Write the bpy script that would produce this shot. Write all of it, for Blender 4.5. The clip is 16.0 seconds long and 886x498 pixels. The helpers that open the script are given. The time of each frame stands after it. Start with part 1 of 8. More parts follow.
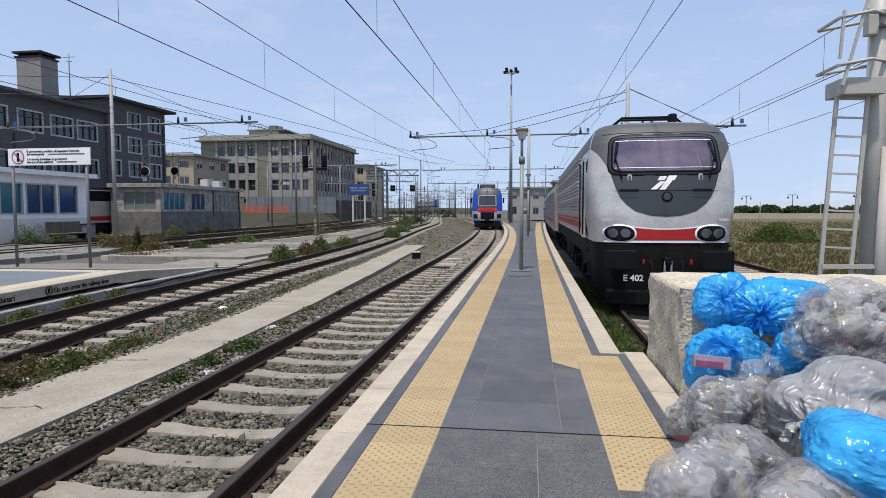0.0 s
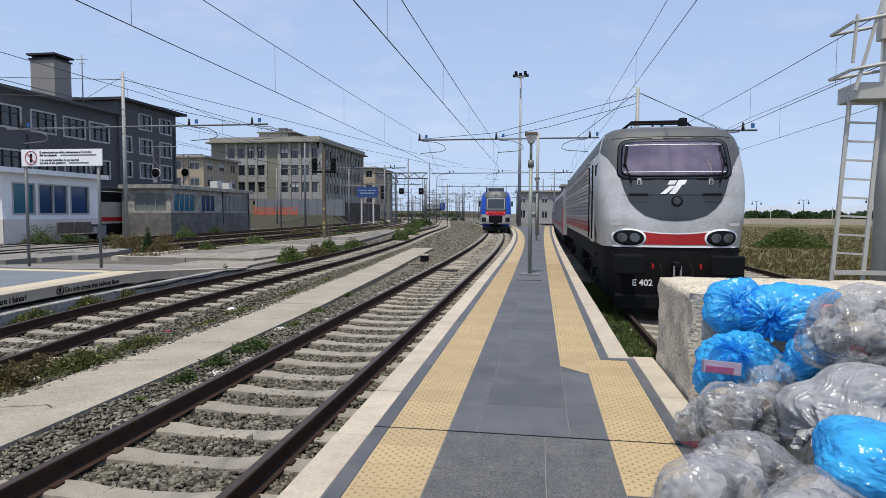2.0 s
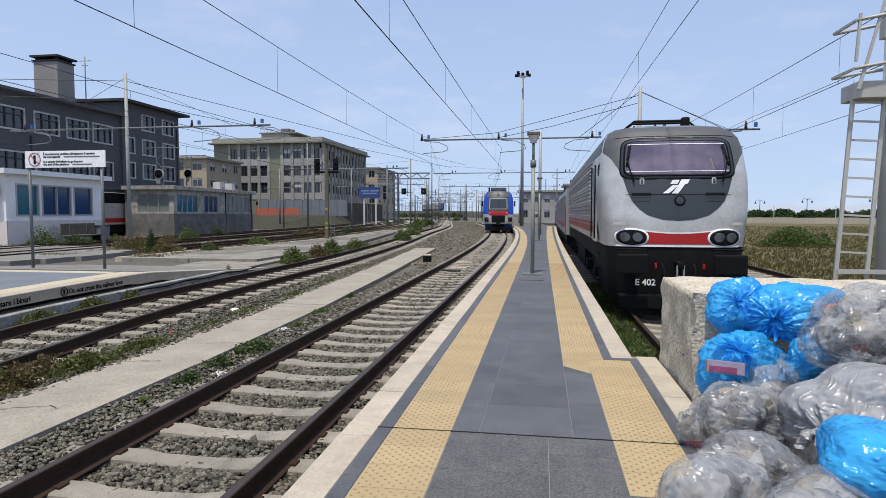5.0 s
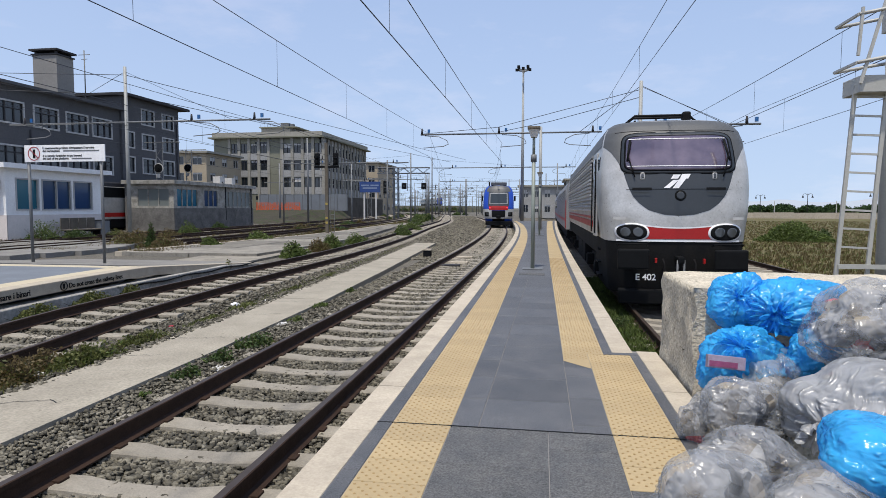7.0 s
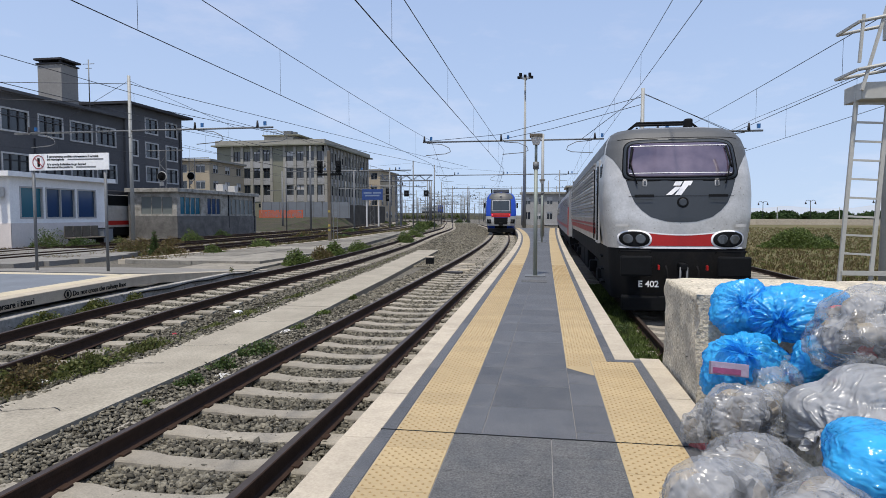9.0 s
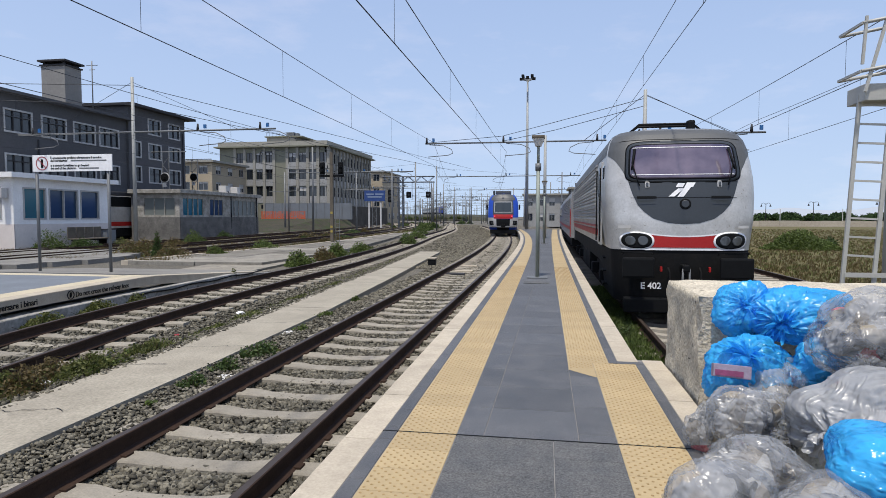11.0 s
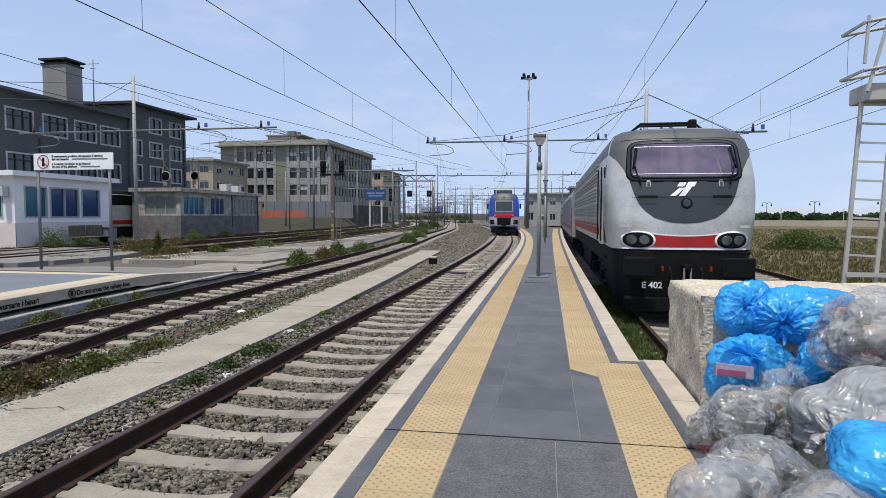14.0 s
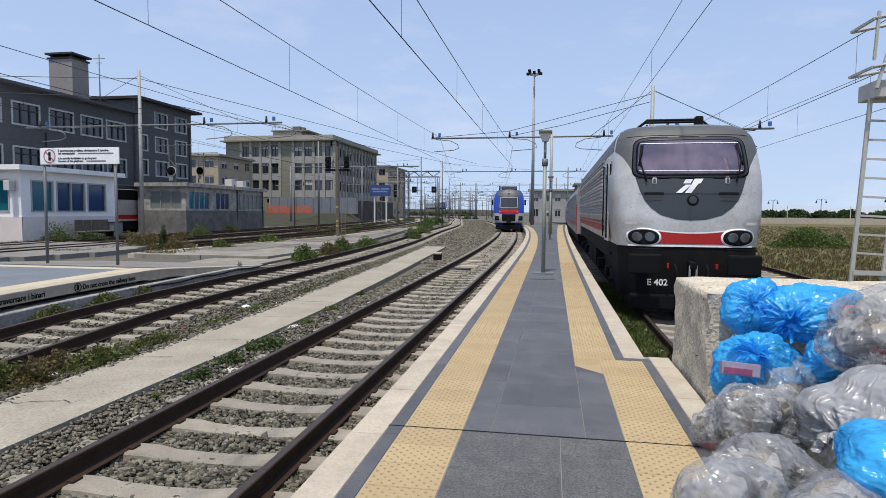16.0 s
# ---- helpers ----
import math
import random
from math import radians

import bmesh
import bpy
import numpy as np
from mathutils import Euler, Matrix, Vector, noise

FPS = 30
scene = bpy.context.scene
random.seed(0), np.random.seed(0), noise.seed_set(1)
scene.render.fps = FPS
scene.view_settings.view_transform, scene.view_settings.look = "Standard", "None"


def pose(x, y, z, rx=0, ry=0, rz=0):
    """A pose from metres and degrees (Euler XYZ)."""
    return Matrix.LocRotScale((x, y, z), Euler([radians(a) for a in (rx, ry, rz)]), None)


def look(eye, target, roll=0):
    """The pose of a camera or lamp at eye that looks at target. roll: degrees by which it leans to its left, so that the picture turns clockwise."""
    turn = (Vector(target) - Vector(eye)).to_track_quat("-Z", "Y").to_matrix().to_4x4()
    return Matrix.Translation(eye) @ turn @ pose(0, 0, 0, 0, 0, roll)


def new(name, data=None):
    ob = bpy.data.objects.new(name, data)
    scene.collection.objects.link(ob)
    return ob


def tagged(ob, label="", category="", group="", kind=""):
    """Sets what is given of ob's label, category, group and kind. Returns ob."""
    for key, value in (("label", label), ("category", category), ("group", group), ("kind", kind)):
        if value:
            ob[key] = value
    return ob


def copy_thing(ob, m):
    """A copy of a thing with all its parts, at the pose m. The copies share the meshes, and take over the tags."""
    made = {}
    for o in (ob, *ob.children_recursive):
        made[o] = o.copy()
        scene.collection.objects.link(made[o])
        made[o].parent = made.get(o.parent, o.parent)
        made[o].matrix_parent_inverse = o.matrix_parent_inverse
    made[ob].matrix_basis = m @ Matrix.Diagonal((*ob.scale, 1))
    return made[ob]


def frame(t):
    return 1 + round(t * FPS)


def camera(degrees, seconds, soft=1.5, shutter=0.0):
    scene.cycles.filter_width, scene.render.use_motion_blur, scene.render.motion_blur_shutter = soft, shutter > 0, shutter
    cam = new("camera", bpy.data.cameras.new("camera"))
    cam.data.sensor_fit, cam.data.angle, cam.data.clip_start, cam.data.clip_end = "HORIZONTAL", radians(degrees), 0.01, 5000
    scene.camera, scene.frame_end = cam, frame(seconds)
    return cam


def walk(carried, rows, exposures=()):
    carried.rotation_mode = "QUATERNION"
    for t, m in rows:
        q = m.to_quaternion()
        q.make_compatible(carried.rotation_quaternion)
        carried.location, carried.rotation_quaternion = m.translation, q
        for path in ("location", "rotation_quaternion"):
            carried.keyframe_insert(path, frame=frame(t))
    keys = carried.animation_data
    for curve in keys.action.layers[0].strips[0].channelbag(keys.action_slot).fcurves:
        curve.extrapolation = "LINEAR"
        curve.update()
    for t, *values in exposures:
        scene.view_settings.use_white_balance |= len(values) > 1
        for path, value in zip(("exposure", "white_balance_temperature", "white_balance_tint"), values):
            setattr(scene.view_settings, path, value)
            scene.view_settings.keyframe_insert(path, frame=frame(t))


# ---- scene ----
# camera: seconds, place, yaw to the left, pitch, roll
cam = camera(72.0, 16.0, soft=0.5)
PATH = [
    (0.0, 0.009, -0.006, 1.821, 8.15, -3.66, -0.15),
    (0.5, 0.013, -0.011, 1.821, 8.73, -3.29, -0.34),
    (1.0, 0.007, -0.008, 1.825, 8.69, -3.25, -0.01),
    (1.5, 0.006, -0.003, 1.817, 8.81, -3.13, 0.32),
    (2.0, 0.003, -0.006, 1.819, 8.91, -3.37, 0.23),
    (2.5, 0.000, 0.004, 1.818, 8.97, -3.64, 0.03),
    (3.0, -0.007, 0.005, 1.818, 8.94, -3.72, 0.28),
    (3.5, -0.000, 0.000, 1.820, 9.20, -3.66, -0.00),
    (4.0, 0.006, -0.009, 1.823, 9.19, -3.35, 0.00),
    (6.5, -0.003, -0.004, 1.820, 9.12, -3.55, 0.15),
    (7.0, 0.001, 0.006, 1.819, 9.17, -3.86, 0.10),
    (7.5, -0.002, 0.002, 1.817, 9.13, -3.93, 0.07),
    (8.0, 0.003, -0.008, 1.821, 9.18, -3.62, -0.08),
    (8.5, 0.001, -0.006, 1.819, 9.35, -3.41, -0.25),
    (9.0, 0.000, -0.010, 1.821, 9.40, -3.18, -0.03),
    (11.5, 0.001, -0.012, 1.822, 9.77, -2.97, 0.03),
    (12.0, 0.001, -0.018, 1.821, 10.07, -2.86, 0.01),
    (12.5, -0.003, -0.016, 1.822, 9.91, -2.94, 0.16),
    (13.0, -0.002, -0.016, 1.826, 9.80, -2.84, 0.22),
    (13.5, -0.002, -0.008, 1.819, 9.53, -2.71, 0.18),
    (14.0, -0.009, -0.009, 1.823, 9.67, -3.15, 0.11),
    (14.5, -0.010, 0.005, 1.821, 9.71, -3.34, 0.22),
    (15.0, -0.016, 0.009, 1.819, 9.90, -3.25, 0.21),
    (15.5, -0.013, 0.009, 1.822, 9.89, -3.42, 0.26),
    (16.0, -0.017, 0.004, 1.821, 10.09, -3.52, 0.37),
]


def cam_pose(x, y, z, yaw, pitch, roll):
    ahead = Vector((-math.sin(radians(yaw)) * math.cos(radians(pitch)), math.cos(radians(yaw)) * math.cos(radians(pitch)), math.sin(radians(pitch))))
    eye = Vector((x, y, z))
    return look(eye, eye + ahead, roll)


walk(cam, [(r[0], cam_pose(*r[1:])) for r in PATH], [(0.0, 0.12, 6750, 10), (16.0, 0.12, 6750, 10)])

# world and sun
SUN_EL, SUN_AZ = 73.0, -171.0   # azimuth from +y, negative to the left: high behind the viewer
world = bpy.data.worlds.new("world")
scene.world = world
world.use_nodes = True
wn = world.node_tree.nodes
wl = world.node_tree.links
sky = wn.new("ShaderNodeTexSky")
sky.sky_type = "NISHITA"
sky.sun_disc = False
sky.sun_elevation = radians(SUN_EL)
sky.sun_rotation = radians(SUN_AZ)
sky.altitude = 0
sky.air_density, sky.dust_density, sky.ozone_density = 1.0, 2.2, 2.0
coord = wn.new("ShaderNodeTexCoord")
lift = wn.new("ShaderNodeVectorMath")     # even summer haze: the gradient is gentle and the yellow lowest air is left out
lift.operation = "MULTIPLY_ADD"
lift.inputs[1].default_value = (1, 1, 0.38)
lift.inputs[2].default_value = (0, 0, 0.145)
wl.new(coord.outputs["Generated"], lift.inputs[0])
wl.new(lift.outputs[0], sky.inputs[0])
flat = wn.new("ShaderNodeVectorMath")     # thin scattered cloud
flat.operation = "MULTIPLY"
flat.inputs[1].default_value = (3.4, 3.4, 11.0)
wl.new(coord.outputs["Generated"], flat.inputs[0])
cloud = wn.new("ShaderNodeTexNoise")
cloud.inputs["Scale"].default_value = 1.6
cloud.inputs["Detail"].default_value = 7
cloud.inputs["Roughness"].default_value = 0.62
wl.new(flat.outputs[0], cloud.inputs["Vector"])
veil = wn.new("ShaderNodeMapRange")
veil.inputs["From Min"].default_value, veil.inputs["From Max"].default_value = 0.52, 0.80
veil.inputs["To Max"].default_value = 0.5
wl.new(cloud.outputs["Fac"], veil.inputs["Value"])
paler = wn.new("ShaderNodeVectorMath")
paler.operation = "MULTIPLY"
paler.inputs[1].default_value = (1.55, 1.26, 1.08)
wl.new(sky.outputs[0], paler.inputs[0])
air = wn.new("ShaderNodeMix")
air.data_type = "RGBA"
wl.new(veil.outputs[0], air.inputs["Factor"])
wl.new(sky.outputs[0], air.inputs["A"])
wl.new(paler.outputs[0], air.inputs["B"])
haze = wn.new("ShaderNodeVectorMath")
haze.operation = "MULTIPLY"
haze.inputs[1].default_value = (1.36, 1.25, 1.27)
wl.new(air.outputs["Result"], haze.inputs[0])
wl.new(haze.outputs[0], wn["Background"].inputs[0])
wn["Background"].inputs[1].default_value = 0.15
sun_data = bpy.data.lights.new("sun", "SUN")
sun_data.energy = 4.2
sun_data.angle = radians(1.8)
sun_data.color = (1.0, 0.95, 0.87)
sun = new("sun", sun_data)
_sd = Vector((math.sin(radians(SUN_AZ)) * math.cos(radians(SUN_EL)), math.cos(radians(SUN_AZ)) * math.cos(radians(SUN_EL)), math.sin(radians(SUN_EL))))
sun.matrix_world = look(_sd * 50, (0, 0, 0))

# ---- materials ----
def mat(name, color, rough=0.7, metal=0.0, var=0.25, scale=3.0, fine=40.0, bump=0.15, second=None, spots=None, coat=0.0, rand=0.0, bscale=None, amount=0.5, tone_scale=0.69):
    """Procedural surface: a base colour, broad patches towards a second colour, fine grain, relief, optional dark
    spots. The last factor dims both colours, for deeper shade under a stronger sun.
    """
    color = tuple(c * tone_scale for c in color)
    second = tuple(c * tone_scale for c in second) if second else None
    m = bpy.data.materials.new(name)
    m.use_nodes = True
    nt = m.node_tree
    n, l = nt.nodes, nt.links
    b = n["Principled BSDF"]
    geo = n.new("ShaderNodeNewGeometry")
    src = geo.outputs["Position"]
    big = n.new("ShaderNodeTexNoise")
    big.inputs["Scale"].default_value = scale
    big.inputs["Detail"].default_value = 6
    big.inputs["Roughness"].default_value = 0.65
    l.new(src, big.inputs["Vector"])
    ramp = n.new("ShaderNodeValToRGB")
    ramp.color_ramp.elements[0].position = 0.35
    ramp.color_ramp.elements[1].position = 0.7
    l.new(big.outputs["Fac"], ramp.inputs[0])
    mix = n.new("ShaderNodeMix")
    mix.data_type = "RGBA"
    mix.inputs["A"].default_value = (*color, 1)
    sc = second or tuple(c * (1 - var) for c in color)
    mix.inputs["B"].default_value = (*sc, 1)
    l.new(ramp.outputs["Color"], mix.inputs["Factor"])
    fn = n.new("ShaderNodeTexNoise")
    fn.inputs["Scale"].default_value = fine
    fn.inputs["Detail"].default_value = 4
    l.new(src, fn.inputs["Vector"])
    fm = n.new("ShaderNodeMapRange")
    fm.inputs["From Min"].default_value, fm.inputs["From Max"].default_value = 0.3, 0.7
    fm.inputs["To Min"].default_value, fm.inputs["To Max"].default_value = 1 - amount * var, 1 + amount * var
    l.new(fn.outputs["Fac"], fm.inputs["Value"])
    vm = n.new("ShaderNodeVectorMath")
    vm.operation = "SCALE"
    l.new(mix.outputs["Result"], vm.inputs[0])
    l.new(fm.outputs[0], vm.inputs["Scale"])
    col = vm.outputs[0]
    if rand:
        oi = n.new("ShaderNodeObjectInfo")
        add = n.new("ShaderNodeMath")
        add.operation = "ADD"
        l.new(oi.outputs["Random"], add.inputs[0])
        l.new(geo.outputs["Random Per Island"], add.inputs[1])
        fr = n.new("ShaderNodeMath")
        fr.operation = "FRACT"
        l.new(add.outputs[0], fr.inputs[0])
        rm = n.new("ShaderNodeMapRange")
        rm.inputs["To Min"].default_value, rm.inputs["To Max"].default_value = 1 - rand, 1 + rand
        l.new(fr.outputs[0], rm.inputs["Value"])
        v2 = n.new("ShaderNodeVectorMath")
        v2.operation = "SCALE"
        l.new(col, v2.inputs[0])
        l.new(rm.outputs[0], v2.inputs["Scale"])
        col = v2.outputs[0]
    if spots:
        vo = n.new("ShaderNodeTexNoise")
        vo.inputs["Scale"].default_value = spots[0]
        vo.inputs["Detail"].default_value = 3
        l.new(src, vo.inputs["Vector"])
        sr = n.new("ShaderNodeMapRange")
        sr.inputs["From Min"].default_value, sr.inputs["From Max"].default_value = spots[1], spots[1] + 0.06
        l.new(vo.outputs["Fac"], sr.inputs["Value"])
        mx = n.new("ShaderNodeMix")
        mx.data_type = "RGBA"
        l.new(sr.outputs[0], mx.inputs["Factor"])
        l.new(col, mx.inputs["A"])
        mx.inputs["B"].default_value = (*spots[2], 1)
        col = mx.outputs["Result"]
    l.new(col, b.inputs["Base Color"])
    b.inputs["Metallic"].default_value = metal
    b.inputs["Specular IOR Level"].default_value = 0.2 if rough >= 0.74 else 0.4
    b.inputs["Coat Weight"].default_value = coat
    rr = n.new("ShaderNodeMapRange")
    rr.inputs["To Min"].default_value, rr.inputs["To Max"].default_value = max(0.03, rough - 0.12), min(1, rough + 0.12)
    l.new(big.outputs["Fac"], rr.inputs["Value"])
    l.new(rr.outputs[0], b.inputs["Roughness"])
    if bump:
        bp = n.new("ShaderNodeBump")
        bp.inputs["Strength"].default_value = bump
        bp.inputs["Distance"].default_value = 0.02
        if bscale:
            f2 = n.new("ShaderNodeTexNoise")
            f2.inputs["Scale"].default_value = bscale
            f2.inputs["Detail"].default_value = 5
            l.new(src, f2.inputs["Vector"])
            l.new(f2.outputs["Fac"], bp.inputs["Height"])
        else:
            l.new(fn.outputs["Fac"], bp.inputs["Height"])
        l.new(bp.outputs[0], b.inputs["Normal"])
    return m


def leaf_mat(name, color, rand=0.4):
    """Thin leaves: a soft sheen and light passing through."""
    m = mat(name, color, 0.6, var=0.3, scale=6, fine=30, bump=0.0, rand=rand, tone_scale=0.95)
    n, l = m.node_tree.nodes, m.node_tree.links
    b = n["Principled BSDF"]
    t = n.new("ShaderNodeBsdfTranslucent")
    l.new(b.inputs["Base Color"].links[0].from_socket, t.inputs[0])
    mx = n.new("ShaderNodeMixShader")
    mx.inputs[0].default_value = 0.42
    l.new(b.outputs[0], mx.inputs[1])
    l.new(t.outputs[0], mx.inputs[2])
    l.new(mx.outputs[0], n["Material Output"].inputs[0])
    return m


def glass_mat(name, tint=(0.02, 0.025, 0.03), rough=0.06):
    m = bpy.data.materials.new(name)
    m.use_nodes = True
    b = m.node_tree.nodes["Principled BSDF"]
    b.inputs["Base Color"].default_value = (*tint, 1)
    b.inputs["Roughness"].default_value = rough
    b.inputs["Specular IOR Level"].default_value = 0.7
    return m


def glow_mat(name, color, strength):
    m = bpy.data.materials.new(name)
    m.use_nodes = True
    b = m.node_tree.nodes["Principled BSDF"]
    b.inputs["Base Color"].default_value = (*color, 1)
    b.inputs["Emission Color"].default_value = (*color, 1)
    b.inputs["Emission Strength"].default_value = strength
    return m


M = dict(
    ground=mat("gravel_ground", (0.13, 0.12, 0.10), 0.9, var=0.6, scale=0.5, fine=26, bump=0.9, second=(0.18, 0.165, 0.135), amount=1.3),
    field=mat("dry_field", (0.17, 0.135, 0.055), 0.95, var=0.3, scale=0.18, fine=3.0, bump=0.6, second=(0.115, 0.115, 0.045), amount=0.8),
    stone=mat("ballast_stone", (0.20, 0.185, 0.145), 0.85, var=0.3, scale=9, fine=60, bump=0.25, rand=0.68, second=(0.115, 0.105, 0.08)),
    rail=mat("rusty_rail", (0.055, 0.030, 0.019), 0.76, 0.0, var=0.4, scale=8, fine=90, bump=0.15, second=(0.04, 0.024, 0.017)),
    railtop=mat("rail_head", (0.10, 0.075, 0.06), 0.5, 0.5, var=0.2, scale=5, fine=90, bump=0.03),
    sleeper=mat("concrete_sleeper", (0.40, 0.365, 0.30), 0.85, var=0.25, scale=5, fine=70, bump=0.25, rand=0.14),
    concrete=mat("pale_concrete", (0.45, 0.41, 0.33), 0.88, var=0.38, scale=1.3, fine=35, bump=0.35, second=(0.34, 0.31, 0.25), spots=(9, 0.68, (0.20, 0.18, 0.14))),
    curb=mat("white_curb_stone", (0.62, 0.545, 0.43), 0.8, var=0.22, scale=3, fine=60, bump=0.2, rand=0.07, spots=(22, 0.71, (0.34, 0.29, 0.22))),
    tile=mat("dark_stone_tile", (0.092, 0.098, 0.107), 0.6, var=0.4, scale=3, fine=120, bump=0.3, rand=0.14, second=(0.14, 0.143, 0.15), amount=1.1),
    tile_rough=mat("rough_dark_tile", (0.115, 0.12, 0.125), 0.74, second=(0.165, 0.165, 0.163), var=0.7, scale=5, fine=110, bump=0.5, rand=0.08, amount=0.7),
    tactile=mat("yellow_tactile_tile", (0.53, 0.405, 0.22), 0.7, var=0.12, scale=3, fine=60, bump=0.1, rand=0.07, second=(0.48, 0.37, 0.205)),
    dots=mat("tactile_dot", (0.46, 0.32, 0.15), 0.7, var=0.15, scale=3, fine=60, bump=0.1),
    grout=mat("grout", (0.32, 0.31, 0.30), 0.9, var=0.2),
    grey_dark=mat("dark_grey_plaster", (0.125, 0.128, 0.137), 0.9, var=0.16, scale=0.35, fine=6, bump=0.1),
    beige=mat("beige_plaster", (0.44, 0.42, 0.36), 0.9, var=0.15, scale=0.25, fine=5, bump=0.1),
    olive=mat("olive_plaster", (0.29, 0.29, 0.22), 0.9, var=0.14, scale=0.25, fine=5, bump=0.1),
    palegrey=mat("pale_grey_panel", (0.74, 0.73, 0.70), 0.85, var=0.15, scale=0.4, fine=6, bump=0.1),
    panelgrey=mat("weathered_panel", (0.46, 0.46, 0.45), 0.85, var=0.25, scale=0.4, fine=6, bump=0.1, second=(0.38, 0.375, 0.35)),
    cream=mat("cream_plaster", (0.55, 0.46, 0.33), 0.9, var=0.15, scale=0.3, fine=5, bump=0.1),
    white=mat("white_paint", (0.82, 0.82, 0.81), 0.6, tone_scale=0.97, var=0.12, scale=0.9, fine=12, bump=0.06),
    pinkish=mat("pale_pink_plinth", (0.70, 0.64, 0.60), 0.8, tone_scale=0.95, var=0.12, scale=1, fine=15, bump=0.1),
    oldwall=mat("weathered_grey_wall", (0.25, 0.24, 0.225), 0.9, var=0.4, scale=1.0, fine=10, bump=0.2, second=(0.12, 0.118, 0.11)),
    oldtrim=mat("weathered_pale_trim", (0.58, 0.56, 0.50), 0.85, var=0.35, scale=1.8, fine=14, bump=0.15, second=(0.22, 0.205, 0.175)),
    ledge=mat("stained_ledge_concrete", (0.50, 0.49, 0.46), 0.9, var=0.45, scale=1.1, fine=14, bump=0.25, second=(0.25, 0.24, 0.22), spots=(4, 0.62, (0.12, 0.115, 0.10))),
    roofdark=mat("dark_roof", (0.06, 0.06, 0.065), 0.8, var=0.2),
    chimney=mat("chimney_plaster", (0.33, 0.32, 0.30), 0.9, var=0.15, scale=0.6, fine=6, bump=0.1),
    glass=glass_mat("window_glass"),
    tealglass=glass_mat("teal_window_film", (0.01, 0.11, 0.15), 0.15),
    blueglass=glass_mat("blue_window_glass", (0.02, 0.045, 0.085), 0.12),
    frame=mat("pale_window_frame", (0.55, 0.55, 0.54), 0.5, var=0.1),
    steel=mat("grey_galvanised_steel", (0.22, 0.23, 0.235), 0.55, 0.2, var=0.2, scale=3, fine=30, bump=0.05),
    mastgrey=mat("pale_grey_mast", (0.44, 0.45, 0.43), 0.6, 0.1, var=0.15, scale=2, fine=30, bump=0.05),
    lampgreen=mat("grey_green_pole", (0.30, 0.34, 0.30), 0.55, 0.1, var=0.12, scale=2, fine=30, bump=0.04),
    whitesteel=mat("cream_white_steel", (0.60, 0.59, 0.53), 0.5, var=0.1, scale=2, fine=30, bump=0.04),
    wire=mat("dark_wire", (0.05, 0.055, 0.065), 0.5, 0.5, var=0.1),
    black=mat("black_paint", (0.011, 0.012, 0.013), 0.6, var=0.2, scale=4, fine=40, bump=0.05),
    rubber=mat("black_rubber", (0.014, 0.014, 0.015), 0.85, var=0.2),
    insul=mat("blue_insulator", (0.03, 0.16, 0.42), 0.35, var=0.1),
    leaf=leaf_mat("green_leaf", (0.115, 0.16, 0.04), 0.5),
    leafdark=leaf_mat("dark_green_leaf", (0.065, 0.105, 0.03)),
    dry=leaf_mat("dry_grass", (0.14, 0.105, 0.042), 0.3),
    stem=mat("brown_stem", (0.12, 0.085, 0.05), 0.9, var=0.3),
    orange=mat("orange_net", (0.75, 0.16, 0.07), 0.8, var=0.2, scale=4),
    sheet=mat("blue_grey_sheet", (0.25, 0.275, 0.30), 0.6, 0.2, var=0.15, scale=0.8, fine=12),
)


# ---- mesh helpers ----
def part(name, bm, material, parent=None, label="", smooth=False):
    me = bpy.data.meshes.new(name)
    bm.to_mesh(me)
    bm.free()
    if smooth:
        for p in me.polygons:
            p.use_smooth = True
    for m in (material if isinstance(material, (list, tuple)) else (material,)):
        me.materials.append(m)
    ob = new(name, me)
    if parent is not None:
        ob.parent = parent
    if label:
        tagged(ob, label)
    return ob


def empty(name, x=0, y=0, z=0, label="", category="", group="", kind="", rz=0):
    ob = new(name)
    ob.matrix_basis = pose(x, y, z, 0, 0, rz)
    return tagged(ob, label, category, group, kind)


def pyd(name, verts, faces, material, parent=None, smooth=False, label=""):
    me = bpy.data.meshes.new(name)
    me.from_pydata(verts, [], faces)
    for m in (material if isinstance(material, (list, tuple)) else (material,)):
        me.materials.append(m)
    if smooth:
        for p in me.polygons:
            p.use_smooth = True
    me.update()
    ob = new(name, me)
    if parent is not None:
        ob.parent = parent
    if label:
        tagged(ob, label)
    return ob


def box(bm, x0, x1, y0, y1, z0, z1, mi=0, bev=0.0):
    vs = [bm.verts.new(p) for p in ((x0, y0, z0), (x1, y0, z0), (x1, y1, z0), (x0, y1, z0), (x0, y0, z1), (x1, y0, z1), (x1, y1, z1), (x0, y1, z1))]
    fs = [bm.faces.new([vs[i] for i in f]) for f in ((3, 2, 1, 0), (4, 5, 6, 7), (0, 1, 5, 4), (1, 2, 6, 5), (2, 3, 7, 6), (3, 0, 4, 7))]
    for f in fs:
        f.material_index = mi
    if bev:
        es = list({e for f in fs for e in f.edges})
        bmesh.ops.bevel(bm, geom=es, offset=bev, segments=2, affect="EDGES", profile=0.6)
    return vs


def boxm(x0, x1, y0, y1, z0, z1, bev=0.0):
    bm = bmesh.new()
    box(bm, x0, x1, y0, y1, z0, z1, 0, bev)
    return bm


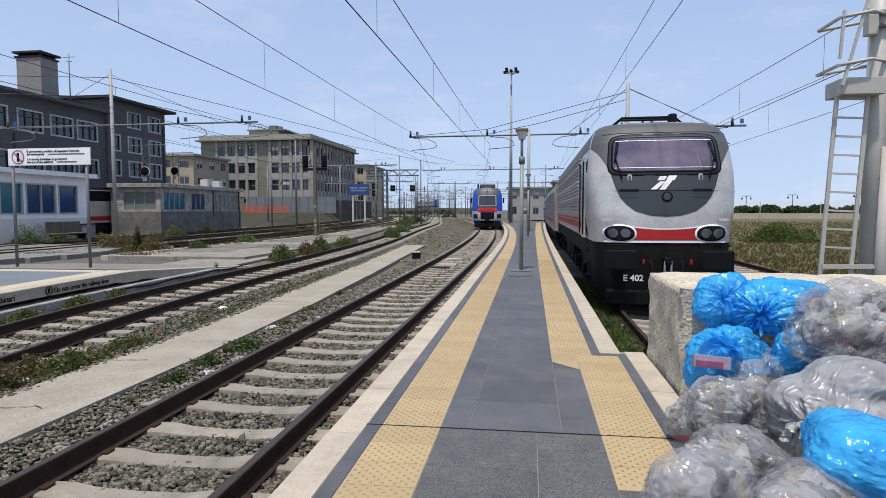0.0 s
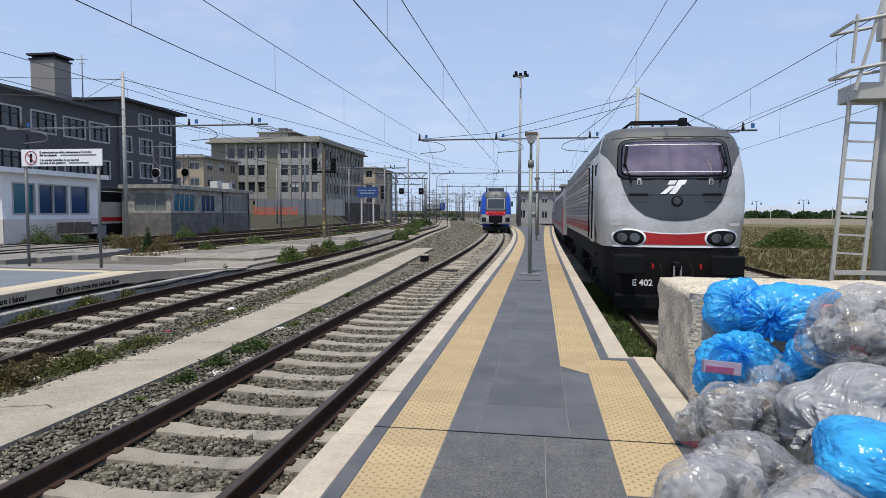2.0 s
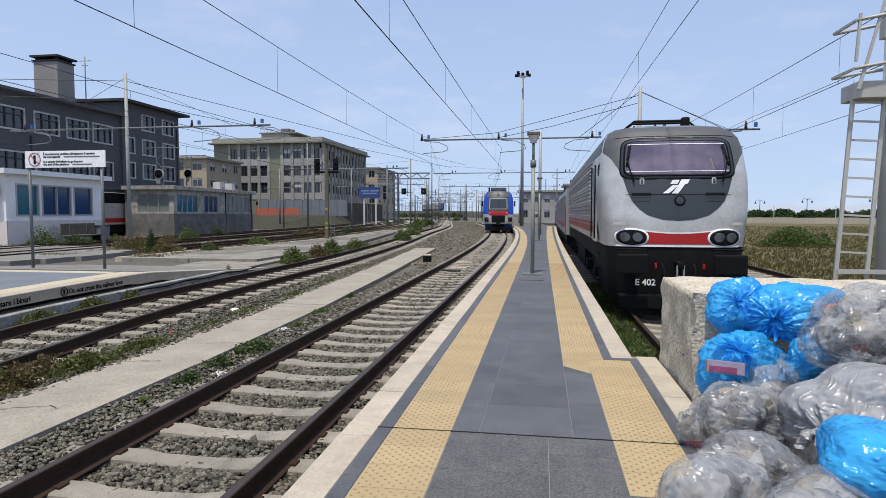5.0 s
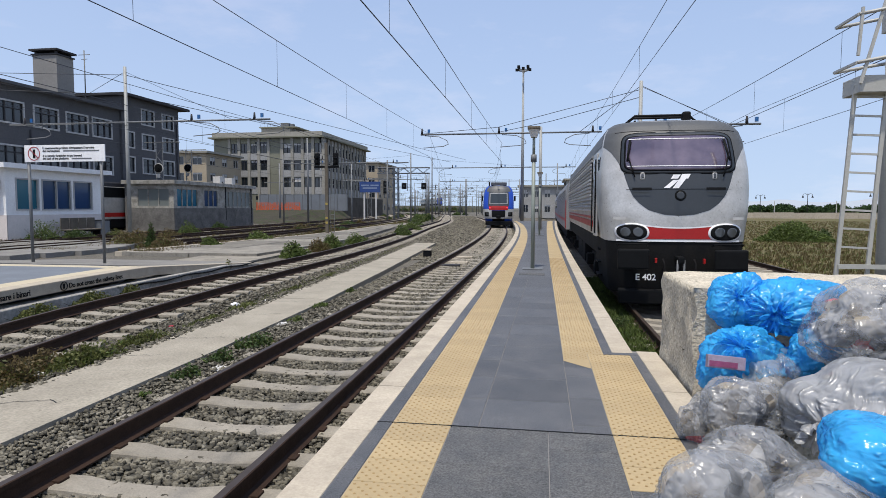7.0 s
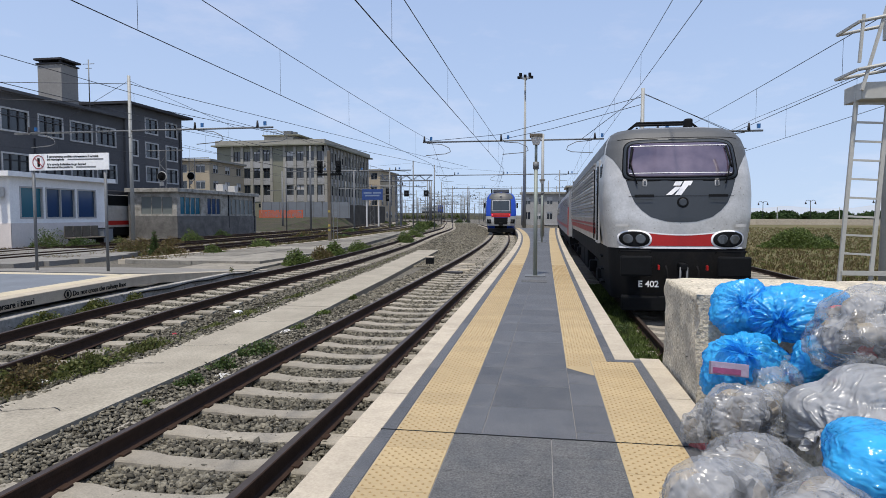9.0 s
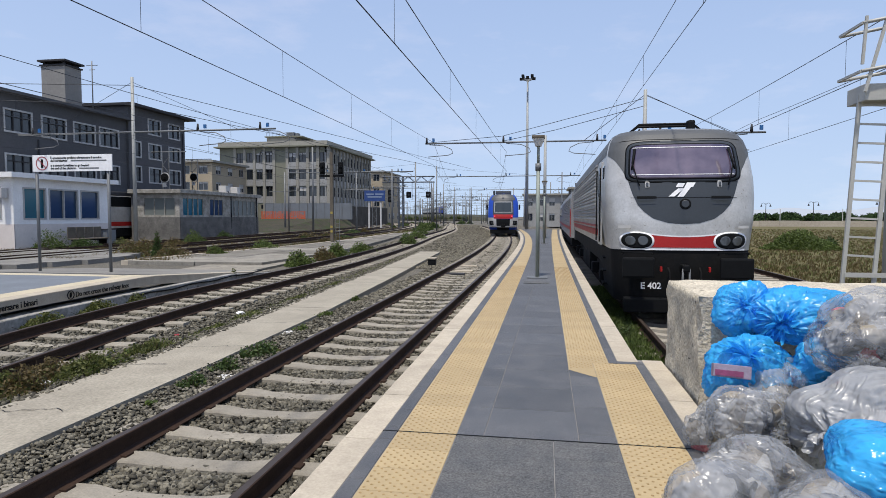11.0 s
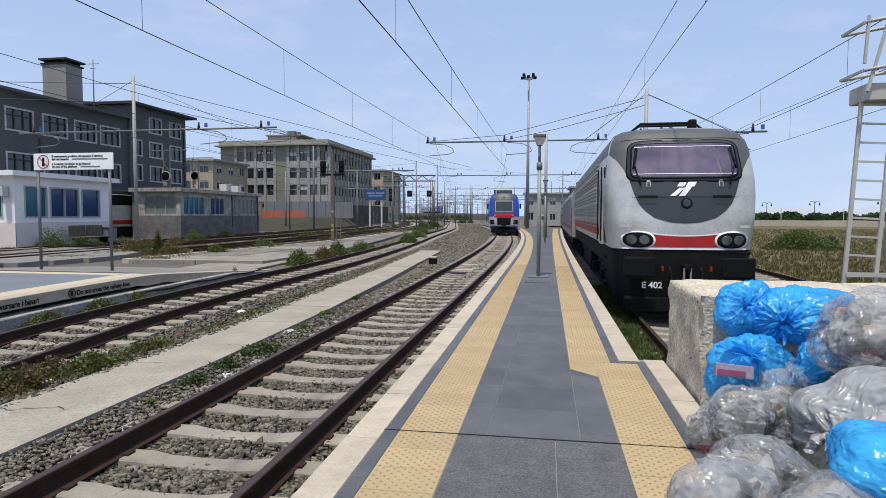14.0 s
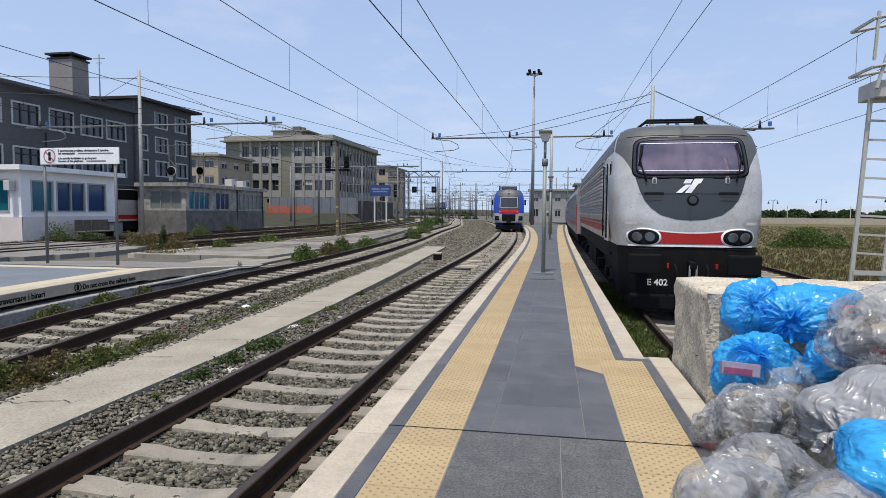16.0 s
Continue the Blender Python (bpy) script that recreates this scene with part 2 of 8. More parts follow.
def rod(bm, p, q, r, r2=None, n=8, mi=0):
    p, q = Vector(p), Vector(q)
    r2 = r if r2 is None else r2
    d = (q - p).normalized()
    a = d.orthogonal().normalized()
    b = d.cross(a)
    rings = []
    for c, rr in ((p, r), (q, r2)):
        rings.append([bm.verts.new(c + (a * math.cos(t) + b * math.sin(t)) * rr) for t in (2 * math.pi * i / n for i in range(n))])
    for i in range(n):
        f = bm.faces.new((rings[0][i], rings[0][(i + 1) % n], rings[1][(i + 1) % n], rings[1][i]))
        f.material_index = mi
        f.smooth = n > 6
    bm.faces.new(rings[0][::-1]).material_index = mi
    bm.faces.new(rings[1]).material_index = mi


def rodm(p, q, r, r2=None, n=8):
    bm = bmesh.new()
    rod(bm, p, q, r, r2, n)
    return bm


def tube(bm, pts, r, n=6, mi=0):
    """A bent rod: one connected tube through the points."""
    pts = [Vector(p) for p in pts]
    rings = []
    for i, p in enumerate(pts):
        d = (pts[min(i + 1, len(pts) - 1)] - pts[max(i - 1, 0)]).normalized()
        ref = Vector((0, 0, 1)) if abs(d.z) < 0.9 else Vector((1, 0, 0))
        a = d.cross(ref).normalized()
        if rings and a.dot(last) < 0:
            a = -a
        last = a
        c = d.cross(a)
        rings.append([bm.verts.new(p + (a * math.cos(t) + c * math.sin(t)) * r) for t in (2 * math.pi * k / n for k in range(n))])
    for p, q in zip(rings[:-1], rings[1:]):
        for i in range(n):
            f = bm.faces.new((p[i], p[(i + 1) % n], q[(i + 1) % n], q[i]))
            f.material_index = mi
            f.smooth = True
    bm.faces.new(rings[0][::-1])
    bm.faces.new(rings[-1])


def spline(knots, y):
    """Smooth x at y through knots (y, x)."""
    ks = sorted(knots)
    if y <= ks[0][0]:
        (y0, x0), (y1, x1) = ks[0], ks[1]
        return x0 + (x1 - x0) * (y - y0) / (y1 - y0)
    for i in range(len(ks) - 1):
        if y <= ks[i + 1][0]:
            break
    (y0, x0), (y1, x1) = ks[i], ks[i + 1]
    def slope(j):
        if j <= 0:
            return (ks[1][1] - ks[0][1]) / (ks[1][0] - ks[0][0])
        if j >= len(ks) - 1:
            return (ks[-1][1] - ks[-2][1]) / (ks[-1][0] - ks[-2][0])
        return (ks[j + 1][1] - ks[j - 1][1]) / (ks[j + 1][0] - ks[j - 1][0])
    h = y1 - y0
    t = (y - y0) / h
    m0, m1 = slope(i) * h, slope(i + 1) * h
    return (2 * t**3 - 3 * t**2 + 1) * x0 + (t**3 - 2 * t**2 + t) * m0 + (3 * t**2 - 2 * t**3) * x1 + (t**3 - t**2) * m1


def sweep(name, xf, ys, profile, material, parent=None, closed=True, label="", z0=0.0):
    """Sweep a profile of (dx, z) along x = xf(y)."""
    verts, faces = [], []
    k = len(profile)
    for y in ys:
        s = (xf(y + 0.05) - xf(y - 0.05)) / 0.1
        c = 1 / math.sqrt(1 + s * s)
        for dx, z in profile:
            verts.append((xf(y) + dx * c, y - dx * s * c, z + z0))
    for i in range(len(ys) - 1):
        for j in range(k if closed else k - 1):
            a, b = i * k + j, i * k + (j + 1) % k
            faces.append((a, b, b + k, a + k))
    if closed:
        faces.append(tuple(range(k))[::-1])
        faces.append(tuple(range((len(ys) - 1) * k, len(ys) * k)))
    return pyd(name, verts, faces, material, parent, label=label)


def steps(a, b, near, far=None):
    out, y = [], a
    while y < b:
        out.append(y)
        y += near if far is None else near + (far - near) * min(1, max(0, (y - a) / (b - a)))
    return out + [b]

# ---- ground ----
GL, GR = -0.275, -0.53     # ground beside the left tracks and beside the right track


def bend(y, start=20.0, k=0.0009):
    return k * max(0.0, y - start) ** 2


def track1(y):
    return -2.74 - bend(y)


T2 = [(3, -6.75), (7, -7.35), (10, -7.8), (14.5, -8.05), (24, -8.25), (38, -9.2), (55, -10.9), (85, -13.6), (110, -17.2), (180, -29), (400, -90)]


def track2(y):
    return spline(T2, y)


def track3(y):
    return 2.65 + 0.00012 * max(0.0, y - 12) ** 2


def yard(offset):
    return lambda y: offset - 0.0012 * max(0.0, y - 45) ** 2 if y < 220 else offset - 36.75 - 0.42 * (y - 220)


def make_ground():
    xs = [-3000, -900, -300, -120, -60, -40, -30, -20, -12, -6, -1.2, -1.0, 1.0, 1.3, 3, 6, 9, 12, 20, 40, 80, 160, 400, 1000, 3000]
    ys = [-300, -60, -20, -5, 0, 5, 10, 20, 30, 45, 60, 80, 110, 150, 200, 300, 450, 700, 1200, 2000, 3400]
    verts, faces, mi = [], [], []
    for y in ys:
        for x in xs:
            z = GL if x <= -1.0 else GR
            verts.append((x, y, z))
    w = len(xs)
    for i in range(len(ys) - 1):
        for j in range(w - 1):
            faces.append((i * w + j, i * w + j + 1, (i + 1) * w + j + 1, (i + 1) * w + j))
            mi.append(1 if xs[j] >= 9 else 0)
    ob = pyd("ground", verts, faces, [M["ground"], M["field"]])
    ob.data.polygons.foreach_set("material_index", mi)
    tagged(ob, "gravel railway yard running out into a dry field", "ground", kind="structure")


make_ground()

# ---- tracks ----
RAIL = [(-0.07, -0.172), (0.07, -0.172), (0.07, -0.162), (0.015, -0.13), (0.011, -0.05), (0.036, -0.038), (0.036, -0.006), (0.028, 0.0), (-0.028, 0.0), (-0.036, -0.006), (-0.036, -0.038), (-0.011, -0.05), (-0.015, -0.13), (-0.07, -0.162)]


def sleeper_mesh():
    bm = bmesh.new()
    secs = [(-1.2, -0.165, 0.12), (-0.98, -0.165, 0.12), (-0.52, -0.165, 0.12), (-0.34, -0.186, 0.105), (0, -0.192, 0.10), (0.34, -0.186, 0.105), (0.52, -0.165, 0.12), (0.98, -0.165, 0.12), (1.2, -0.165, 0.12)]
    rows = []
    for x, z, hw in secs:
        rows.append([bm.verts.new((x, -hw - 0.03, -0.36)), bm.verts.new((x, -hw, z - 0.012)), bm.verts.new((x, -hw + 0.014, z)), bm.verts.new((x, hw - 0.014, z)), bm.verts.new((x, hw, z - 0.012)), bm.verts.new((x, hw + 0.03, -0.36))])
    for a, b in zip(rows[:-1], rows[1:]):
        for i in range(5):
            bm.faces.new((a[i], b[i], b[i + 1], a[i + 1]))
    bm.faces.new(rows[0])
    bm.faces.new(rows[-1][::-1])
    bmesh.ops.recalc_face_normals(bm, faces=bm.faces)
    me = bpy.data.meshes.new("sleeper")
    bm.to_mesh(me)
    bm.free()
    me.materials.append(M["sleeper"])
    return me


SLEEPER = sleeper_mesh()


def clip_mesh():
    bm = bmesh.new()
    box(bm, -0.105, 0.105, -0.05, 0.05, -0.168, -0.146, 0, 0.006)
    me = bpy.data.meshes.new("rail_clip")
    bm.to_mesh(me)
    bm.free()
    me.materials.append(M["rail"])
    return me


CLIP = clip_mesh()


def railway(xf, y0, y1, label, z=0.0, single=True, spacing=0.64, clips_to=0.0):
    tr = empty("railway_track", 0, 0, z, label, "railway track", "railway tracks")
    for s in (-1, 1):
        r = sweep("rail", lambda y, s=s: xf(y) + s * 0.7535, steps(y0, y1, 1.0, 6.0), RAIL, [M["rail"], M["railtop"]], tr, label="brown rusted steel rail")
        k = len(RAIL)
        for i, p in enumerate(r.data.polygons):
            if p.index < len(r.data.polygons) - 2 and i % k == 7:
                p.material_index = 1
    y, verts, faces, n = y0 + 0.3, [], [], 0
    base = [tuple(v.co) for v in SLEEPER.vertices]
    polys = [tuple(p.vertices) for p in SLEEPER.polygons]
    while y < y1:
        a = -math.atan((xf(y + 0.1) - xf(y - 0.1)) / 0.2)
        m = pose(xf(y), y, random.uniform(-0.006, 0.004), 0, 0, math.degrees(a) + random.uniform(-0.7, 0.7))
        if single and n < 100:
            o = new("sleeper", SLEEPER)
            o.matrix_basis = m
            o.parent = tr
            if y < clips_to:
                for s in (-1, 1):
                    c = new("rail_clip", CLIP)
                    c.parent = o
                    c.matrix_basis = pose(s * 0.7535, 0, 0)
            n += 1
        else:
            o = len(verts)
            verts += [tuple(m @ Vector(v)) for v in base]
            faces += [tuple(i + o for i in p) for p in polys]
        y += spacing
    if verts:
        tagged(pyd("sleeper_run", verts, faces, M["sleeper"], tr), kind="stuff")
    return tr


railway(track1, -1.6, 120, "near railway track on pale concrete sleepers in grey ballast", clips_to=16)
railway(track2, 1.0, 300, "railway track curving away beside the weedy platform", clips_to=0)
railway(track3, 7.4, 160, "railway track under the grey locomotive", GR + 0.27)
railway(lambda y: 7.55 + 0.00012 * max(0.0, y - 12) ** 2, 6, 160, "overgrown railway track beside the dry field", GR + 0.27)
for off in (-19.5, -24.0, -28.3):
    railway(yard(off), 30 if off > -20 else 16, 330, "yard railway track among dry weeds", 0.0, single=False)

# ballast stones
def stones(name, xf, y0, y1, count, lo, hi, zf, size=(0.018, 0.036), label="loose grey ballast stones", sharp=False):
    rng = np.random.default_rng(int(abs(y0 * 7 + count + lo * 100)))
    base = np.array([(x, y, z) for z in (-0.8, 0.8) for x, y in ((-0.8, -0.8), (0.8, -0.8), (0.8, 0.8), (-0.8, 0.8))])
    tri = np.array([(0, 2, 1), (0, 3, 2), (4, 5, 6), (4, 6, 7), (0, 1, 5), (0, 5, 4), (1, 2, 6), (1, 6, 5), (2, 3, 7), (2, 7, 6), (3, 0, 4), (3, 4, 7)])
    if sharp:
        base = np.array([(1.2, 0.3, -0.5), (0.1, 1.0, -0.4), (-1.2, 0.2, -0.5), (0, -1.0, -0.6), (0.75, 0.2, 0.6), (-0.6, -0.35, 0.7), (-0.3, 0.55, 0.6)])
        tri = np.array([(0, 1, 4), (1, 6, 4), (1, 2, 6), (2, 5, 6), (4, 6, 5), (2, 3, 5), (3, 4, 5), (3, 0, 4), (0, 2, 1), (0, 3, 2)])
    k = len(base)
    V = np.empty((count, k, 3))
    u = rng.random(count) ** 1.6
    ys = y0 + (y1 - y0) * u
    dx = rng.uniform(lo, hi, count)
    for i in range(count):
        s = rng.uniform(*size) * rng.uniform(0.75, 1.35, 3) * (1, 1, 0.7)
        p = base * rng.uniform(0.45, 1.25, (k, 3)) * s
        a, b = rng.uniform(0, 6.283), rng.uniform(-0.6, 0.6) * (1.7 if sharp else 1)
        ca, sa, cb, sb = math.cos(a), math.sin(a), math.cos(b), math.sin(b)
        p = p @ np.array([[ca, sa, 0], [-sa, ca, 0], [0, 0, 1]]) @ np.array([[1, 0, 0], [0, cb, sb], [0, -sb, cb]])
        V[i] = p + (xf(ys[i]) + dx[i], ys[i], zf(dx[i]) + rng.uniform(-0.012, 0.02))
    F = (tri[None] + (np.arange(count) * k)[:, None, None]).reshape(-1, 3)
    me = bpy.data.meshes.new(name)
    me.vertices.add(count * k)
    me.vertices.foreach_set("co", V.ravel())
    me.loops.add(F.size)
    me.loops.foreach_set("vertex_index", F.ravel().astype(np.int32))
    me.polygons.add(len(F))
    me.polygons.foreach_set("loop_start", np.arange(0, F.size, 3, dtype=np.int32))
    me.update(calc_edges=True)
    me.materials.append(M["stone"])
    tagged(new(name, me), label, "ballast", kind="stuff")


stones("ballast", track1, 1.8, 13, 26000, -1.75, 1.45, lambda d: -0.232 if abs(d) < 0.8 else -0.214, (0.016, 0.034))
stones("ballast", track1, 1.8, 13.5, 24000, -1.66, 1.45, lambda d: -0.22 if abs(d) < 0.8 else (-0.2 if d > -1.1 else -0.175), (0.017, 0.034), sharp=True)
stones("ballast", track1, 13, 60, 24000, -1.75, 1.45, lambda d: -0.23 if abs(d) < 0.8 else -0.21, (0.025, 0.05))
stones("ballast", track2, 5, 40, 12000, -1.5, 1.75, lambda d: -0.222, (0.018, 0.042))
stones("ballast", track2, 5, 40, 16000, -1.5, 1.75, lambda d: -0.212, (0.02, 0.04), sharp=True)

stones("ballast", track1, 24, 75, 12000, -4.6, -1.7, lambda d: -0.27, (0.03, 0.065))
stones("ballast", track2, 34, 150, 16000, -2.2, 6.5, lambda d: -0.25, (0.05, 0.09))
stones("ballast", yard(-22), 40, 170, 16000, -9.0, 5.0, lambda d: -0.26, (0.05, 0.10), "dark stones between the yard tracks")

# ---- platform ----
PZ = 0.36


def el(y):     # follows the left edge
    return -bend(y)


def er(y):     # follows the right edge
    return 0.00021 * max(0.0, y - 10) ** 2


PLAT_END, CUT, JOG = 70.0, 3.97, 6.2


def quad_piece(name, pts, z, h, material, parent, joint=0.0025):
    """A tile: top polygon pts shrunk by the joint, h thick."""
    c = Vector((sum(p[0] for p in pts) / len(pts), sum(p[1] for p in pts) / len(pts)))
    q = []
    for p in pts:
        d = c - Vector(p)
        q.append(Vector(p) + Vector((math.copysign(min(joint, abs(d.x)), d.x), math.copysign(min(joint, abs(d.y)), d.y))))
    n = len(q)
    b = 0.002
    verts = [(*p, z - h) for p in q] + [(*p, z - b) for p in q]
    verts += [(*(p + (c - p).normalized() * b), z) for p in q]
    faces = [tuple(range(2 * n, 3 * n))]
    for i in range(n):
        j = (i + 1) % n
        faces += [(i, j, n + j, n + i), (n + i, n + j, 2 * n + j, 2 * n + i)]
    return pyd(name, verts, faces, material, parent)


def make_platform():
    pl = empty("platform", 0, 0, 0, "narrow station platform of dark tiles with yellow tactile strips and white edges", "platform", kind="structure")
    ys = [y for y in steps(-4, PLAT_END, 2.0)]
    verts, faces = [], []
    ys = sorted(ys + [JOG + 0.19, JOG + 0.2])
    for y in ys:
        r = 1.16 if y < JOG + 0.195 else 0.93 + er(y)
        verts += [(el(y) - 1.27, y, -0.4), (el(y) - 1.27, y, PZ - 0.005), (r - 0.03, y, PZ - 0.005), (r - 0.03, y, -0.6)]
    for i in range(len(ys) - 1):
        for j in range(3):
            a = 4 * i + j
            faces.append((a, a + 4, a + 5, a + 1))
    n = 4 * (len(ys) - 1)
    faces.append((n, n + 3, n + 2, n + 1))
    pyd("platform_body", verts, faces, M["grout"], pl)

    def col(name, fa, fb, y0, y1, step, material, z=PZ, h=0.03, joint=0.0025, jig=0.0):
        y = y0
        while y < y1 - 0.02:
            e = min(y1, y + step)
            dz = random.uniform(-jig, jig)
            quad_piece(name, [(fa(y), y), (fb(y), y), (fb(e), e), (fa(e), e)], z + dz, h, material, pl, joint)
            y = e

    # left edge: white curb, dark band, tactile strip
    col("curb_stone", lambda y: el(y) - 1.31, lambda y: el(y) - 1.085, -3.2, PLAT_END, 1.0, M["curb"], PZ, 0.2, 0.004, 0.002)
    col("edge_tile", lambda y: el(y) - 1.085, lambda y: el(y) - 0.985, -3.0, PLAT_END, 0.62, M["tile"])
    col("tactile_tile", lambda y: el(y) - 0.985, lambda y: el(y) - 0.58, CUT - 6.3, 42, 0.30, M["tactile"])
    col("tactile_tile", lambda y: el(y) - 0.985, lambda y: el(y) - 0.58, 42, PLAT_END, 1.2, M["tactile"])
    # middle
    col("paving_tile", lambda y: el(y) - 0.58, lambda y: -0.40 + 0.016 * max(0, y - CUT), CUT, 13.0, 0.61, M["tile"])
    col("paving_tile", lambda y: -0.40 + 0.016 * max(0, y - CUT), lambda y: 0.225, CUT, 13.0, 0.61, M["tile"])
    col("paving_tile", lambda y: 0.225, lambda y: 0.47, CUT + 0.14, JOG - 0.56, 0.61, M["tile"])
    quad_piece("paving_tile", [(0.225, CUT), (0.47, CUT), (0.47, CUT + 0.14), (0.225, CUT + 0.14)], PZ, 0.03, M["tile"], pl)
    col("paving_tile", lambda y: el(y) - 0.58, lambda y: 0.225 + er(y) * 0.6, 13.0, PLAT_END, 1.22, M["tile"])
    # nearer, coarser end
    col("paving_tile", lambda y: -0.58, lambda y: 0.06, CUT - 4.8, CUT, 0.6, M["tile_rough"], PZ - 0.001)
    col("paving_tile", lambda y: 0.06, lambda y: 0.475, CUT - 4.8, CUT, 0.9, M["tile_rough"], PZ - 0.001)
    # right side, far part then near part
    col("tactile_tile", lambda y: 0.225 + er(y) * 0.6, lambda y: 0.63 + er(y) * 0.8, JOG, 42, 0.30, M["tactile"])
    col("tactile_tile", lambda y: 0.225 + er(y) * 0.6, lambda y: 0.63 + er(y) * 0.8, 42, PLAT_END, 1.2, M["tactile"])
    quad_piece("tactile_tile", [(0.225, JOG - 0.32), (0.47, JOG - 0.58), (0.47, JOG), (0.225, JOG)], PZ, 0.03, M["tactile"], pl, 0.001)
    quad_piece("paving_tile", [(0.225, JOG - 0.56), (0.47, JOG - 0.58), (0.225, JOG - 0.32)], PZ - 0.002, 0.03, M["tile"], pl, 0.001)
    col("tactile_tile", lambda y: 0.47, lambda y: 0.885, CUT - 0.78, JOG, 0.30, M["tactile"])
    col("paving_tile", lambda y: 0.475, lambda y: 0.885, CUT - 4.8, CUT - 0.78, 0.6, M["tile_rough"], PZ - 0.001)
    col("edge_tile", lambda y: 0.63 + er(y) * 0.8, lambda y: 0.72 + er(y), JOG + 0.1, PLAT_END, 0.62, M["tile"])
    quad_piece("edge_tile", [(0.63, JOG), (0.97, JOG), (0.97, JOG + 0.1), (0.63, JOG + 0.1)], PZ, 0.03, M["tile"], pl)
    col("edge_tile", lambda y: 0.885, lambda y: 0.97, 0, JOG, 0.62, M["tile"])
    col("curb_stone", lambda y: 0.72 + er(y), lambda y: 0.93 + er(y), JOG + 0.1, PLAT_END, 1.0, M["curb"], PZ, 0.2, 0.004, 0.002)
    col("curb_stone", lambda y: 0.97, lambda y: 1.17, -2.0, JOG + 0.2, 1.0, M["curb"], PZ, 0.2, 0.004, 0.002)
    part("expansion_joint", boxm(-1.09, 0.975, CUT - 0.007, CUT + 0.007, PZ - 0.02, PZ + 0.0015), M["black"], pl, "dark open joint across the platform")
    # domes of the tactile strips, near stretch
    verts, faces = [], []
    def dots(x0, x1, y0, y1, pitch):
        nx = max(1, round((x1 - x0) / pitch))
        y, odd = y0 + pitch / 2, 0
        while y < y1:
            for i in range(nx):
                x = x0 + (i + 0.25 + 0.5 * odd) * (x1 - x0) / nx
                o = len(verts)
                for r, z in ((0.009, 0.0), (0.006, 0.004)):
                    verts.extend((x + r * math.cos(a), y + r * math.sin(a), PZ + z + 0.0005) for a in (k * math.pi / 3 for k in range(6)))
                faces.append(tuple(range(o + 6, o + 12)))
                faces.extend((o + k, o + (k + 1) % 6, o + 6 + (k + 1) % 6, o + 6 + k) for k in range(6))
            y += pitch * 0.55
            odd = 1 - odd
    dots(-0.975, -0.59, 1.8, 18, 0.064)
    dots(0.235, 0.62, JOG + 0.02, 18, 0.064)
    dots(0.48, 0.875, CUT - 0.75, JOG - 0.02, 0.064)
    dots(0.235, 0.46, JOG - 0.27, JOG, 0.064)
    tagged(pyd("tactile_relief", verts, faces, M["dots"], pl), kind="stuff")


make_platform()


def ribbon(name, left, right, y0, y1, z, h, material, label, step=2.2, gap=0.012):
    """A concrete slab run cast in bays."""
    sl = empty(name, 0, 0, 0, label, "slab", kind="structure")
    y = y0
    while y < y1:
        e = min(y1, y + step)
        quad_piece("slab_bay", [(left(y), y), (right(y), y), (right(e), e), (left(e), e)], z + random.uniform(-0.006, 0.006), h, material, sl, gap / 2)
        y = e


ribbon("concrete_walkway", lambda y: spline([(2, -5.62), (8.3, -5.5), (17, -5.9), (28, -6.6), (35, -7.1)], y), lambda y: spline([(2, -4.40), (8.3, -4.40), (13.3, -4.55), (25, -5.25), (35, -5.9)], y), 2.0, 33.5, -0.14, 0.2, M["concrete"], "cracked pale concrete walkway between the tracks", 5.2)

# ---- buildings ----
M["dusty"] = glass_mat("dusty_glass", (0.16, 0.18, 0.17), 0.3)
def wall_with_holes(name, face, at, u0, u1, z0, z1, holes, material, parent, thick=0.3):
    """A wall slab cut by rectangular holes (u, z, w, h) into real openings."""
    us = sorted({round(q, 3) for q in (u0, u1, *[v for h in holes for v in (h[0] - h[2] / 2, h[0] + h[2] / 2)])})
    zs = sorted({round(q, 3) for q in (z0, z1, *[v for h in holes for v in (h[1] - h[3] / 2, h[1] + h[3] / 2)])})
    us, zs = [u for u in us if u0 - 1e-3 <= u <= u1 + 1e-3], [z for z in zs if z0 - 1e-3 <= z <= z1 + 1e-3]
    bm = bmesh.new()
    vs = {}
    def v(u, z, d):
        k = (round(u, 4), round(z, 4), d)
        if k not in vs:
            vs[k] = bm.verts.new((at - d, u, z) if face == "x" else (u, at + d, z))
        return vs[k]
    def hole(u, z):
        return any(abs(u - h[0]) < h[2] / 2 and abs(z - h[1]) < h[3] / 2 for h in holes)
    solid = {}
    for i in range(len(us) - 1):
        for j in range(len(zs) - 1):
            solid[i, j] = not hole((us[i] + us[i + 1]) / 2, (zs[j] + zs[j + 1]) / 2)
    for (i, j), s in solid.items():
        if not s:
            continue
        a, b, c, d = us[i], us[i + 1], zs[j], zs[j + 1]
        bm.faces.new((v(a, c, 0), v(b, c, 0), v(b, d, 0), v(a, d, 0)))
        bm.faces.new((v(a, c, thick), v(a, d, thick), v(b, d, thick), v(b, c, thick)))
        for di, dj, p, q in ((-1, 0, (a, c), (a, d)), (1, 0, (b, c), (b, d)), (0, -1, (a, c), (b, c)), (0, 1, (a, d), (b, d))):
            if not solid.get((i + di, j + dj), False):
                bm.faces.new((v(*p, 0), v(*q, 0), v(*q, thick), v(*p, thick)))
    bmesh.ops.recalc_face_normals(bm, faces=bm.faces)
    return part(name, bm, material, parent)


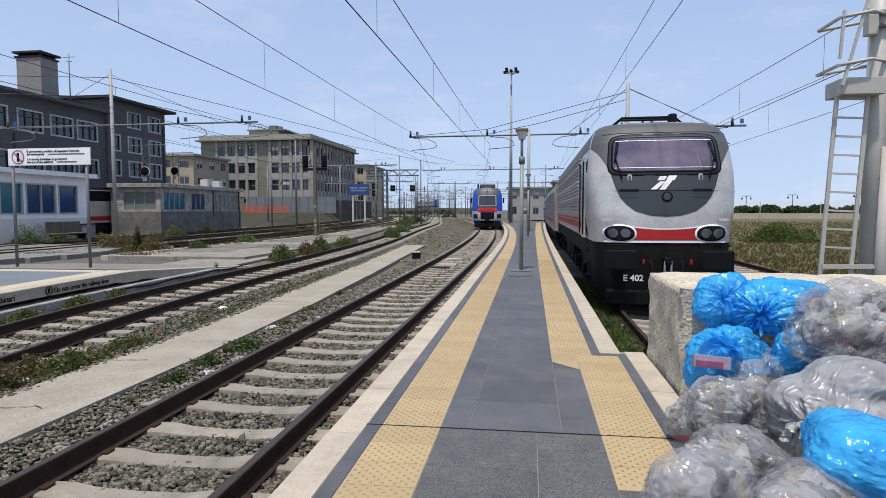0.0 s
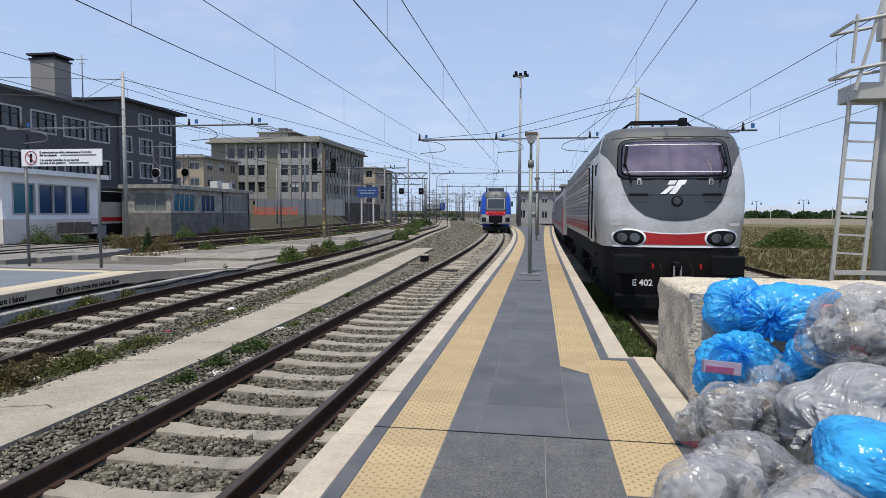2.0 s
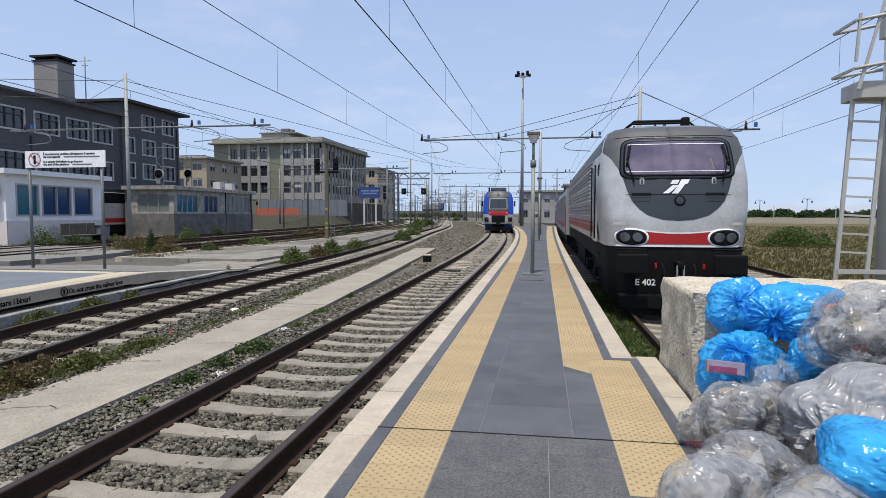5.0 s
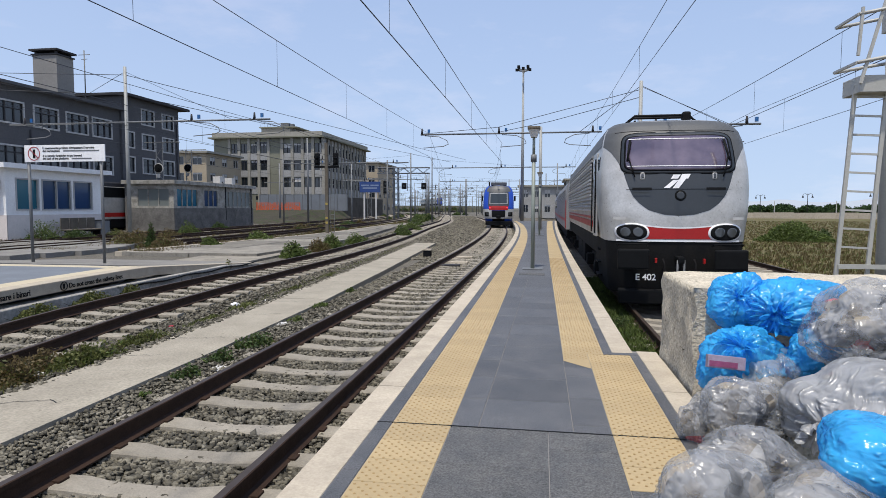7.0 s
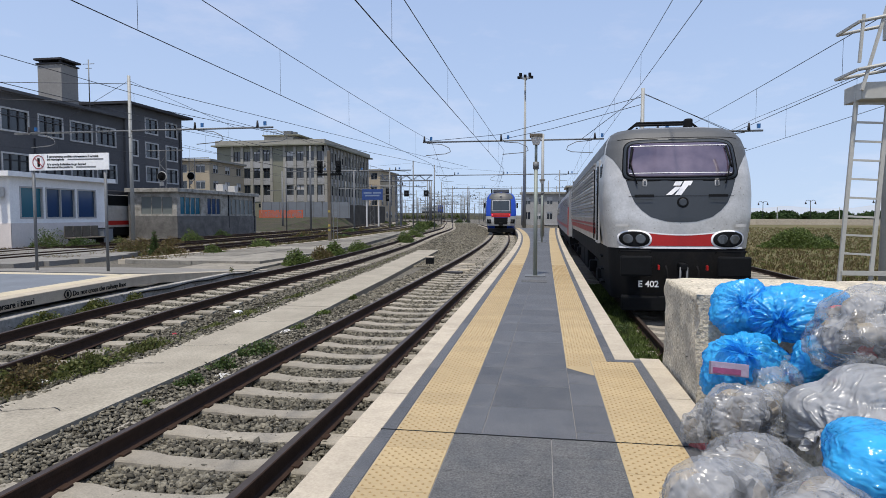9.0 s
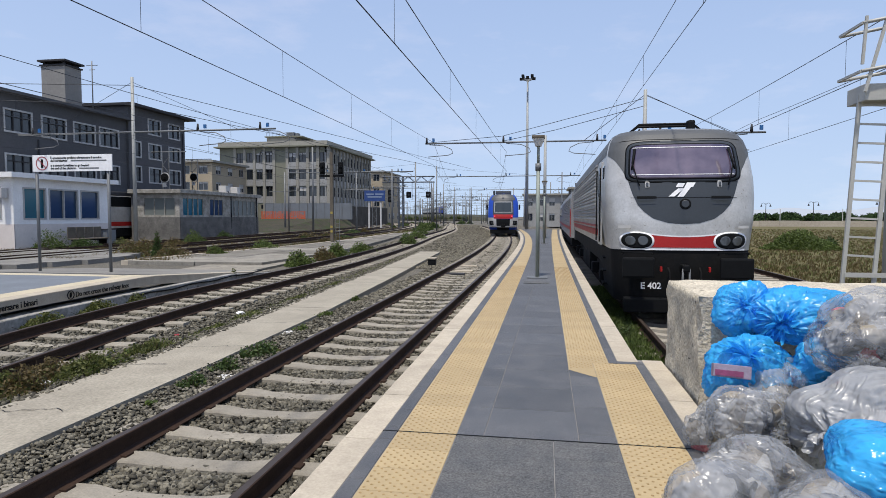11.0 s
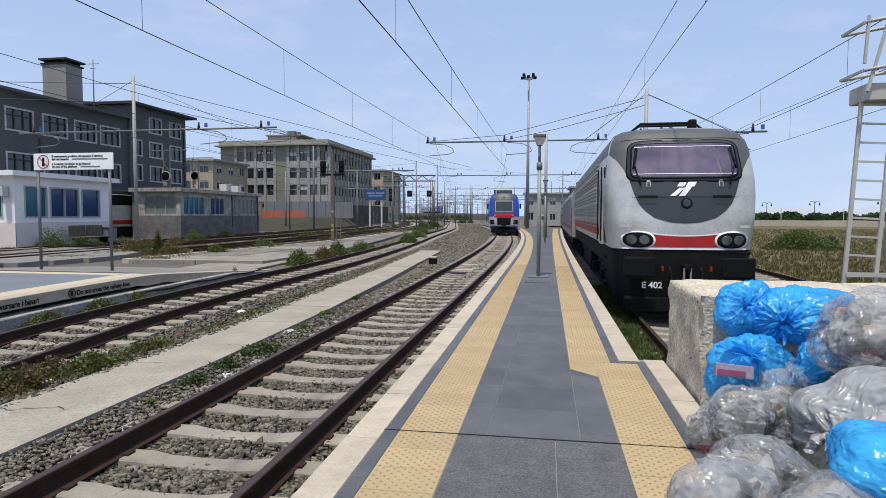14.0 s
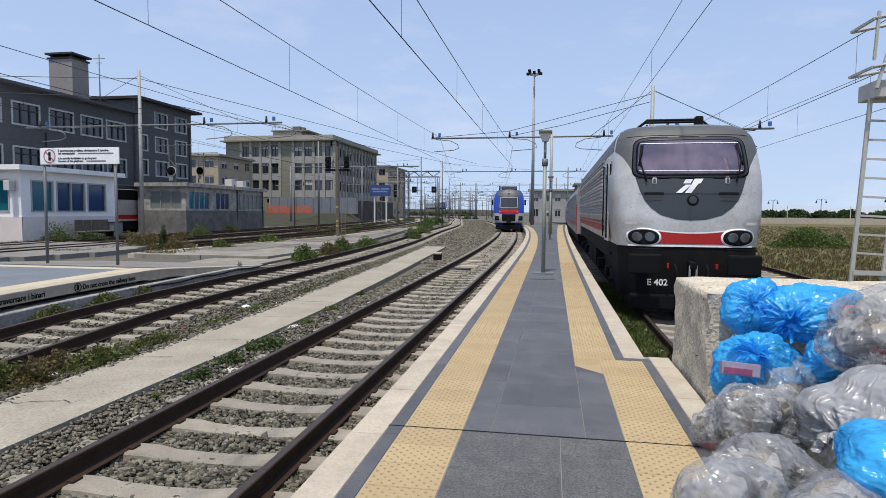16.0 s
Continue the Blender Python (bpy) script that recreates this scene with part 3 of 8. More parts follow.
def window_unit(parent, face, u, z, w, h, at, panes=2, frame="frame", glass="glass", proud=0.03, fw=0.07, blind=0.0, split=None, single=False, sash=0, split_at=0.0):
    """A framed window on the wall plane face ('x': wall at x = at facing +x; 'y': wall at y = at facing -y), centred at u, z."""
    def bx(u0, u1, z0, z1, d0, d1):
        return boxm(at + d0, at + d1, u0, u1, z0, z1) if face == "x" else boxm(u0, u1, at - d1, at - d0, z0, z1)
    cols = [(u - w / 2 + w * i / panes, u - w / 2 + w * (i + 1) / panes) for i in range(panes)]
    rows = [(z - h / 2, z + h / 2)] if not split else [(z - h / 2, z + h / 2 - h * split), (z + h / 2 - h * split, z + h / 2)]
    g = 0.035
    holes = [((a + b) / 2, (c + d) / 2, b - a - 2 * g, d - c - 2 * g) for a, b in cols for c, d in rows]
    f = max(fw, 0.0)
    win = wall_with_holes("window", face, at + proud if face == "x" else at - proud, u - w / 2 - f, u + w / 2 + f, z - h / 2 - f, z + h / 2 + f, holes, M[frame], parent, 0.1 + proud if proud > 0 else 0.09)
    if sash:
        hs = [(u - w / 2 + w * (i + 0.5) / sash, zz, w / sash - 0.1, hh - 0.08) for i in range(sash) for zz, hh in (((z, h),) if not split_at else ((z - h * split_at / 2, h * (1 - split_at)), (z + h / 2 - h * split_at / 2, h * split_at)))]
        wall_with_holes("sash", face, at - 0.03 if face == "x" else at + 0.03, u - w / 2 + 0.036, u + w / 2 - 0.036, z - h / 2 + 0.036, z + h / 2 - 0.036, hs, M["roofdark"], win, 0.06)
    if single:
        for a, b in cols:
            part("pane", bx(a + 0.005, b - 0.005, z - h / 2, z + h / 2, -0.115, -0.103), M[glass], win, "dark glass pane")
    else:
        part("pane", bx(u - w / 2, u + w / 2, z - h / 2, z + h / 2, -0.13, -0.103), M[glass], win, "dark glass pane")
    if blind > 0:
        part("blind", bx(u - w / 2 + 0.01, u + w / 2 - 0.01, z + h / 2 - h * blind, z + h / 2, -0.1, -0.092), M["palegrey"], win, "pale lowered roller blind")
    return win


def building_dark():
    b = empty("office_building", -40.5, 40, GL, "dark grey plastered office block with a tall chimney", "building")
    inv = Matrix.Translation((40.5, -40, -GL))
    X, top = -40.5, 11.15
    wins = [(y, z, 2.5, 1.65) for y in (30.2, 34.2, 38.1, 41.6, 45.1, 48.5, 51.6) for z in (9.15, 5.75, 2.35)]
    parts = [wall_with_holes("wall", "x", X, 18, 54, GL, top, wins, M["grey_dark"], b)]
    for u, z, w, h in wins:
        parts.append(window_unit(b, "x", u, z, w - 0.02, h - 0.02, X, 1, proud=0.06, fw=0.1, sash=3, split_at=0.3))
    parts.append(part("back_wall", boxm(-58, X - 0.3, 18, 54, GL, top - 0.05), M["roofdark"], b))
    parts.append(part("roof", boxm(-58.5, X + 0.7, 17.5, 54.2, top, top + 0.22), M["grey_dark"], b, "thin overhanging flat roof slab"))
    # taller wing
    w2 = [(y, z, w, 1.5) for z in (11.0, 8.5, 6.05, 3.6) for y, w in ((55.3, 0.9), (58.0, 2.0), (61.4, 2.0))]
    w2 = [w for w in w2 if not (w[1] > 10.5 and w[2] < 1)]
    parts.append(wall_with_holes("wall", "x", X + 0.25, 54, 63.4, GL, 12.6, w2, M["grey_dark"], b))
    for u, z, w, h in w2:
        parts.append(window_unit(b, "x", u, z, w - 0.02, h - 0.02, X + 0.25, 1, proud=0.05, fw=0.1, sash=2 if w > 1 else 1))
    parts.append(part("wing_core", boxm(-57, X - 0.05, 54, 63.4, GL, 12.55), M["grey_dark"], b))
    parts.append(part("wing_roof", boxm(-57.5, X + 1.0, 53.6, 64.5, 12.6, 12.85), M["roofdark"], b))
    # chimney block
    c = part("chimney", boxm(-43.1, -40.8, 46.8, 48.7, top + 0.2, 14.75, 0.03), M["chimney"], b, "square rendered rooftop chimney")
    parts.append(c)
    bm = bmesh.new()
    box(bm, -43.3, -40.6, 46.6, 48.9, 15.1, 15.25)
    for x in (-42.9, -41.0):
        for y in (47.0, 48.5):
            box(bm, x - 0.1, x + 0.1, y - 0.1, y + 0.1, 14.85, 15.1)
    box(bm, -43.2, -40.7, 46.7, 48.8, 14.75, 14.87)
    part("chimney_cap", bm, M["roofdark"], c, "dark metal chimney cap")
    bm = bmesh.new()
    rod(bm, (-42.0, 51.5, top), (-42.0, 51.5, 16.3), 0.05)
    rod(bm, (-42.6, 51.5, 15.9), (-41.4, 51.5, 15.9), 0.03)
    rod(bm, (-42.3, 51.5, 15.5), (-41.7, 51.5, 15.5), 0.03)
    parts.append(part("aerial", bm, M["steel"], b, "thin rooftop television aerial"))
    parts.append(part("downpipe", rodm((X + 0.33, 62.9, 0), (X + 0.33, 62.9, 11), 0.06), M["roofdark"], b))
    parts.append(part("downpipe", rodm((X + 0.07, 43.4, 0), (X + 0.07, 43.4, 8.0), 0.06), M["roofdark"], b))
    for p in parts:
        p.matrix_parent_inverse = inv


def building_offices():
    b = empty("railway_offices", -42, 113, GL, "four storey beige and olive office building with window bays", "building")
    inv = Matrix.Translation((42, -113, -GL))
    XR, YF, top = -42.0, 113.0, 16.3
    parts = []
    fl = [13.3, 10.0, 6.7]
    # front bays
    wl = [(-59.9 + 2.05 * i, z, 1.25, 1.95) for i in range(4) for z in fl]
    wr = [(-48.9 + 2.1 * i, z, 1.45, 1.85) for i in range(4) for z in fl]
    slot = [(-54.6 + 0.5, z + 0.9, 2.9, 0.75) for z in fl] + [(-54.1, 3.7, 2.9, 0.75)]
    gnd = [(-48.6, 3.2, 1.6, 1.0), (-45.0, 3.2, 4.2, 1.0)]
    parts.append(wall_with_holes("front_wall", "y", YF, -64.2, XR, GL, top - 1.0, wl + wr + slot + gnd, M["olive"], b))
    for u, z, w, h in wl + wr + slot + gnd:
        parts.append(window_unit(b, "y", u, z, w, h, YF, 2 if h > 1 else 3, frame="roofdark", proud=-0.01, fw=0.02, blind=random.choice((0, 0, 0, 0.2, 0.45)) if h > 1 else 0))
    # pale spandrel panels and piers between the bays
    for i in range(4):
        for z in (11.7, 8.4, 5.1):
            for u in (-59.9 + 2.05 * i, -48.9 + 2.1 * i):
                parts.append(part("spandrel_panel", boxm(u - 0.72, u + 0.72, YF - 0.07, YF - 0.003, z - 0.62, z + 0.68), M["panelgrey"], b, "pale grey panel between windows"))
    for i in range(5):
        parts.append(part("pier", boxm(-49.95 + 2.1 * i - 0.28, -49.95 + 2.1 * i + 0.28, YF - 0.22, YF - 0.003, 2.2, top - 1.0), M["beige"], b))
        parts.append(part("pier", boxm(-60.92 + 2.05 * i - 0.26, -60.92 + 2.05 * i + 0.26, YF - 0.16, YF - 0.003, 2.2, top - 1.0), M["beige"], b))
    # side wall
    ws = [(115.2 + 2.15 * i, z, 1.35, 1.85) for i in range(13) for z in fl]
    parts.append(wall_with_holes("side_wall", "x", XR, YF, 143.5, 3.6, top - 1.0, ws, M["panelgrey"], b))
    for u, z, w, h in ws:
        parts.append(window_unit(b, "x", u, z, w, h, XR, 2, frame="roofdark", proud=-0.01, fw=0.02, blind=random.choice((0, 0, 0, 0.3))))
    for i in range(14):
        y = 114.12 + 2.15 * i
        parts.append(part("pier", boxm(XR + 0.003, XR + 0.3, y - 0.2, y + 0.2, 0.0 if i % 3 == 0 else 3.6, top - 1.0), M["beige"], b))
    parts.append(part("ground_floor", boxm(XR - 2.4, XR - 2.0, YF + 0.3, 143.5, GL, 3.6), M["roofdark"], b, "dark recessed ground floor"))
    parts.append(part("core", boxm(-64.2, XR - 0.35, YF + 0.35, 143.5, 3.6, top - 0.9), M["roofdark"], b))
    parts.append(part("canopy", boxm(XR - 0.1, XR + 1.6, YF + 2, 143.5, 3.7, 3.95), M["palegrey"], b))
    parts.append(part("cornice", boxm(-65.0, XR + 0.9, YF - 0.9, 144.3, top - 1.0, top - 0.75), M["olive"], b, "projecting flat cornice"))
    parts.append(part("parapet", boxm(-64.4, XR + 0.3, YF - 0.3, 143.8, top - 0.75, top + 0.15), M["beige"], b))
    ph = part("penthouse", boxm(-55.6, -49.5, YF + 3, YF + 12, top + 0.1, top + 1.35), M["beige"], b)
    parts.append(ph)
    part("penthouse_roof", boxm(-55.9, -48.0, YF + 2.6, YF + 12.5, top + 1.35, top + 1.55), M["olive"], ph)
    bm = bmesh.new()
    for i in range(9):
        rod(bm, (-55.6 + 0.7 * i, YF + 2.8, top + 1.5), (-55.6 + 0.7 * i, YF + 2.8, top + 2.2), 0.03, n=5)
    rod(bm, (-55.6, YF + 2.8, top + 2.2), (-50, YF + 2.8, top + 2.2), 0.03, n=5)
    box(bm, -51.4, -49.8, YF + 3, YF + 4, top + 1.5, top + 2.3)
    box(bm, -49.5, -48.9, YF + 3, YF + 4, top + 1.5, top + 2.1)
    part("roof_plant", bm, M["steel"], ph, "grey rooftop railing and tanks")
    for p in parts:
        p.matrix_parent_inverse = inv


def hut_white():
    X, y0, y1, top = -31.1, 31.4, 39.3, 4.42
    b = empty("platform_hut", X, y0, GL, "white flat-roofed railway hut with blue glazed windows", "hut")
    inv = Matrix.Translation((-X, -y0, -GL))
    P = []
    hs = [(32.95, 2.6, 1.62, 1.85), (35.25, 2.6, 2.35, 1.85), (37.55, 2.6, 1.65, 1.85)]
    P.append(wall_with_holes("wall", "x", X, y0, y1, GL, top - 0.3, hs, M["white"], b, 0.25))
    P.append(window_unit(b, "x", *hs[0], X, 1, glass="tealglass", proud=0.03, fw=0.06, single=True))
    P.append(window_unit(b, "x", *hs[1], X, 2, glass="blueglass", proud=0.03, fw=0.06, single=True))
    P.append(window_unit(b, "x", *hs[2], X, 1, glass="blueglass", proud=0.03, fw=0.06, single=True))
    hy = [(-32.6, 2.6, 1.3, 1.85)]
    P.append(wall_with_holes("wall", "y", y0, -38, X - 0.25, GL, top - 0.3, hy, M["white"], b, 0.25))
    P.append(window_unit(b, "y", *hy[0], y0, 1, glass="tealglass", proud=0.03, fw=0.06, single=True))
    P.append(part("rear_wall", boxm(-38, X - 0.25, y1 - 0.25, y1, GL, top - 0.3), M["white"], b))
    P.append(part("rear_wall", boxm(-38.2, -38, y0, y1, GL, top - 0.3), M["white"], b))
    P.append(part("plinth", boxm(X + 0.003, X + 0.06, y0 - 0.03, y1, GL, 1.35), M["pinkish"], b, "pale pink painted plinth"))
    P.append(part("plinth", boxm(-38, X + 0.06, y0 - 0.06, y0 - 0.003, GL, 1.35), M["pinkish"], b, "pale pink painted plinth"))
    P.append(part("roof", boxm(-38.6, X + 0.45, y0 - 0.5, y1 + 0.6, top - 0.3, top), M["white"], b, "white flat concrete roof slab"))
    ac = part("air_conditioner", boxm(-31.75, -31.0 - 0.35, y0 - 0.55, y0 - 0.12, 2.9, 3.5, 0.03), M["palegrey"], b)
    P.append(ac)
    for p in P:
        p.matrix_parent_inverse = inv


def hut_old():
    X, y0, y1, top = -32.4, 50.0, 65.0, 4.25
    b = empty("signal_hut", X, y0, GL, "old weathered signal hut with peeling pale window frames", "hut")
    inv = Matrix.Translation((-X, -y0, -GL))
    P = []
    hs = [(52.2, 2.7, 3.3, 1.6), (56.3, 2.7, 2.5, 1.6), (61.7, 2.7, 5.6, 1.6)]
    P.append(wall_with_holes("wall", "x", X, y0, y1, GL, 3.9, hs, M["oldtrim"], b, 0.25))
    for h, n, gl in zip(hs, (4, 3, 6), ("tealglass", "blueglass", "dusty")):
        P.append(window_unit(b, "x", *h, X, n, frame="oldtrim", glass=gl, proud=-0.02, fw=0.03, blind=0, single=True))
    hy = [(-34.4, 2.7, 3.1, 1.6)]
    P.append(wall_with_holes("wall", "y", y0, -36.9, X - 0.25, GL, 3.9, hy, M["oldtrim"], b, 0.25))
    P.append(window_unit(b, "y", *hy[0], y0, 3, frame="oldtrim", glass="dusty", proud=-0.02, fw=0.03, single=True))
    P.append(part("plinth", boxm(X + 0.003, X + 0.08, y0 - 0.05, y1, GL, 1.75), M["oldwall"], b, "dark stained lower wall"))
    P.append(part("plinth", boxm(-36.9, X + 0.08, y0 - 0.08, y0 - 0.003, GL, 1.75), M["oldwall"], b, "dark stained lower wall"))
    P.append(part("rear_wall", boxm(-37, X - 0.3, y1 - 0.3, y1, GL, 3.9), M["oldwall"], b))
    P.append(part("rear_wall", boxm(-37.2, -36.9, y0, y1, GL, 3.9), M["oldwall"], b))
    P.append(part("roof", boxm(-37.3, X + 0.35, y0 - 0.35, y1 + 0.3, 3.9, top, 0.03), M["oldtrim"], b, "stained flat concrete roof"))
    bm = bmesh.new()
    tube(bm, [(X + 0.06, 59.0, 0.5), (X + 0.06, 59.0, 4.0), (X + 0.06, 58.4, 4.4)], 0.05)
    tube(bm, [(X + 0.06, 64.6, 0), (X + 0.06, 64.6, 3.9)], 0.06)
    P.append(part("downpipe", bm, M["black"], b))
    P.append(part("air_conditioner", boxm(-33.5, -32.7, 58.6, 59.5, top, top + 0.75, 0.03), M["palegrey"], b))
    P.append(part("air_conditioner", boxm(-33.5, -32.7, 61.0, 61.7, top, top + 0.7, 0.03), M["palegrey"], b))
    for p in P:
        p.matrix_parent_inverse = inv


def block_house(name, x0, x1, y0, y1, top, material, label, floors=3, front=3, side=0):
    b = empty(name, x1, y0, GL, label, "building")
    inv = Matrix.Translation((-x1, -y0, -GL))
    P = []
    fh = top / floors
    hf = [(x0 + (x1 - x0) * (i + 0.5) / front, fh * (j + 0.55), (x1 - x0) / front * 0.5, fh * 0.5) for i in range(front) for j in range(floors)]
    P.append(wall_with_holes("wall", "y", y0, x0, x1, GL, top, hf, M[material], b))
    for h in hf:
        P.append(window_unit(b, "y", *h, y0, 2, frame="frame", proud=0.0, fw=0.02, blind=random.choice((0, 0.5, 0.2))))
    n = side or max(2, int((y1 - y0) / 4))
    hs = [(y0 + (y1 - y0) * (i + 0.5) / n, fh * (j + 0.55), min(1.6, (y1 - y0) / n * 0.5), fh * 0.5) for i in range(n) for j in range(floors)]
    P.append(wall_with_holes("wall", "x", x1, y0 + 0.3, y1, GL, top, hs, M[material], b))
    for h in hs:
        P.append(window_unit(b, "x", *h, x1, 2, frame="frame", proud=0.0, fw=0.02, blind=random.choice((0, 0.5, 0.2))))
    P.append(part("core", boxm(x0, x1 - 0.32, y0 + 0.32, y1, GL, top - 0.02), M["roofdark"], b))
    P.append(part("roof", boxm(x0 - 0.5, x1 + 0.5, y0 - 0.5, y1 + 0.3, top, top + 0.35), M["beige"], b))
    for p in P:
        p.matrix_parent_inverse = inv


building_dark()
building_offices()
hut_white()
hut_old()
block_house("yellow_house", -66, -56, 96, 108, 11.0, "cream", "cream apartment house behind the signal hut", 4, 3)
block_house("cream_house", -52, -45.0, 165, 185, 14.2, "cream", "cream railway house with small windows", 4, 2, 4)
block_house("station_hall", -4.5, 4.5, 128, 140, 6.2, "panelgrey", "low pale station building at the end of the line", 2, 4)
block_house("station_annex", 4.8, 11.5, 126, 138, 7.4, "panelgrey", "low pale grey building behind the coaches", 2, 3)

# ---- trains ----
M.update(
    loco_white=mat("silver_white_train_paint", (0.74, 0.735, 0.71), 0.34, 0.3, var=0.16, scale=1.4, fine=25, bump=0.03, second=(0.50, 0.495, 0.47), spots=(30, 0.665, (0.22, 0.20, 0.17))),
    loco_grey=mat("dark_grey_train_paint", (0.11, 0.115, 0.117), 0.5, var=0.12, scale=1.5, fine=30, bump=0.03),
    loco_mask=mat("slate_front_panel", (0.05, 0.06, 0.07), 0.4, var=0.12, scale=1.5, fine=30, bump=0.02),
    loco_red=mat("red_train_paint", (0.52, 0.015, 0.012), 0.35, var=0.15, scale=2, fine=25, bump=0.02),
    loco_black=mat("black_underframe", (0.010, 0.011, 0.012), 0.8, var=0.3, scale=3, fine=25, bump=0.1, second=(0.018, 0.017, 0.016)),
    louvre=mat("grey_louvre_paint", (0.42, 0.43, 0.44), 0.5, 0.1, var=0.2, scale=1.5, fine=25, bump=0.04),
    lens=glass_mat("lamp_lens", (0.045, 0.05, 0.055), 0.08),
    coach=mat("coach_grey_paint", (0.36, 0.37, 0.38), 0.45, var=0.15, scale=0.8, fine=20, bump=0.03),
    train_blue=mat("bright_blue_train_paint", (0.012, 0.075, 0.50), 0.35, var=0.1, scale=1, fine=20, bump=0.02),
    redglow=glow_mat("red_tail_lamp", (0.75, 0.04, 0.07), 0.3),
    lettering=mat("white_lettering", (0.75, 0.75, 0.75), 0.5, tone_scale=1.0, var=0.05),
)
for _k in ("loco_black", "black", "rubber"):      # soot-dulled paint
    M[_k].node_tree.nodes["Principled BSDF"].inputs["Specular IOR Level"].default_value = 0.1
wind = glass_mat("tinted_windscreen", (0.17, 0.13, 0.19), 0.06)
_wb = wind.node_tree.nodes["Principled BSDF"]
_wc = wind.node_tree.nodes.new("ShaderNodeTexCoord")
_wn = wind.node_tree.nodes.new("ShaderNodeTexNoise")      # cloud reflection painted into the violet tint as pale patches
_wn.inputs["Scale"].default_value, _wn.inputs["Detail"].default_value = 1.1, 5
_wr = wind.node_tree.nodes.new("ShaderNodeValToRGB")
_wr.color_ramp.elements[0].position, _wr.color_ramp.elements[1].position = 0.40, 0.66
_wr.color_ramp.elements[0].color, _wr.color_ramp.elements[1].color = (0.04, 0.028, 0.055, 1), (0.15, 0.115, 0.15, 1)
wind.node_tree.links.new(_wc.outputs["Object"], _wn.inputs["Vector"])
wind.node_tree.links.new(_wn.outputs["Fac"], _wr.inputs[0])
wind.node_tree.links.new(_wr.outputs[0], _wb.inputs["Base Color"])
wind.node_tree.nodes["Principled BSDF"].inputs["Specular IOR Level"].default_value = 1.0
wind.node_tree.nodes["Principled BSDF"].inputs["IOR"].default_value = 1.6
M["windscreen"] = wind


def lerp(tab, t):
    for (a, *p), (b, *q) in zip(tab[:-1], tab[1:]):
        if t <= b:
            k = (t - a) / (b - a)
            k = max(0.0, k)
            return [x + (y - x) * k for x, y in zip(p, q)]
    return tab[-1][1:]


# row height: half width, set-back of the nose
NOSE = [(0.30, 1.30, 0.10), (0.9, 1.36, 0.0), (1.42, 1.39, 0.02), (2.0, 1.47, 0.05), (2.5, 1.50, 0.13), (2.85, 1.50, 0.22), (3.2, 1.475, 0.36), (3.5, 1.44, 0.50), (3.7, 1.39, 0.62), (3.84, 1.31, 0.76), (3.94, 1.17, 0.92), (3.99, 0.9, 1.15), (4.02, 0.03, 1.5)]


def nose(s, z, off=0.0):
    w, yb = lerp(NOSE, z)
    a = min(1.0, abs(s))
    y = yb + 0.07 * s * s + 0.55 * (1 - (1 - a ** 5) ** 0.5)
    return Vector((s * w * (1 + off * 0.4), y - off, z))


def nose_patch(name, srange, zlo, zhi, material, parent, off, ns=48, nz=16, label="", thick=0.0):
    verts, faces = [], []
    for i in range(ns + 1):
        s = srange[0] + (srange[1] - srange[0]) * i / ns
        lo, hi = zlo(s), zhi(s)
        for j in range(nz + 1):
            verts.append(nose(s, lo + (hi - lo) * j / nz, off))
    for i in range(ns):
        for j in range(nz):
            a = i * (nz + 1) + j
            faces.append((a, a + nz + 1, a + nz + 2, a + 1))
    ob = pyd(name, verts, faces, material, parent, True, label)
    if thick:
        md = ob.modifiers.new("solid", "SOLIDIFY")
        md.thickness = thick
        md.offset = -1
    return ob


def ellipse_patch(name, s0, z0, rs, rz, material, parent, off, label="", power=2.0, n=40, rings=6):
    verts, faces = [nose(s0, z0, off)], []
    for r in range(1, rings + 1):
        for i in range(n):
            a = 2 * math.pi * i / n
            c, s = math.cos(a), math.sin(a)
            u = math.copysign(abs(c) ** (2 / power), c) * rs * r / rings
            v = math.copysign(abs(s) ** (2 / power), s) * rz * r / rings
            verts.append(nose(s0 + u, z0 + v, off))
    for i in range(n):
        faces.append((0, 1 + i, 1 + (i + 1) % n))
        for r in range(rings - 1):
            a, b = 1 + r * n + i, 1 + r * n + (i + 1) % n
            faces.append((a, a + n, b + n, b))
    ob = pyd(name, verts, faces, material, parent, True, label)
    md = ob.modifiers.new("solid", "SOLIDIFY")
    md.thickness = 0.02
    return ob


def words(text, size, material, parent, m, label=""):
    cu = bpy.data.curves.new("lettering", "FONT")
    cu.body = text
    cu.size = size
    cu.extrude = 0.003
    cu.offset = size * 0.018
    ob = new("lettering_source", cu)
    dg = bpy.context.evaluated_depsgraph_get()
    me = bpy.data.meshes.new_from_object(ob.evaluated_get(dg))
    bpy.data.objects.remove(ob)
    me.materials.clear()
    me.materials.append(material)
    o = new("lettering", me)
    o.parent = parent
    o.matrix_basis = m
    if label:
        tagged(o, label)
    return o


def bogie(parent, y, z=0.0, wheels=(-1.4, 1.4), w=1.22):
    b = part("bogie", boxm(-w, w, y - 2.0, y + 2.0, 0.45, 0.80, 0.03), M["loco_black"], parent)
    for s in (-1, 1):
        for dy in wheels:
            bm = bmesh.new()
            rod(bm, (s * 0.70, y + dy, 0.58), (s * 0.83, y + dy, 0.58), 0.58, n=24)
            part("wheel", bm, M["loco_black"], b)
            part("axle_box", boxm(s * (w + 0.10) - 0.1, s * (w + 0.10) + 0.1, y + dy - 0.2, y + dy + 0.2, 0.42, 0.74, 0.03), M["loco_black"], b)
    return b


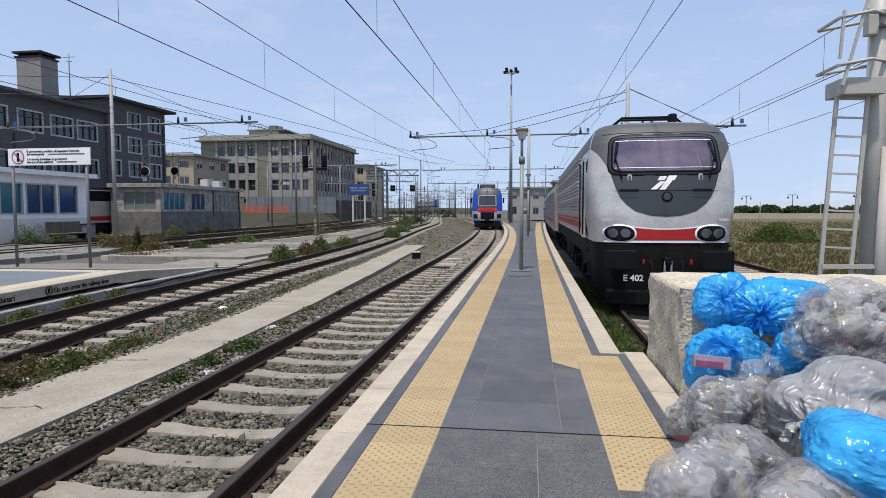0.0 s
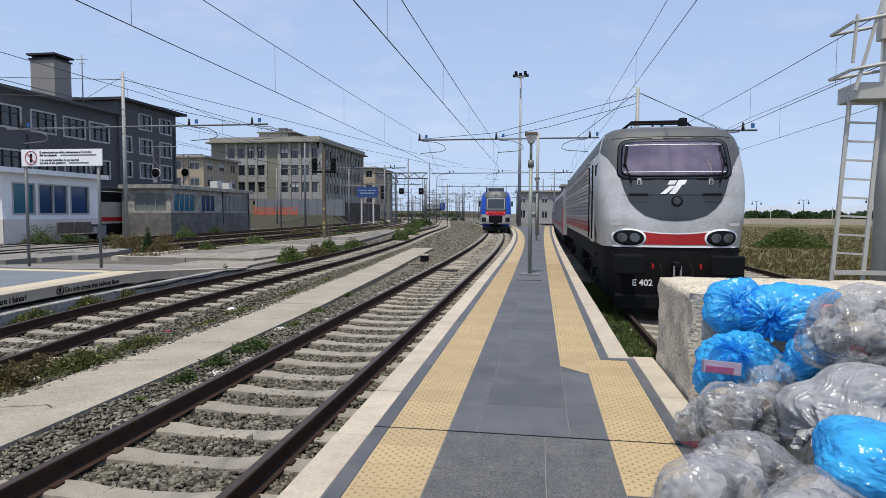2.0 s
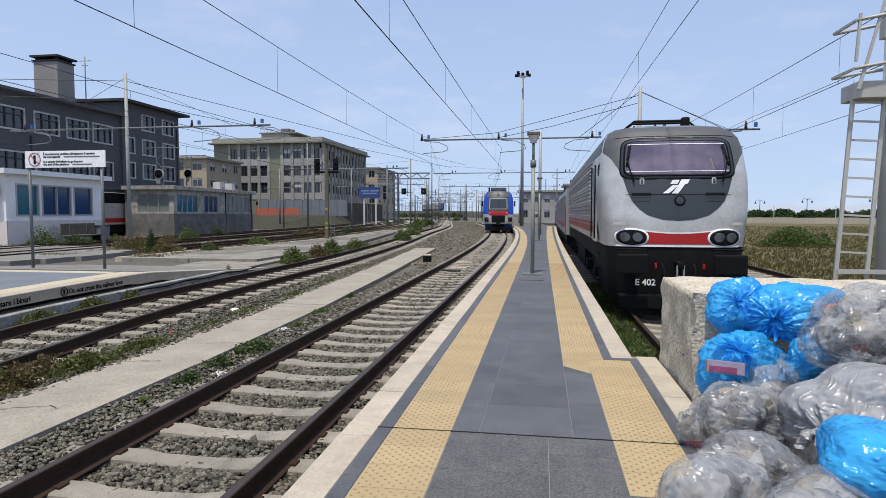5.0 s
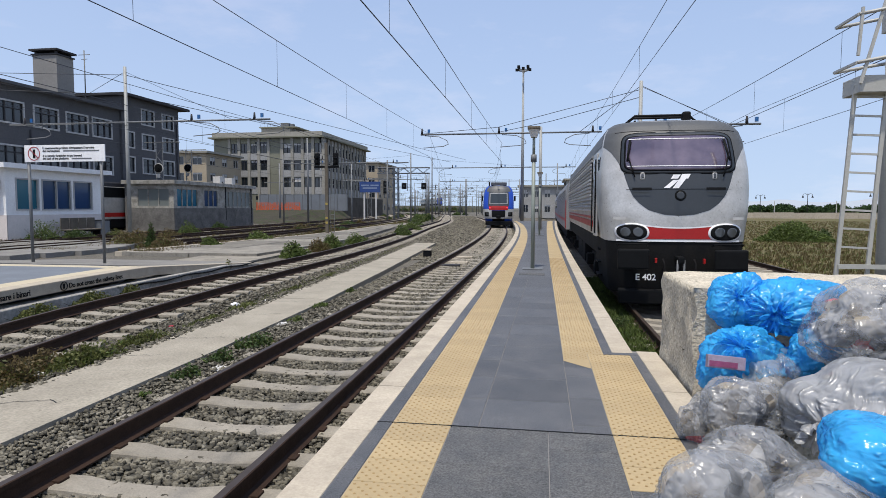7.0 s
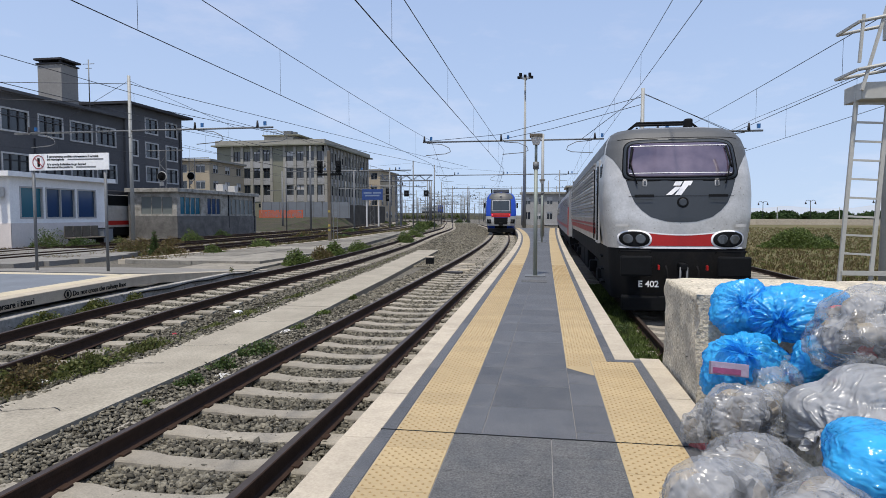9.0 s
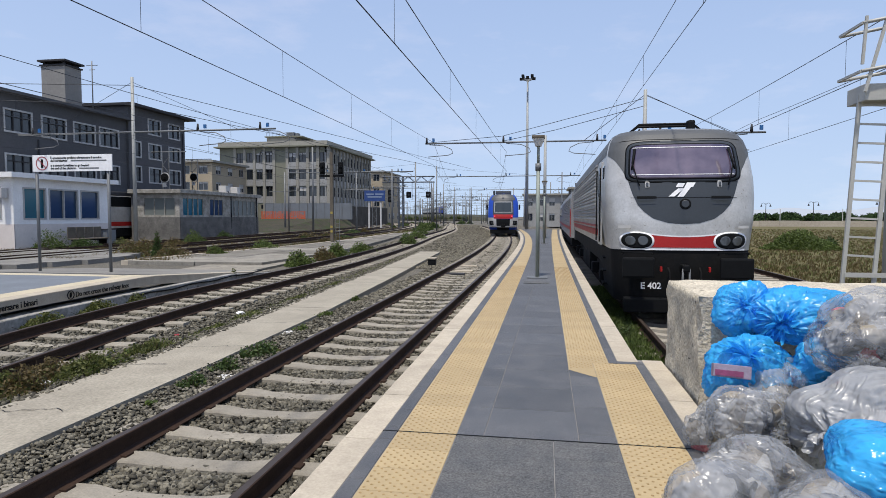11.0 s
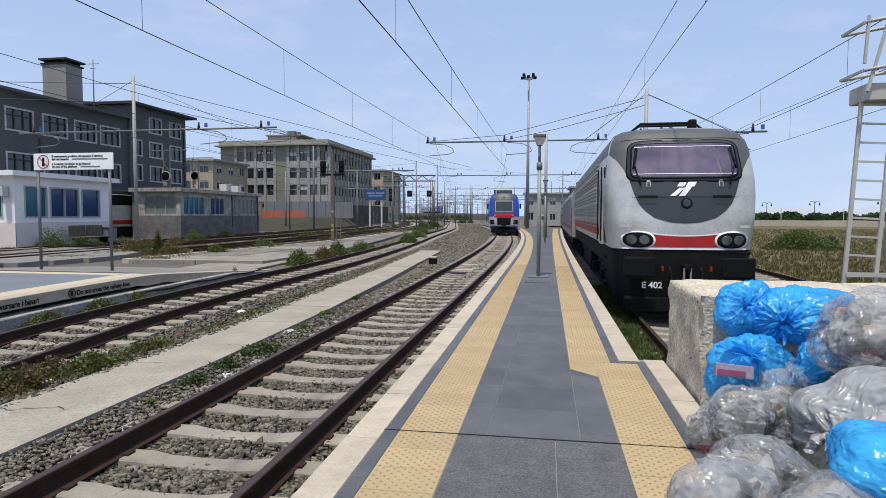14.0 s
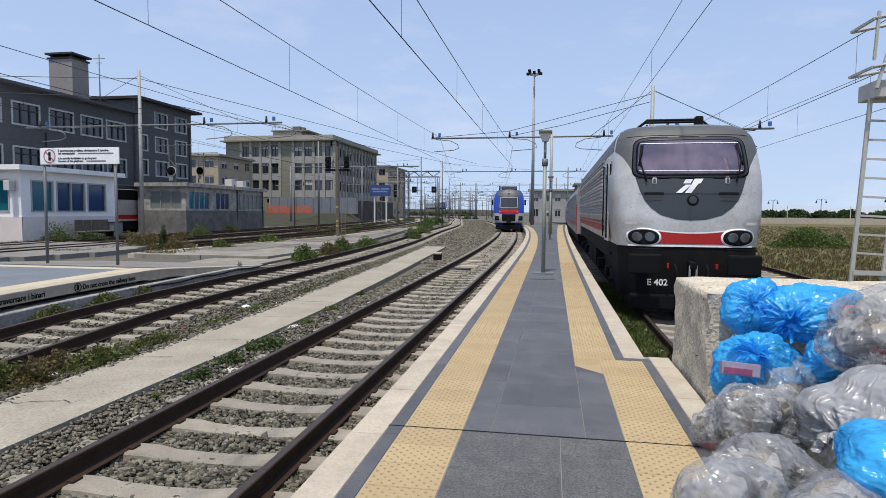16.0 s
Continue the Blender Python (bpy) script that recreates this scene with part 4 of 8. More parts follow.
def locomotive():
    lo = empty("locomotive", 2.74, 12.90, GR + 0.27, "grey and white electric locomotive with a red front stripe", "locomotive", rz=-0.35)
    L = 19.2
    zs = [1.40 + (4.02 - 1.40) * (1 - (1 - i / 44) ** 1.5) for i in range(45)]
    ss = [-1 + 2 * i / 64 for i in range(65)]
    ss = [math.copysign(1 - (1 - abs(s)) ** 1.6, s) for s in ss]
    verts, faces = [], []
    for z in zs:
        verts.append((-lerp(NOSE, z)[0], L, z))
        verts += [nose(s, z) for s in ss]
        verts.append((lerp(NOSE, z)[0], L, z))
    k = len(ss) + 2
    for i in range(len(zs) - 1):
        for j in range(k - 1):
            a = i * k + j
            faces.append((a, a + 1, a + 1 + k, a + k))
    body = pyd("body", verts, faces, M["loco_white"], lo, True)
    part("rear_end", boxm(-1.42, 1.42, L - 0.05, L + 0.03, 0.9, 3.8, 0.02), M["loco_grey"], lo)
    # grey roof hood that comes down over the front as a mask
    U = [(0.0, 1.93), (0.20, 1.95), (0.40, 2.04), (0.52, 2.18), (0.60, 2.33), (0.66, 2.55), (0.71, 2.80), (0.79, 3.05), (0.88, 3.25), (1.0, 3.42)]
    hood = nose_patch("roof_hood", (-1, 1), lambda s: max(2.80, lerp(U, abs(s))[0]), lambda s: 4.02, M["loco_grey"], lo, 0.006, 96, 40, "dark grey roof hood")
    nose_patch("front_panel", (-0.71, 0.71), lambda s: lerp(U, abs(s))[0], lambda s: 2.80, M["loco_mask"], lo, 0.006, 80, 16, "slate grey front panel")
    # roof sides
    rv, rf = [], []
    rz = [3.42 + 0.6 * i / 14 for i in range(15)]
    for z in rz:
        w = lerp(NOSE, z)[0] + 0.006
        for x, y in ((-w, nose(1, z).y), (-w, L)):
            rv.append((x, y, z + 0.004))
        for x, y in ((w, nose(1, z).y), (w, L)):
            rv.append((x, y, z + 0.004))
    for i in range(14):
        rf += [(4 * i, 4 * i + 1, 4 * i + 5, 4 * i + 4), (4 * i + 2, 4 * i + 3, 4 * i + 7, 4 * i + 6)]
    pyd("roof", rv, rf, M["loco_grey"], lo, True, "dark grey roof")
    # windscreen in a black surround
    ellipse_patch("frame_gap", 0.0, 3.225, 0.762, 0.452, M["black"], lo, 0.009, "dark gap round the windscreen frame", 7, 72, 8)
    ellipse_patch("windscreen_surround", 0.0, 3.225, 0.745, 0.435, M["loco_mask"], lo, 0.012, "slate windscreen frame", 7, 72, 8)
    ellipse_patch("windscreen_rubber", 0.0, 3.225, 0.712, 0.385, M["black"], lo, 0.017, "black windscreen rubber", 8, 72, 8)
    ws = ellipse_patch("windscreen", 0.0, 3.225, 0.685, 0.36, M["windscreen"], lo, 0.022, "violet tinted windscreen with a cloud reflection painted in", 9, 72, 8)
    for z in (3.52, 2.94):
        nose_patch("windscreen_line", (-0.66, 0.66), lambda s, z=z: z, lambda s, z=z: z + 0.012, M["lettering"], ws, 0.03, 24, 1)
    for sg in (-1, 1):
        bm = bmesh.new()
        pts = [nose(sg * 0.64, 3.50, 0.05), nose(sg * 0.655, 3.2, 0.06), nose(sg * 0.60, 2.92, 0.06), nose(sg * 0.56, 2.72, 0.05)]
        tube(bm, pts, 0.014, 5)
        part("wiper", bm, M["black"], lo)
        bm = bmesh.new()
        tube(bm, [nose(sg * 0.625, 3.5, 0.05), nose(sg * 0.66, 3.05, 0.055)], 0.02, 5)
        part("wiper_blade", bm, M["black"], lo)
        ellipse_patch("marker_plate", sg * 0.465, 2.74, 0.03, 0.075, M["loco_white"], lo, 0.012, "small white marker lamp", 5, 20, 2)
        ellipse_patch("marker_lamp", sg * 0.465, 2.74, 0.017, 0.045, M["lens"], lo, 0.02, "", 4, 20, 2)
        nose_patch("grab_slot", tuple(sorted((sg * 0.35, sg * 0.60))), lambda s: 2.45, lambda s: 2.50, M["black"], lo, 0.018, 12, 2)
        nose_patch("grab_rail", tuple(sorted((sg * 0.36, sg * 0.59))), lambda s: 2.41, lambda s: 2.435, M["loco_mask"], lo, 0.05, 12, 2)
        # headlamp cluster
        hl = ellipse_patch("headlamp_rim", sg * 0.635, 1.59, 0.236, 0.185, M["lettering"], lo, 0.014, "white painted headlamp rim", 2.3)
        ellipse_patch("headlamp", sg * 0.635, 1.59, 0.208, 0.158, M["black"], hl, 0.024, "black oval headlamp housing", 2.3)
        for ds in (-0.085, 0.085):
            ellipse_patch("lamp_lens", sg * 0.635 + ds, 1.59, 0.070, 0.098, M["lens"], hl, 0.038, "clear round lamp lens", 2)
        nose_patch("step_handle", tuple(sorted((sg * 0.70, sg * 0.86))), lambda s: 1.845, lambda s: 1.90, M["palegrey"], lo, 0.05, 10, 2)
    ellipse_patch("round_port", 0.02, 2.34, 0.075, 0.11, M["black"], lo, 0.012)
    ellipse_patch("port_glass", 0.02, 2.34, 0.05, 0.075, M["loco_mask"], lo, 0.02)
    # emblem: two slanted bars as plain shapes
    def slant(name, s0, s1, z0, z1, sk):
        verts = [nose(s + sk * (z - 2.69), z, 0.016) for z in (z0, z1) for s in (s0, s1)]
        pyd(name, verts, [(0, 1, 3, 2)], M["lettering"], lo)
    slant("emblem_bar", -0.043, 0.035, 2.49, 2.655, 0.77)
    slant("emblem_bar", -0.097, -0.005, 2.68, 2.765, 0.40)
    slant("emblem_bar", 0.02, 0.10, 2.485, 2.68, 0.50)
    slant("emblem_bar", 0.015, 0.125, 2.68, 2.775, 0.38)
    nose_patch("panel_seam", (-0.68, 0.68), lambda s: 2.462, lambda s: 2.472, M["black"], lo, 0.009, 40, 1)
    nose_patch("panel_seam", (-0.705, 0.705), lambda s: 2.793, lambda s: 2.805, M["black"], lo, 0.014, 40, 1)
    nose_patch("hood_seam", (-0.86, 0.86), lambda s: 3.70 - 0.05 * s ** 6, lambda s: 3.712 - 0.05 * s ** 6, M["black"], lo, 0.010, 60, 1)
    nose_patch("red_stripe", (-0.53, 0.53), lambda s: 1.455, lambda s: 1.665 + 0.22 * s * s, M["loco_red"], lo, 0.007, 40, 6, "red front stripe")
    nose_patch("white_line", (-0.86, 0.86), lambda s: 1.40, lambda s: 1.435, M["lettering"], lo, 0.012, 50, 1)
    nose_patch("white_line", (-0.5, 0.5), lambda s: 1.67 + 0.22 * s * s, lambda s: 1.695 + 0.22 * s * s, M["lettering"], lo, 0.008, 40, 1)
    # black skirt
    verts, faces = [], []
    szs = [0.32, 0.45, 0.9, 1.30, 1.40]
    for z in szs:
        verts.append((-lerp(NOSE, z)[0], 3.2, z))
        verts += [nose(s, z, -0.01) for s in ss]
        verts.append((lerp(NOSE, z)[0], 3.2, z))
    for i in range(len(szs) - 1):
        for j in range(k - 1):
            a = i * k + j
            faces.append((a, a + 1, a + 1 + k, a + k))
    pyd("front_skirt", verts, faces, M["loco_black"], lo, True, "black front skirt")
    part("plough", boxm(-1.15, 1.15, -0.02, 0.25, 0.12, 0.42, 0.03), M["black"], lo)
    for sg in (-1, 1):
        bf = part("buffer", boxm(sg * 0.92 - 0.31, sg * 0.92 + 0.31, -0.36, -0.28, 0.86, 1.27, 0.04), M["black"], lo, "wide black rectangular buffer")
        bm = bmesh.new()
        rod(bm, (sg * 0.92, -0.29, 1.06), (sg * 0.92, 0.1, 1.06), 0.13, n=14)
        part("buffer_stem", bm, M["black"], bf)
        bm = bmesh.new()
        tube(bm, [(sg * 0.62, -0.12, 1.32), (sg * 0.62, -0.2, 1.36), (sg * 1.2, -0.1, 1.36), (sg * 1.2, 0.0, 1.32)], 0.015, 5)
        part("handrail", bm, M["black"], lo)
        bm = bmesh.new()
        tube(bm, [(sg * 0.30, -0.05, 1.05), (sg * 0.30, -0.16, 0.95), (sg * 0.29, -0.16, 0.72), (sg * 0.22, -0.06, 0.6)], 0.025, 6)
        part("brake_hose", bm, M["rubber"], lo)
        part("hose_cock", boxm(sg * 0.46 - 0.02, sg * 0.46 + 0.02, -0.2, -0.12, 0.98, 1.08, 0.01), M["loco_red"], lo, "small red hose cock")
    part("coupling_hook", boxm(-0.07, 0.07, -0.3, 0.1, 0.98, 1.12, 0.03), M["black"], lo)
    bm = bmesh.new()
    tube(bm, [(-0.06, -0.27, 1.05), (-0.07, -0.25, 0.7), (0, -0.24, 0.6), (0.07, -0.25, 0.7), (0.06, -0.27, 1.05)], 0.022, 6)
    part("screw_coupling", bm, M["steel"], lo)
    words("E 402", 0.18, M["lettering"], lo, pose(-0.84, -0.05, 0.62, 90, 0, 0), "white running letters")
    # side skirt, underframe and bogies
    part("underframe", boxm(-1.36, 1.36, 3.2, L, 0.95, 1.38, 0.02), M["loco_black"], lo)
    for y0, y1 in ((7.6, 9.2), (9.4, 11.6)):
        part("equipment_box", boxm(-1.36, 1.36, y0, y1, 0.35, 0.95, 0.04), M["loco_black"], lo)
    bogie(lo, 4.4)
    bogie(lo, 14.8)
    # near side: louvres, door, stripes
    for i in range(15):
        z = 1.98 + 0.098 * i
        w = lerp(NOSE, z)[0]
        bm = bmesh.new()
        vs = [bm.verts.new(p) for p in ((-w - 0.002, 3.3, z), (-w - 0.05, 3.3, z + 0.02), (-w - 0.05, 3.3, z + 0.05), (-w - 0.002, 3.3, z + 0.075))]
        ve = [bm.verts.new((v.co.x, L - 0.9, v.co.z)) for v in vs]
        for a in range(4):
            bm.faces.new((vs[a], vs[(a + 1) % 4], ve[(a + 1) % 4], ve[a]))
        bm.faces.new(vs[::-1])
        bm.faces.new(ve)
        part("side_louvre", bm, M["louvre"] if i % 4 else M["loco_white"], lo)
    part("side_stripe", boxm(-1.475, -1.45, 3.3, L - 0.6, 1.60, 1.76), M["loco_red"], lo, "red side stripe")
    part("side_stripe", boxm(-1.50, -1.46, 3.3, L - 0.6, 1.82, 1.875), M["loco_red"], lo, "red side stripe")
    dr = part("cab_door", boxm(-1.50, -1.455, 1.75, 2.55, 1.42, 3.35, 0.015), M["loco_white"], lo)
    part("door_window", boxm(-1.515, -1.49, 1.9, 2.4, 2.55, 3.2, 0.01), M["glass"], dr)
    for y in (1.66, 2.66):
        part("door_handrail", rodm((-1.53, y, 1.5), (-1.53, y, 3.2), 0.018, n=6), M["black"], lo)
    part("cab_window", boxm(-1.495, -1.47, 1.02, 1.55, 2.55, 3.2, 0.01), M["glass"], lo)
    bm = bmesh.new()
    for z in (0.5, 0.8, 1.1):
        box(bm, -1.42, -1.30, 1.85, 2.45, z, z + 0.03)
    box(bm, -1.33, -1.29, 1.85, 2.45, 0.48, 1.42)
    part("cab_steps", bm, M["loco_black"], lo)
    # pantograph folded on the roof
    pg = part("pantograph", boxm(-0.75, 0.75, 3.2, 3.3, 4.15, 4.21), M["black"], lo, "folded dark roof pantograph")
    bm = bmesh.new()
    for x in (-0.55, 0.55):
        tube(bm, [(x, 2.6, 4.0), (x, 2.6, 4.18), (x * 0.8, 4.6, 4.22), (x * 0.8, 4.6, 4.0)], 0.025, 5)
    part("pantograph_arm", bm, M["black"], pg)
    bm = bmesh.new()
    tube(bm, [(-0.85, 2.3, 4.05), (-0.6, 2.3, 4.26), (0.6, 2.3, 4.26), (0.85, 2.3, 4.05)], 0.03, 6)
    tube(bm, [(-0.85, 2.55, 4.05), (-0.6, 2.55, 4.24), (0.6, 2.55, 4.24), (0.85, 2.55, 4.05)], 0.03, 6)
    part("contact_bow", bm, M["black"], pg)
    part("roof_horn", boxm(0.42, 0.6, 1.95, 2.2, 4.0, 4.3, 0.05), M["black"], lo)
    part("roof_box", boxm(-0.5, 0.5, 5.5, 9.5, 3.98, 4.12, 0.04), M["loco_grey"], lo)
    return lo


def coach(x, y, rz, label, first=False):
    c = empty("passenger_coach", x, y, GR + 0.27, label, "railway coach", "coaches behind the locomotive", rz=rz)
    L, w = 25.6, 1.42
    prof = [(-w, 0.95), (-w, 3.0), (-w + 0.08, 3.4), (-w + 0.4, 3.75), (-0.5, 3.95), (0.5, 3.95), (w - 0.4, 3.75), (w - 0.08, 3.4), (w, 3.0), (w, 0.95)]
    sweep("body", lambda yy: 0.0, [0, L / 2, L], prof, M["coach"], c)
    part("skirt", boxm(-w + 0.08, w - 0.08, 0.3, L - 0.3, 0.5, 0.95), M["loco_black"], c)
    part("side_stripe", boxm(-w - 0.012, -w - 0.002, 0.2, L - 0.2, 1.35, 1.52), M["loco_red"], c, "red side stripe")
    if first:
        for i in range(14):
            part("side_louvre", boxm(-w - 0.045, -w - 0.002, 1.2, L - 1.2, 1.72 + 0.1 * i, 1.775 + 0.1 * i), M["louvre"], c)
        part("side_door", boxm(-w - 0.03, -w - 0.002, 0.1, 0.95, 1.0, 2.5, 0.01), M["loco_red"], c, "red painted cab corner")
    else:
        part("window_band", boxm(-w - 0.01, -w - 0.002, 1.6, L - 1.6, 2.05, 2.95), M["loco_grey"], c)
    for i in range(0 if first else 11):
        part("coach_window", boxm(-w - 0.02, -w - 0.011, 2.2 + 2.0 * i, 3.6 + 2.0 * i, 2.12, 2.88), M["glass"], c)
    part("end_door", boxm(-0.5, 0.5, -0.04, -0.002, 1.2, 3.2, 0.02), M["loco_red"] if first else M["coach"], c)
    for yy in (3.4, L - 3.4):
        bogie(c, yy, w=1.15, wheels=(-1.25, 1.25))


locomotive()
for i in range(3):
    y = 32.95 + 26.3 * i
    coach(track3(y), y, -0.35 - 0.35 * i, "grey louvred power unit with a red stripe coupled behind" if i == 0 else "grey passenger coach with a red stripe coupled behind", i == 0)


M["cabglass"] = glass_mat("dark_cab_glass", (0.02, 0.028, 0.03), 0.12)


def blue_train():
    t = empty("diesel_railcar", track1(60.3), 60.3, 0, "blue and red regional railcar waiting at the platform", "train", rz=3.6)
    t.matrix_basis = t.matrix_basis @ Matrix.Diagonal((1.07, 1, 1.04, 1))
    W = 1.40
    rows = [(0.35, 1.15, 0.35), (0.75, 1.3, 0.02), (1.15, 1.38, 0.0), (1.75, 1.40, 0.05), (2.3, 1.40, 0.22), (3.1, 1.36, 0.55), (3.55, 1.25, 0.78), (3.85, 1.0, 1.0), (3.95, 0.05, 1.3)]
    def f(s, z, off=0.0):
        w, yb = lerp(rows, z)
        return Vector((s * w * (1 + off * 0.3), yb + 0.5 * abs(s) ** 3 - off, z))
    def patch(name, s0, s1, z0, z1, material, off, label="", ns=16, nz=10, par=None):
        verts, faces = [], []
        for i in range(ns + 1):
            for j in range(nz + 1):
                verts.append(f(s0 + (s1 - s0) * i / ns, z0 + (z1 - z0) * j / nz, off))
        for i in range(ns):
            for j in range(nz):
                a = i * (nz + 1) + j
                faces.append((a, a + nz + 1, a + nz + 2, a + 1))
        return pyd(name, verts, faces, material, par or t, True, label)
    L = 42
    verts, faces = [], []
    zz = [0.35 + 3.6 * i / 30 for i in range(31)]
    s_ = [-1 + i / 12 for i in range(25)]
    for z in zz:
        verts.append((-lerp(rows, z)[0], L, z))
        verts += [f(s, z) for s in s_]
        verts.append((lerp(rows, z)[0], L, z))
    k = 27
    for i in range(30):
        for j in range(k - 1):
            a = i * k + j
            faces.append((a, a + 1, a + 1 + k, a + k))
    pyd("body", verts, faces, M["train_blue"], t, True, "bright blue car body")
    patch("front_mask", -0.68, 0.68, 1.9, 3.9, M["loco_mask"], 0.012, "dark front mask")
    patch("roof_cap", -0.85, 0.85, 3.3, 3.92, M["loco_grey"], 0.016, "grey roof cap")
    patch("windscreen_frame", -0.60, 0.60, 2.12, 3.18, M["coach"], 0.024, "grey windscreen frame")
    patch("windscreen", -0.54, 0.54, 2.2, 3.1, M["cabglass"], 0.036, "dark cab windscreen")
    patch("bumper", -0.8, 0.8, 0.72, 0.86, M["coach"], 0.06, "grey bumper bar")
    patch("silver_cheek", -1.0, -0.45, 0.75, 1.65, M["loco_white"], 0.012, "silver lower front")
    patch("silver_cheek", 0.45, 1.0, 0.75, 1.65, M["loco_white"], 0.012, "silver lower front")
    patch("black_apron", -0.45, 0.45, 0.45, 1.5, M["black"], 0.014)
    patch("red_band", -0.62, 0.62, 1.55, 1.95, M["loco_red"], 0.025, "red front band")
    for sg in (-1, 1):
        patch("tail_lamp", sg * 0.56 - 0.05, sg * 0.56 + 0.05, 1.70, 1.84, M["redglow"], 0.05, "glowing red tail lamp", 4, 4)
        patch("lower_lamp", sg * 0.78 - 0.14, sg * 0.78 + 0.14, 0.95, 1.35, M["black"], 0.03, "dark lamp recess", 4, 4)
        patch("lower_lens", sg * 0.74 - 0.06, sg * 0.74 + 0.06, 1.08, 1.26, M["lens"], 0.045, "clear lamp lens", 4, 4)
        part("mirror", boxm(sg * 1.5 - 0.08, sg * 1.5 + 0.08, 0.9, 1.0, 2.4, 2.9, 0.03), M["black"], t)
    patch("top_lamp", -0.07, 0.07, 3.45, 3.62, M["lens"], 0.04, "", 4, 4)
    part("coupler", boxm(-0.2, 0.2, -0.3, 0.3, 0.75, 1.05, 0.05), M["black"], t)
    part("roof_unit", boxm(-0.75, 0.75, 2.0, 5.0, 3.93, 4.25, 0.06), M["loco_grey"], t)
    part("roof_horn", boxm(-0.95, -0.8, 1.5, 1.8, 3.8, 4.25, 0.03), M["black"], t)
    part("plough", boxm(-1.2, 1.2, 0.1, 0.5, 0.12, 0.5, 0.04), M["black"], t)
    for y in (4, 18, 24, 38):
        bogie(t, y, w=1.1, wheels=(-1.1, 1.1))


blue_train()

# ---- concrete buffer stop and rubbish bags ----
def buffer_stop():
    bm = bmesh.new()
    x0, x1, y0, y1, z0, z1 = 1.20, 6.4, 5.05, 6.38, GR - 0.1, 1.19
    nx, ny, nz = 42, 12, 16
    def add(fn, nu, nv):
        g = [[bm.verts.new(fn(i / nu, j / nv)) for j in range(nv + 1)] for i in range(nu + 1)]
        for i in range(nu):
            for j in range(nv):
                bm.faces.new((g[i][j], g[i + 1][j], g[i + 1][j + 1], g[i][j + 1]))
    lx, ly, lz = x1 - x0, y1 - y0, z1 - z0
    add(lambda u, v: (x0, y1 - u * ly, z0 + v * lz), 26, 36)
    add(lambda u, v: (x1, y0 + u * ly, z0 + v * lz), 6, 8)
    add(lambda u, v: (x0 + u * lx, y0, z0 + v * lz), 80, 30)
    add(lambda u, v: (x1 - u * lx, y1, z0 + v * lz), 60, 20)
    add(lambda u, v: (x0 + u * lx, y0 + v * ly, z1), 90, 26)
    bmesh.ops.remove_doubles(bm, verts=bm.verts, dist=0.004)
    c = Vector(((x0 + x1) / 2, (y0 + y1) / 2, (z0 + z1) / 2))
    for v in bm.verts:
        p = v.co.copy()
        n = noise.noise(p * 3.1) * 0.018 + noise.noise(p * 11) * 0.008
        edge = sum(abs(d) < 0.07 for d in (p.x - x0, p.y - y1, p.y - y0, p.z - z1))
        chip = max(0, noise.noise(p * 6 + Vector((3, 1, 2)))) * 0.05 if edge >= 2 else 0
        v.co = p + (c - p).normalized() * (chip + n)
    bmesh.ops.recalc_face_normals(bm, faces=bm.faces)
    ob = part("buffer_stop", bm, M["oldconcrete"], None, smooth=True)
    for z, ya, yb in ((0.62, y0 + 0.1, y1 - 0.06), (0.16, y0 + 0.1, y1 - 0.06), (-0.2, y0 + 0.1, y1 - 0.06)):
        bm = bmesh.new()
        pts = [(x0 + 0.012 + 0.012 * noise.noise(Vector((k * 0.9, z * 9, 0))), ya + (yb - ya) * k / 24, z + 0.02 * noise.noise(Vector((k * 0.4, z * 5, 3)))) for k in range(25)]
        tube(bm, pts, 0.006, 5)
        part("board_joint", bm, M["oldjoint"], ob, "dark formwork joint in the concrete")
    tagged(ob, "worn rough concrete buffer stop block at the end of the track", "buffer stop")


M["oldjoint"] = mat("dirty_joint", (0.12, 0.105, 0.08), 0.95, var=0.3)
M["oldconcrete"] = mat("rough_weathered_concrete", (0.56, 0.50, 0.39), 0.92, tone_scale=0.95, var=0.35, scale=2.2, fine=38, bump=0.75, second=(0.42, 0.38, 0.30), spots=(14, 0.66, (0.17, 0.15, 0.12)), amount=0.9)
buffer_stop()


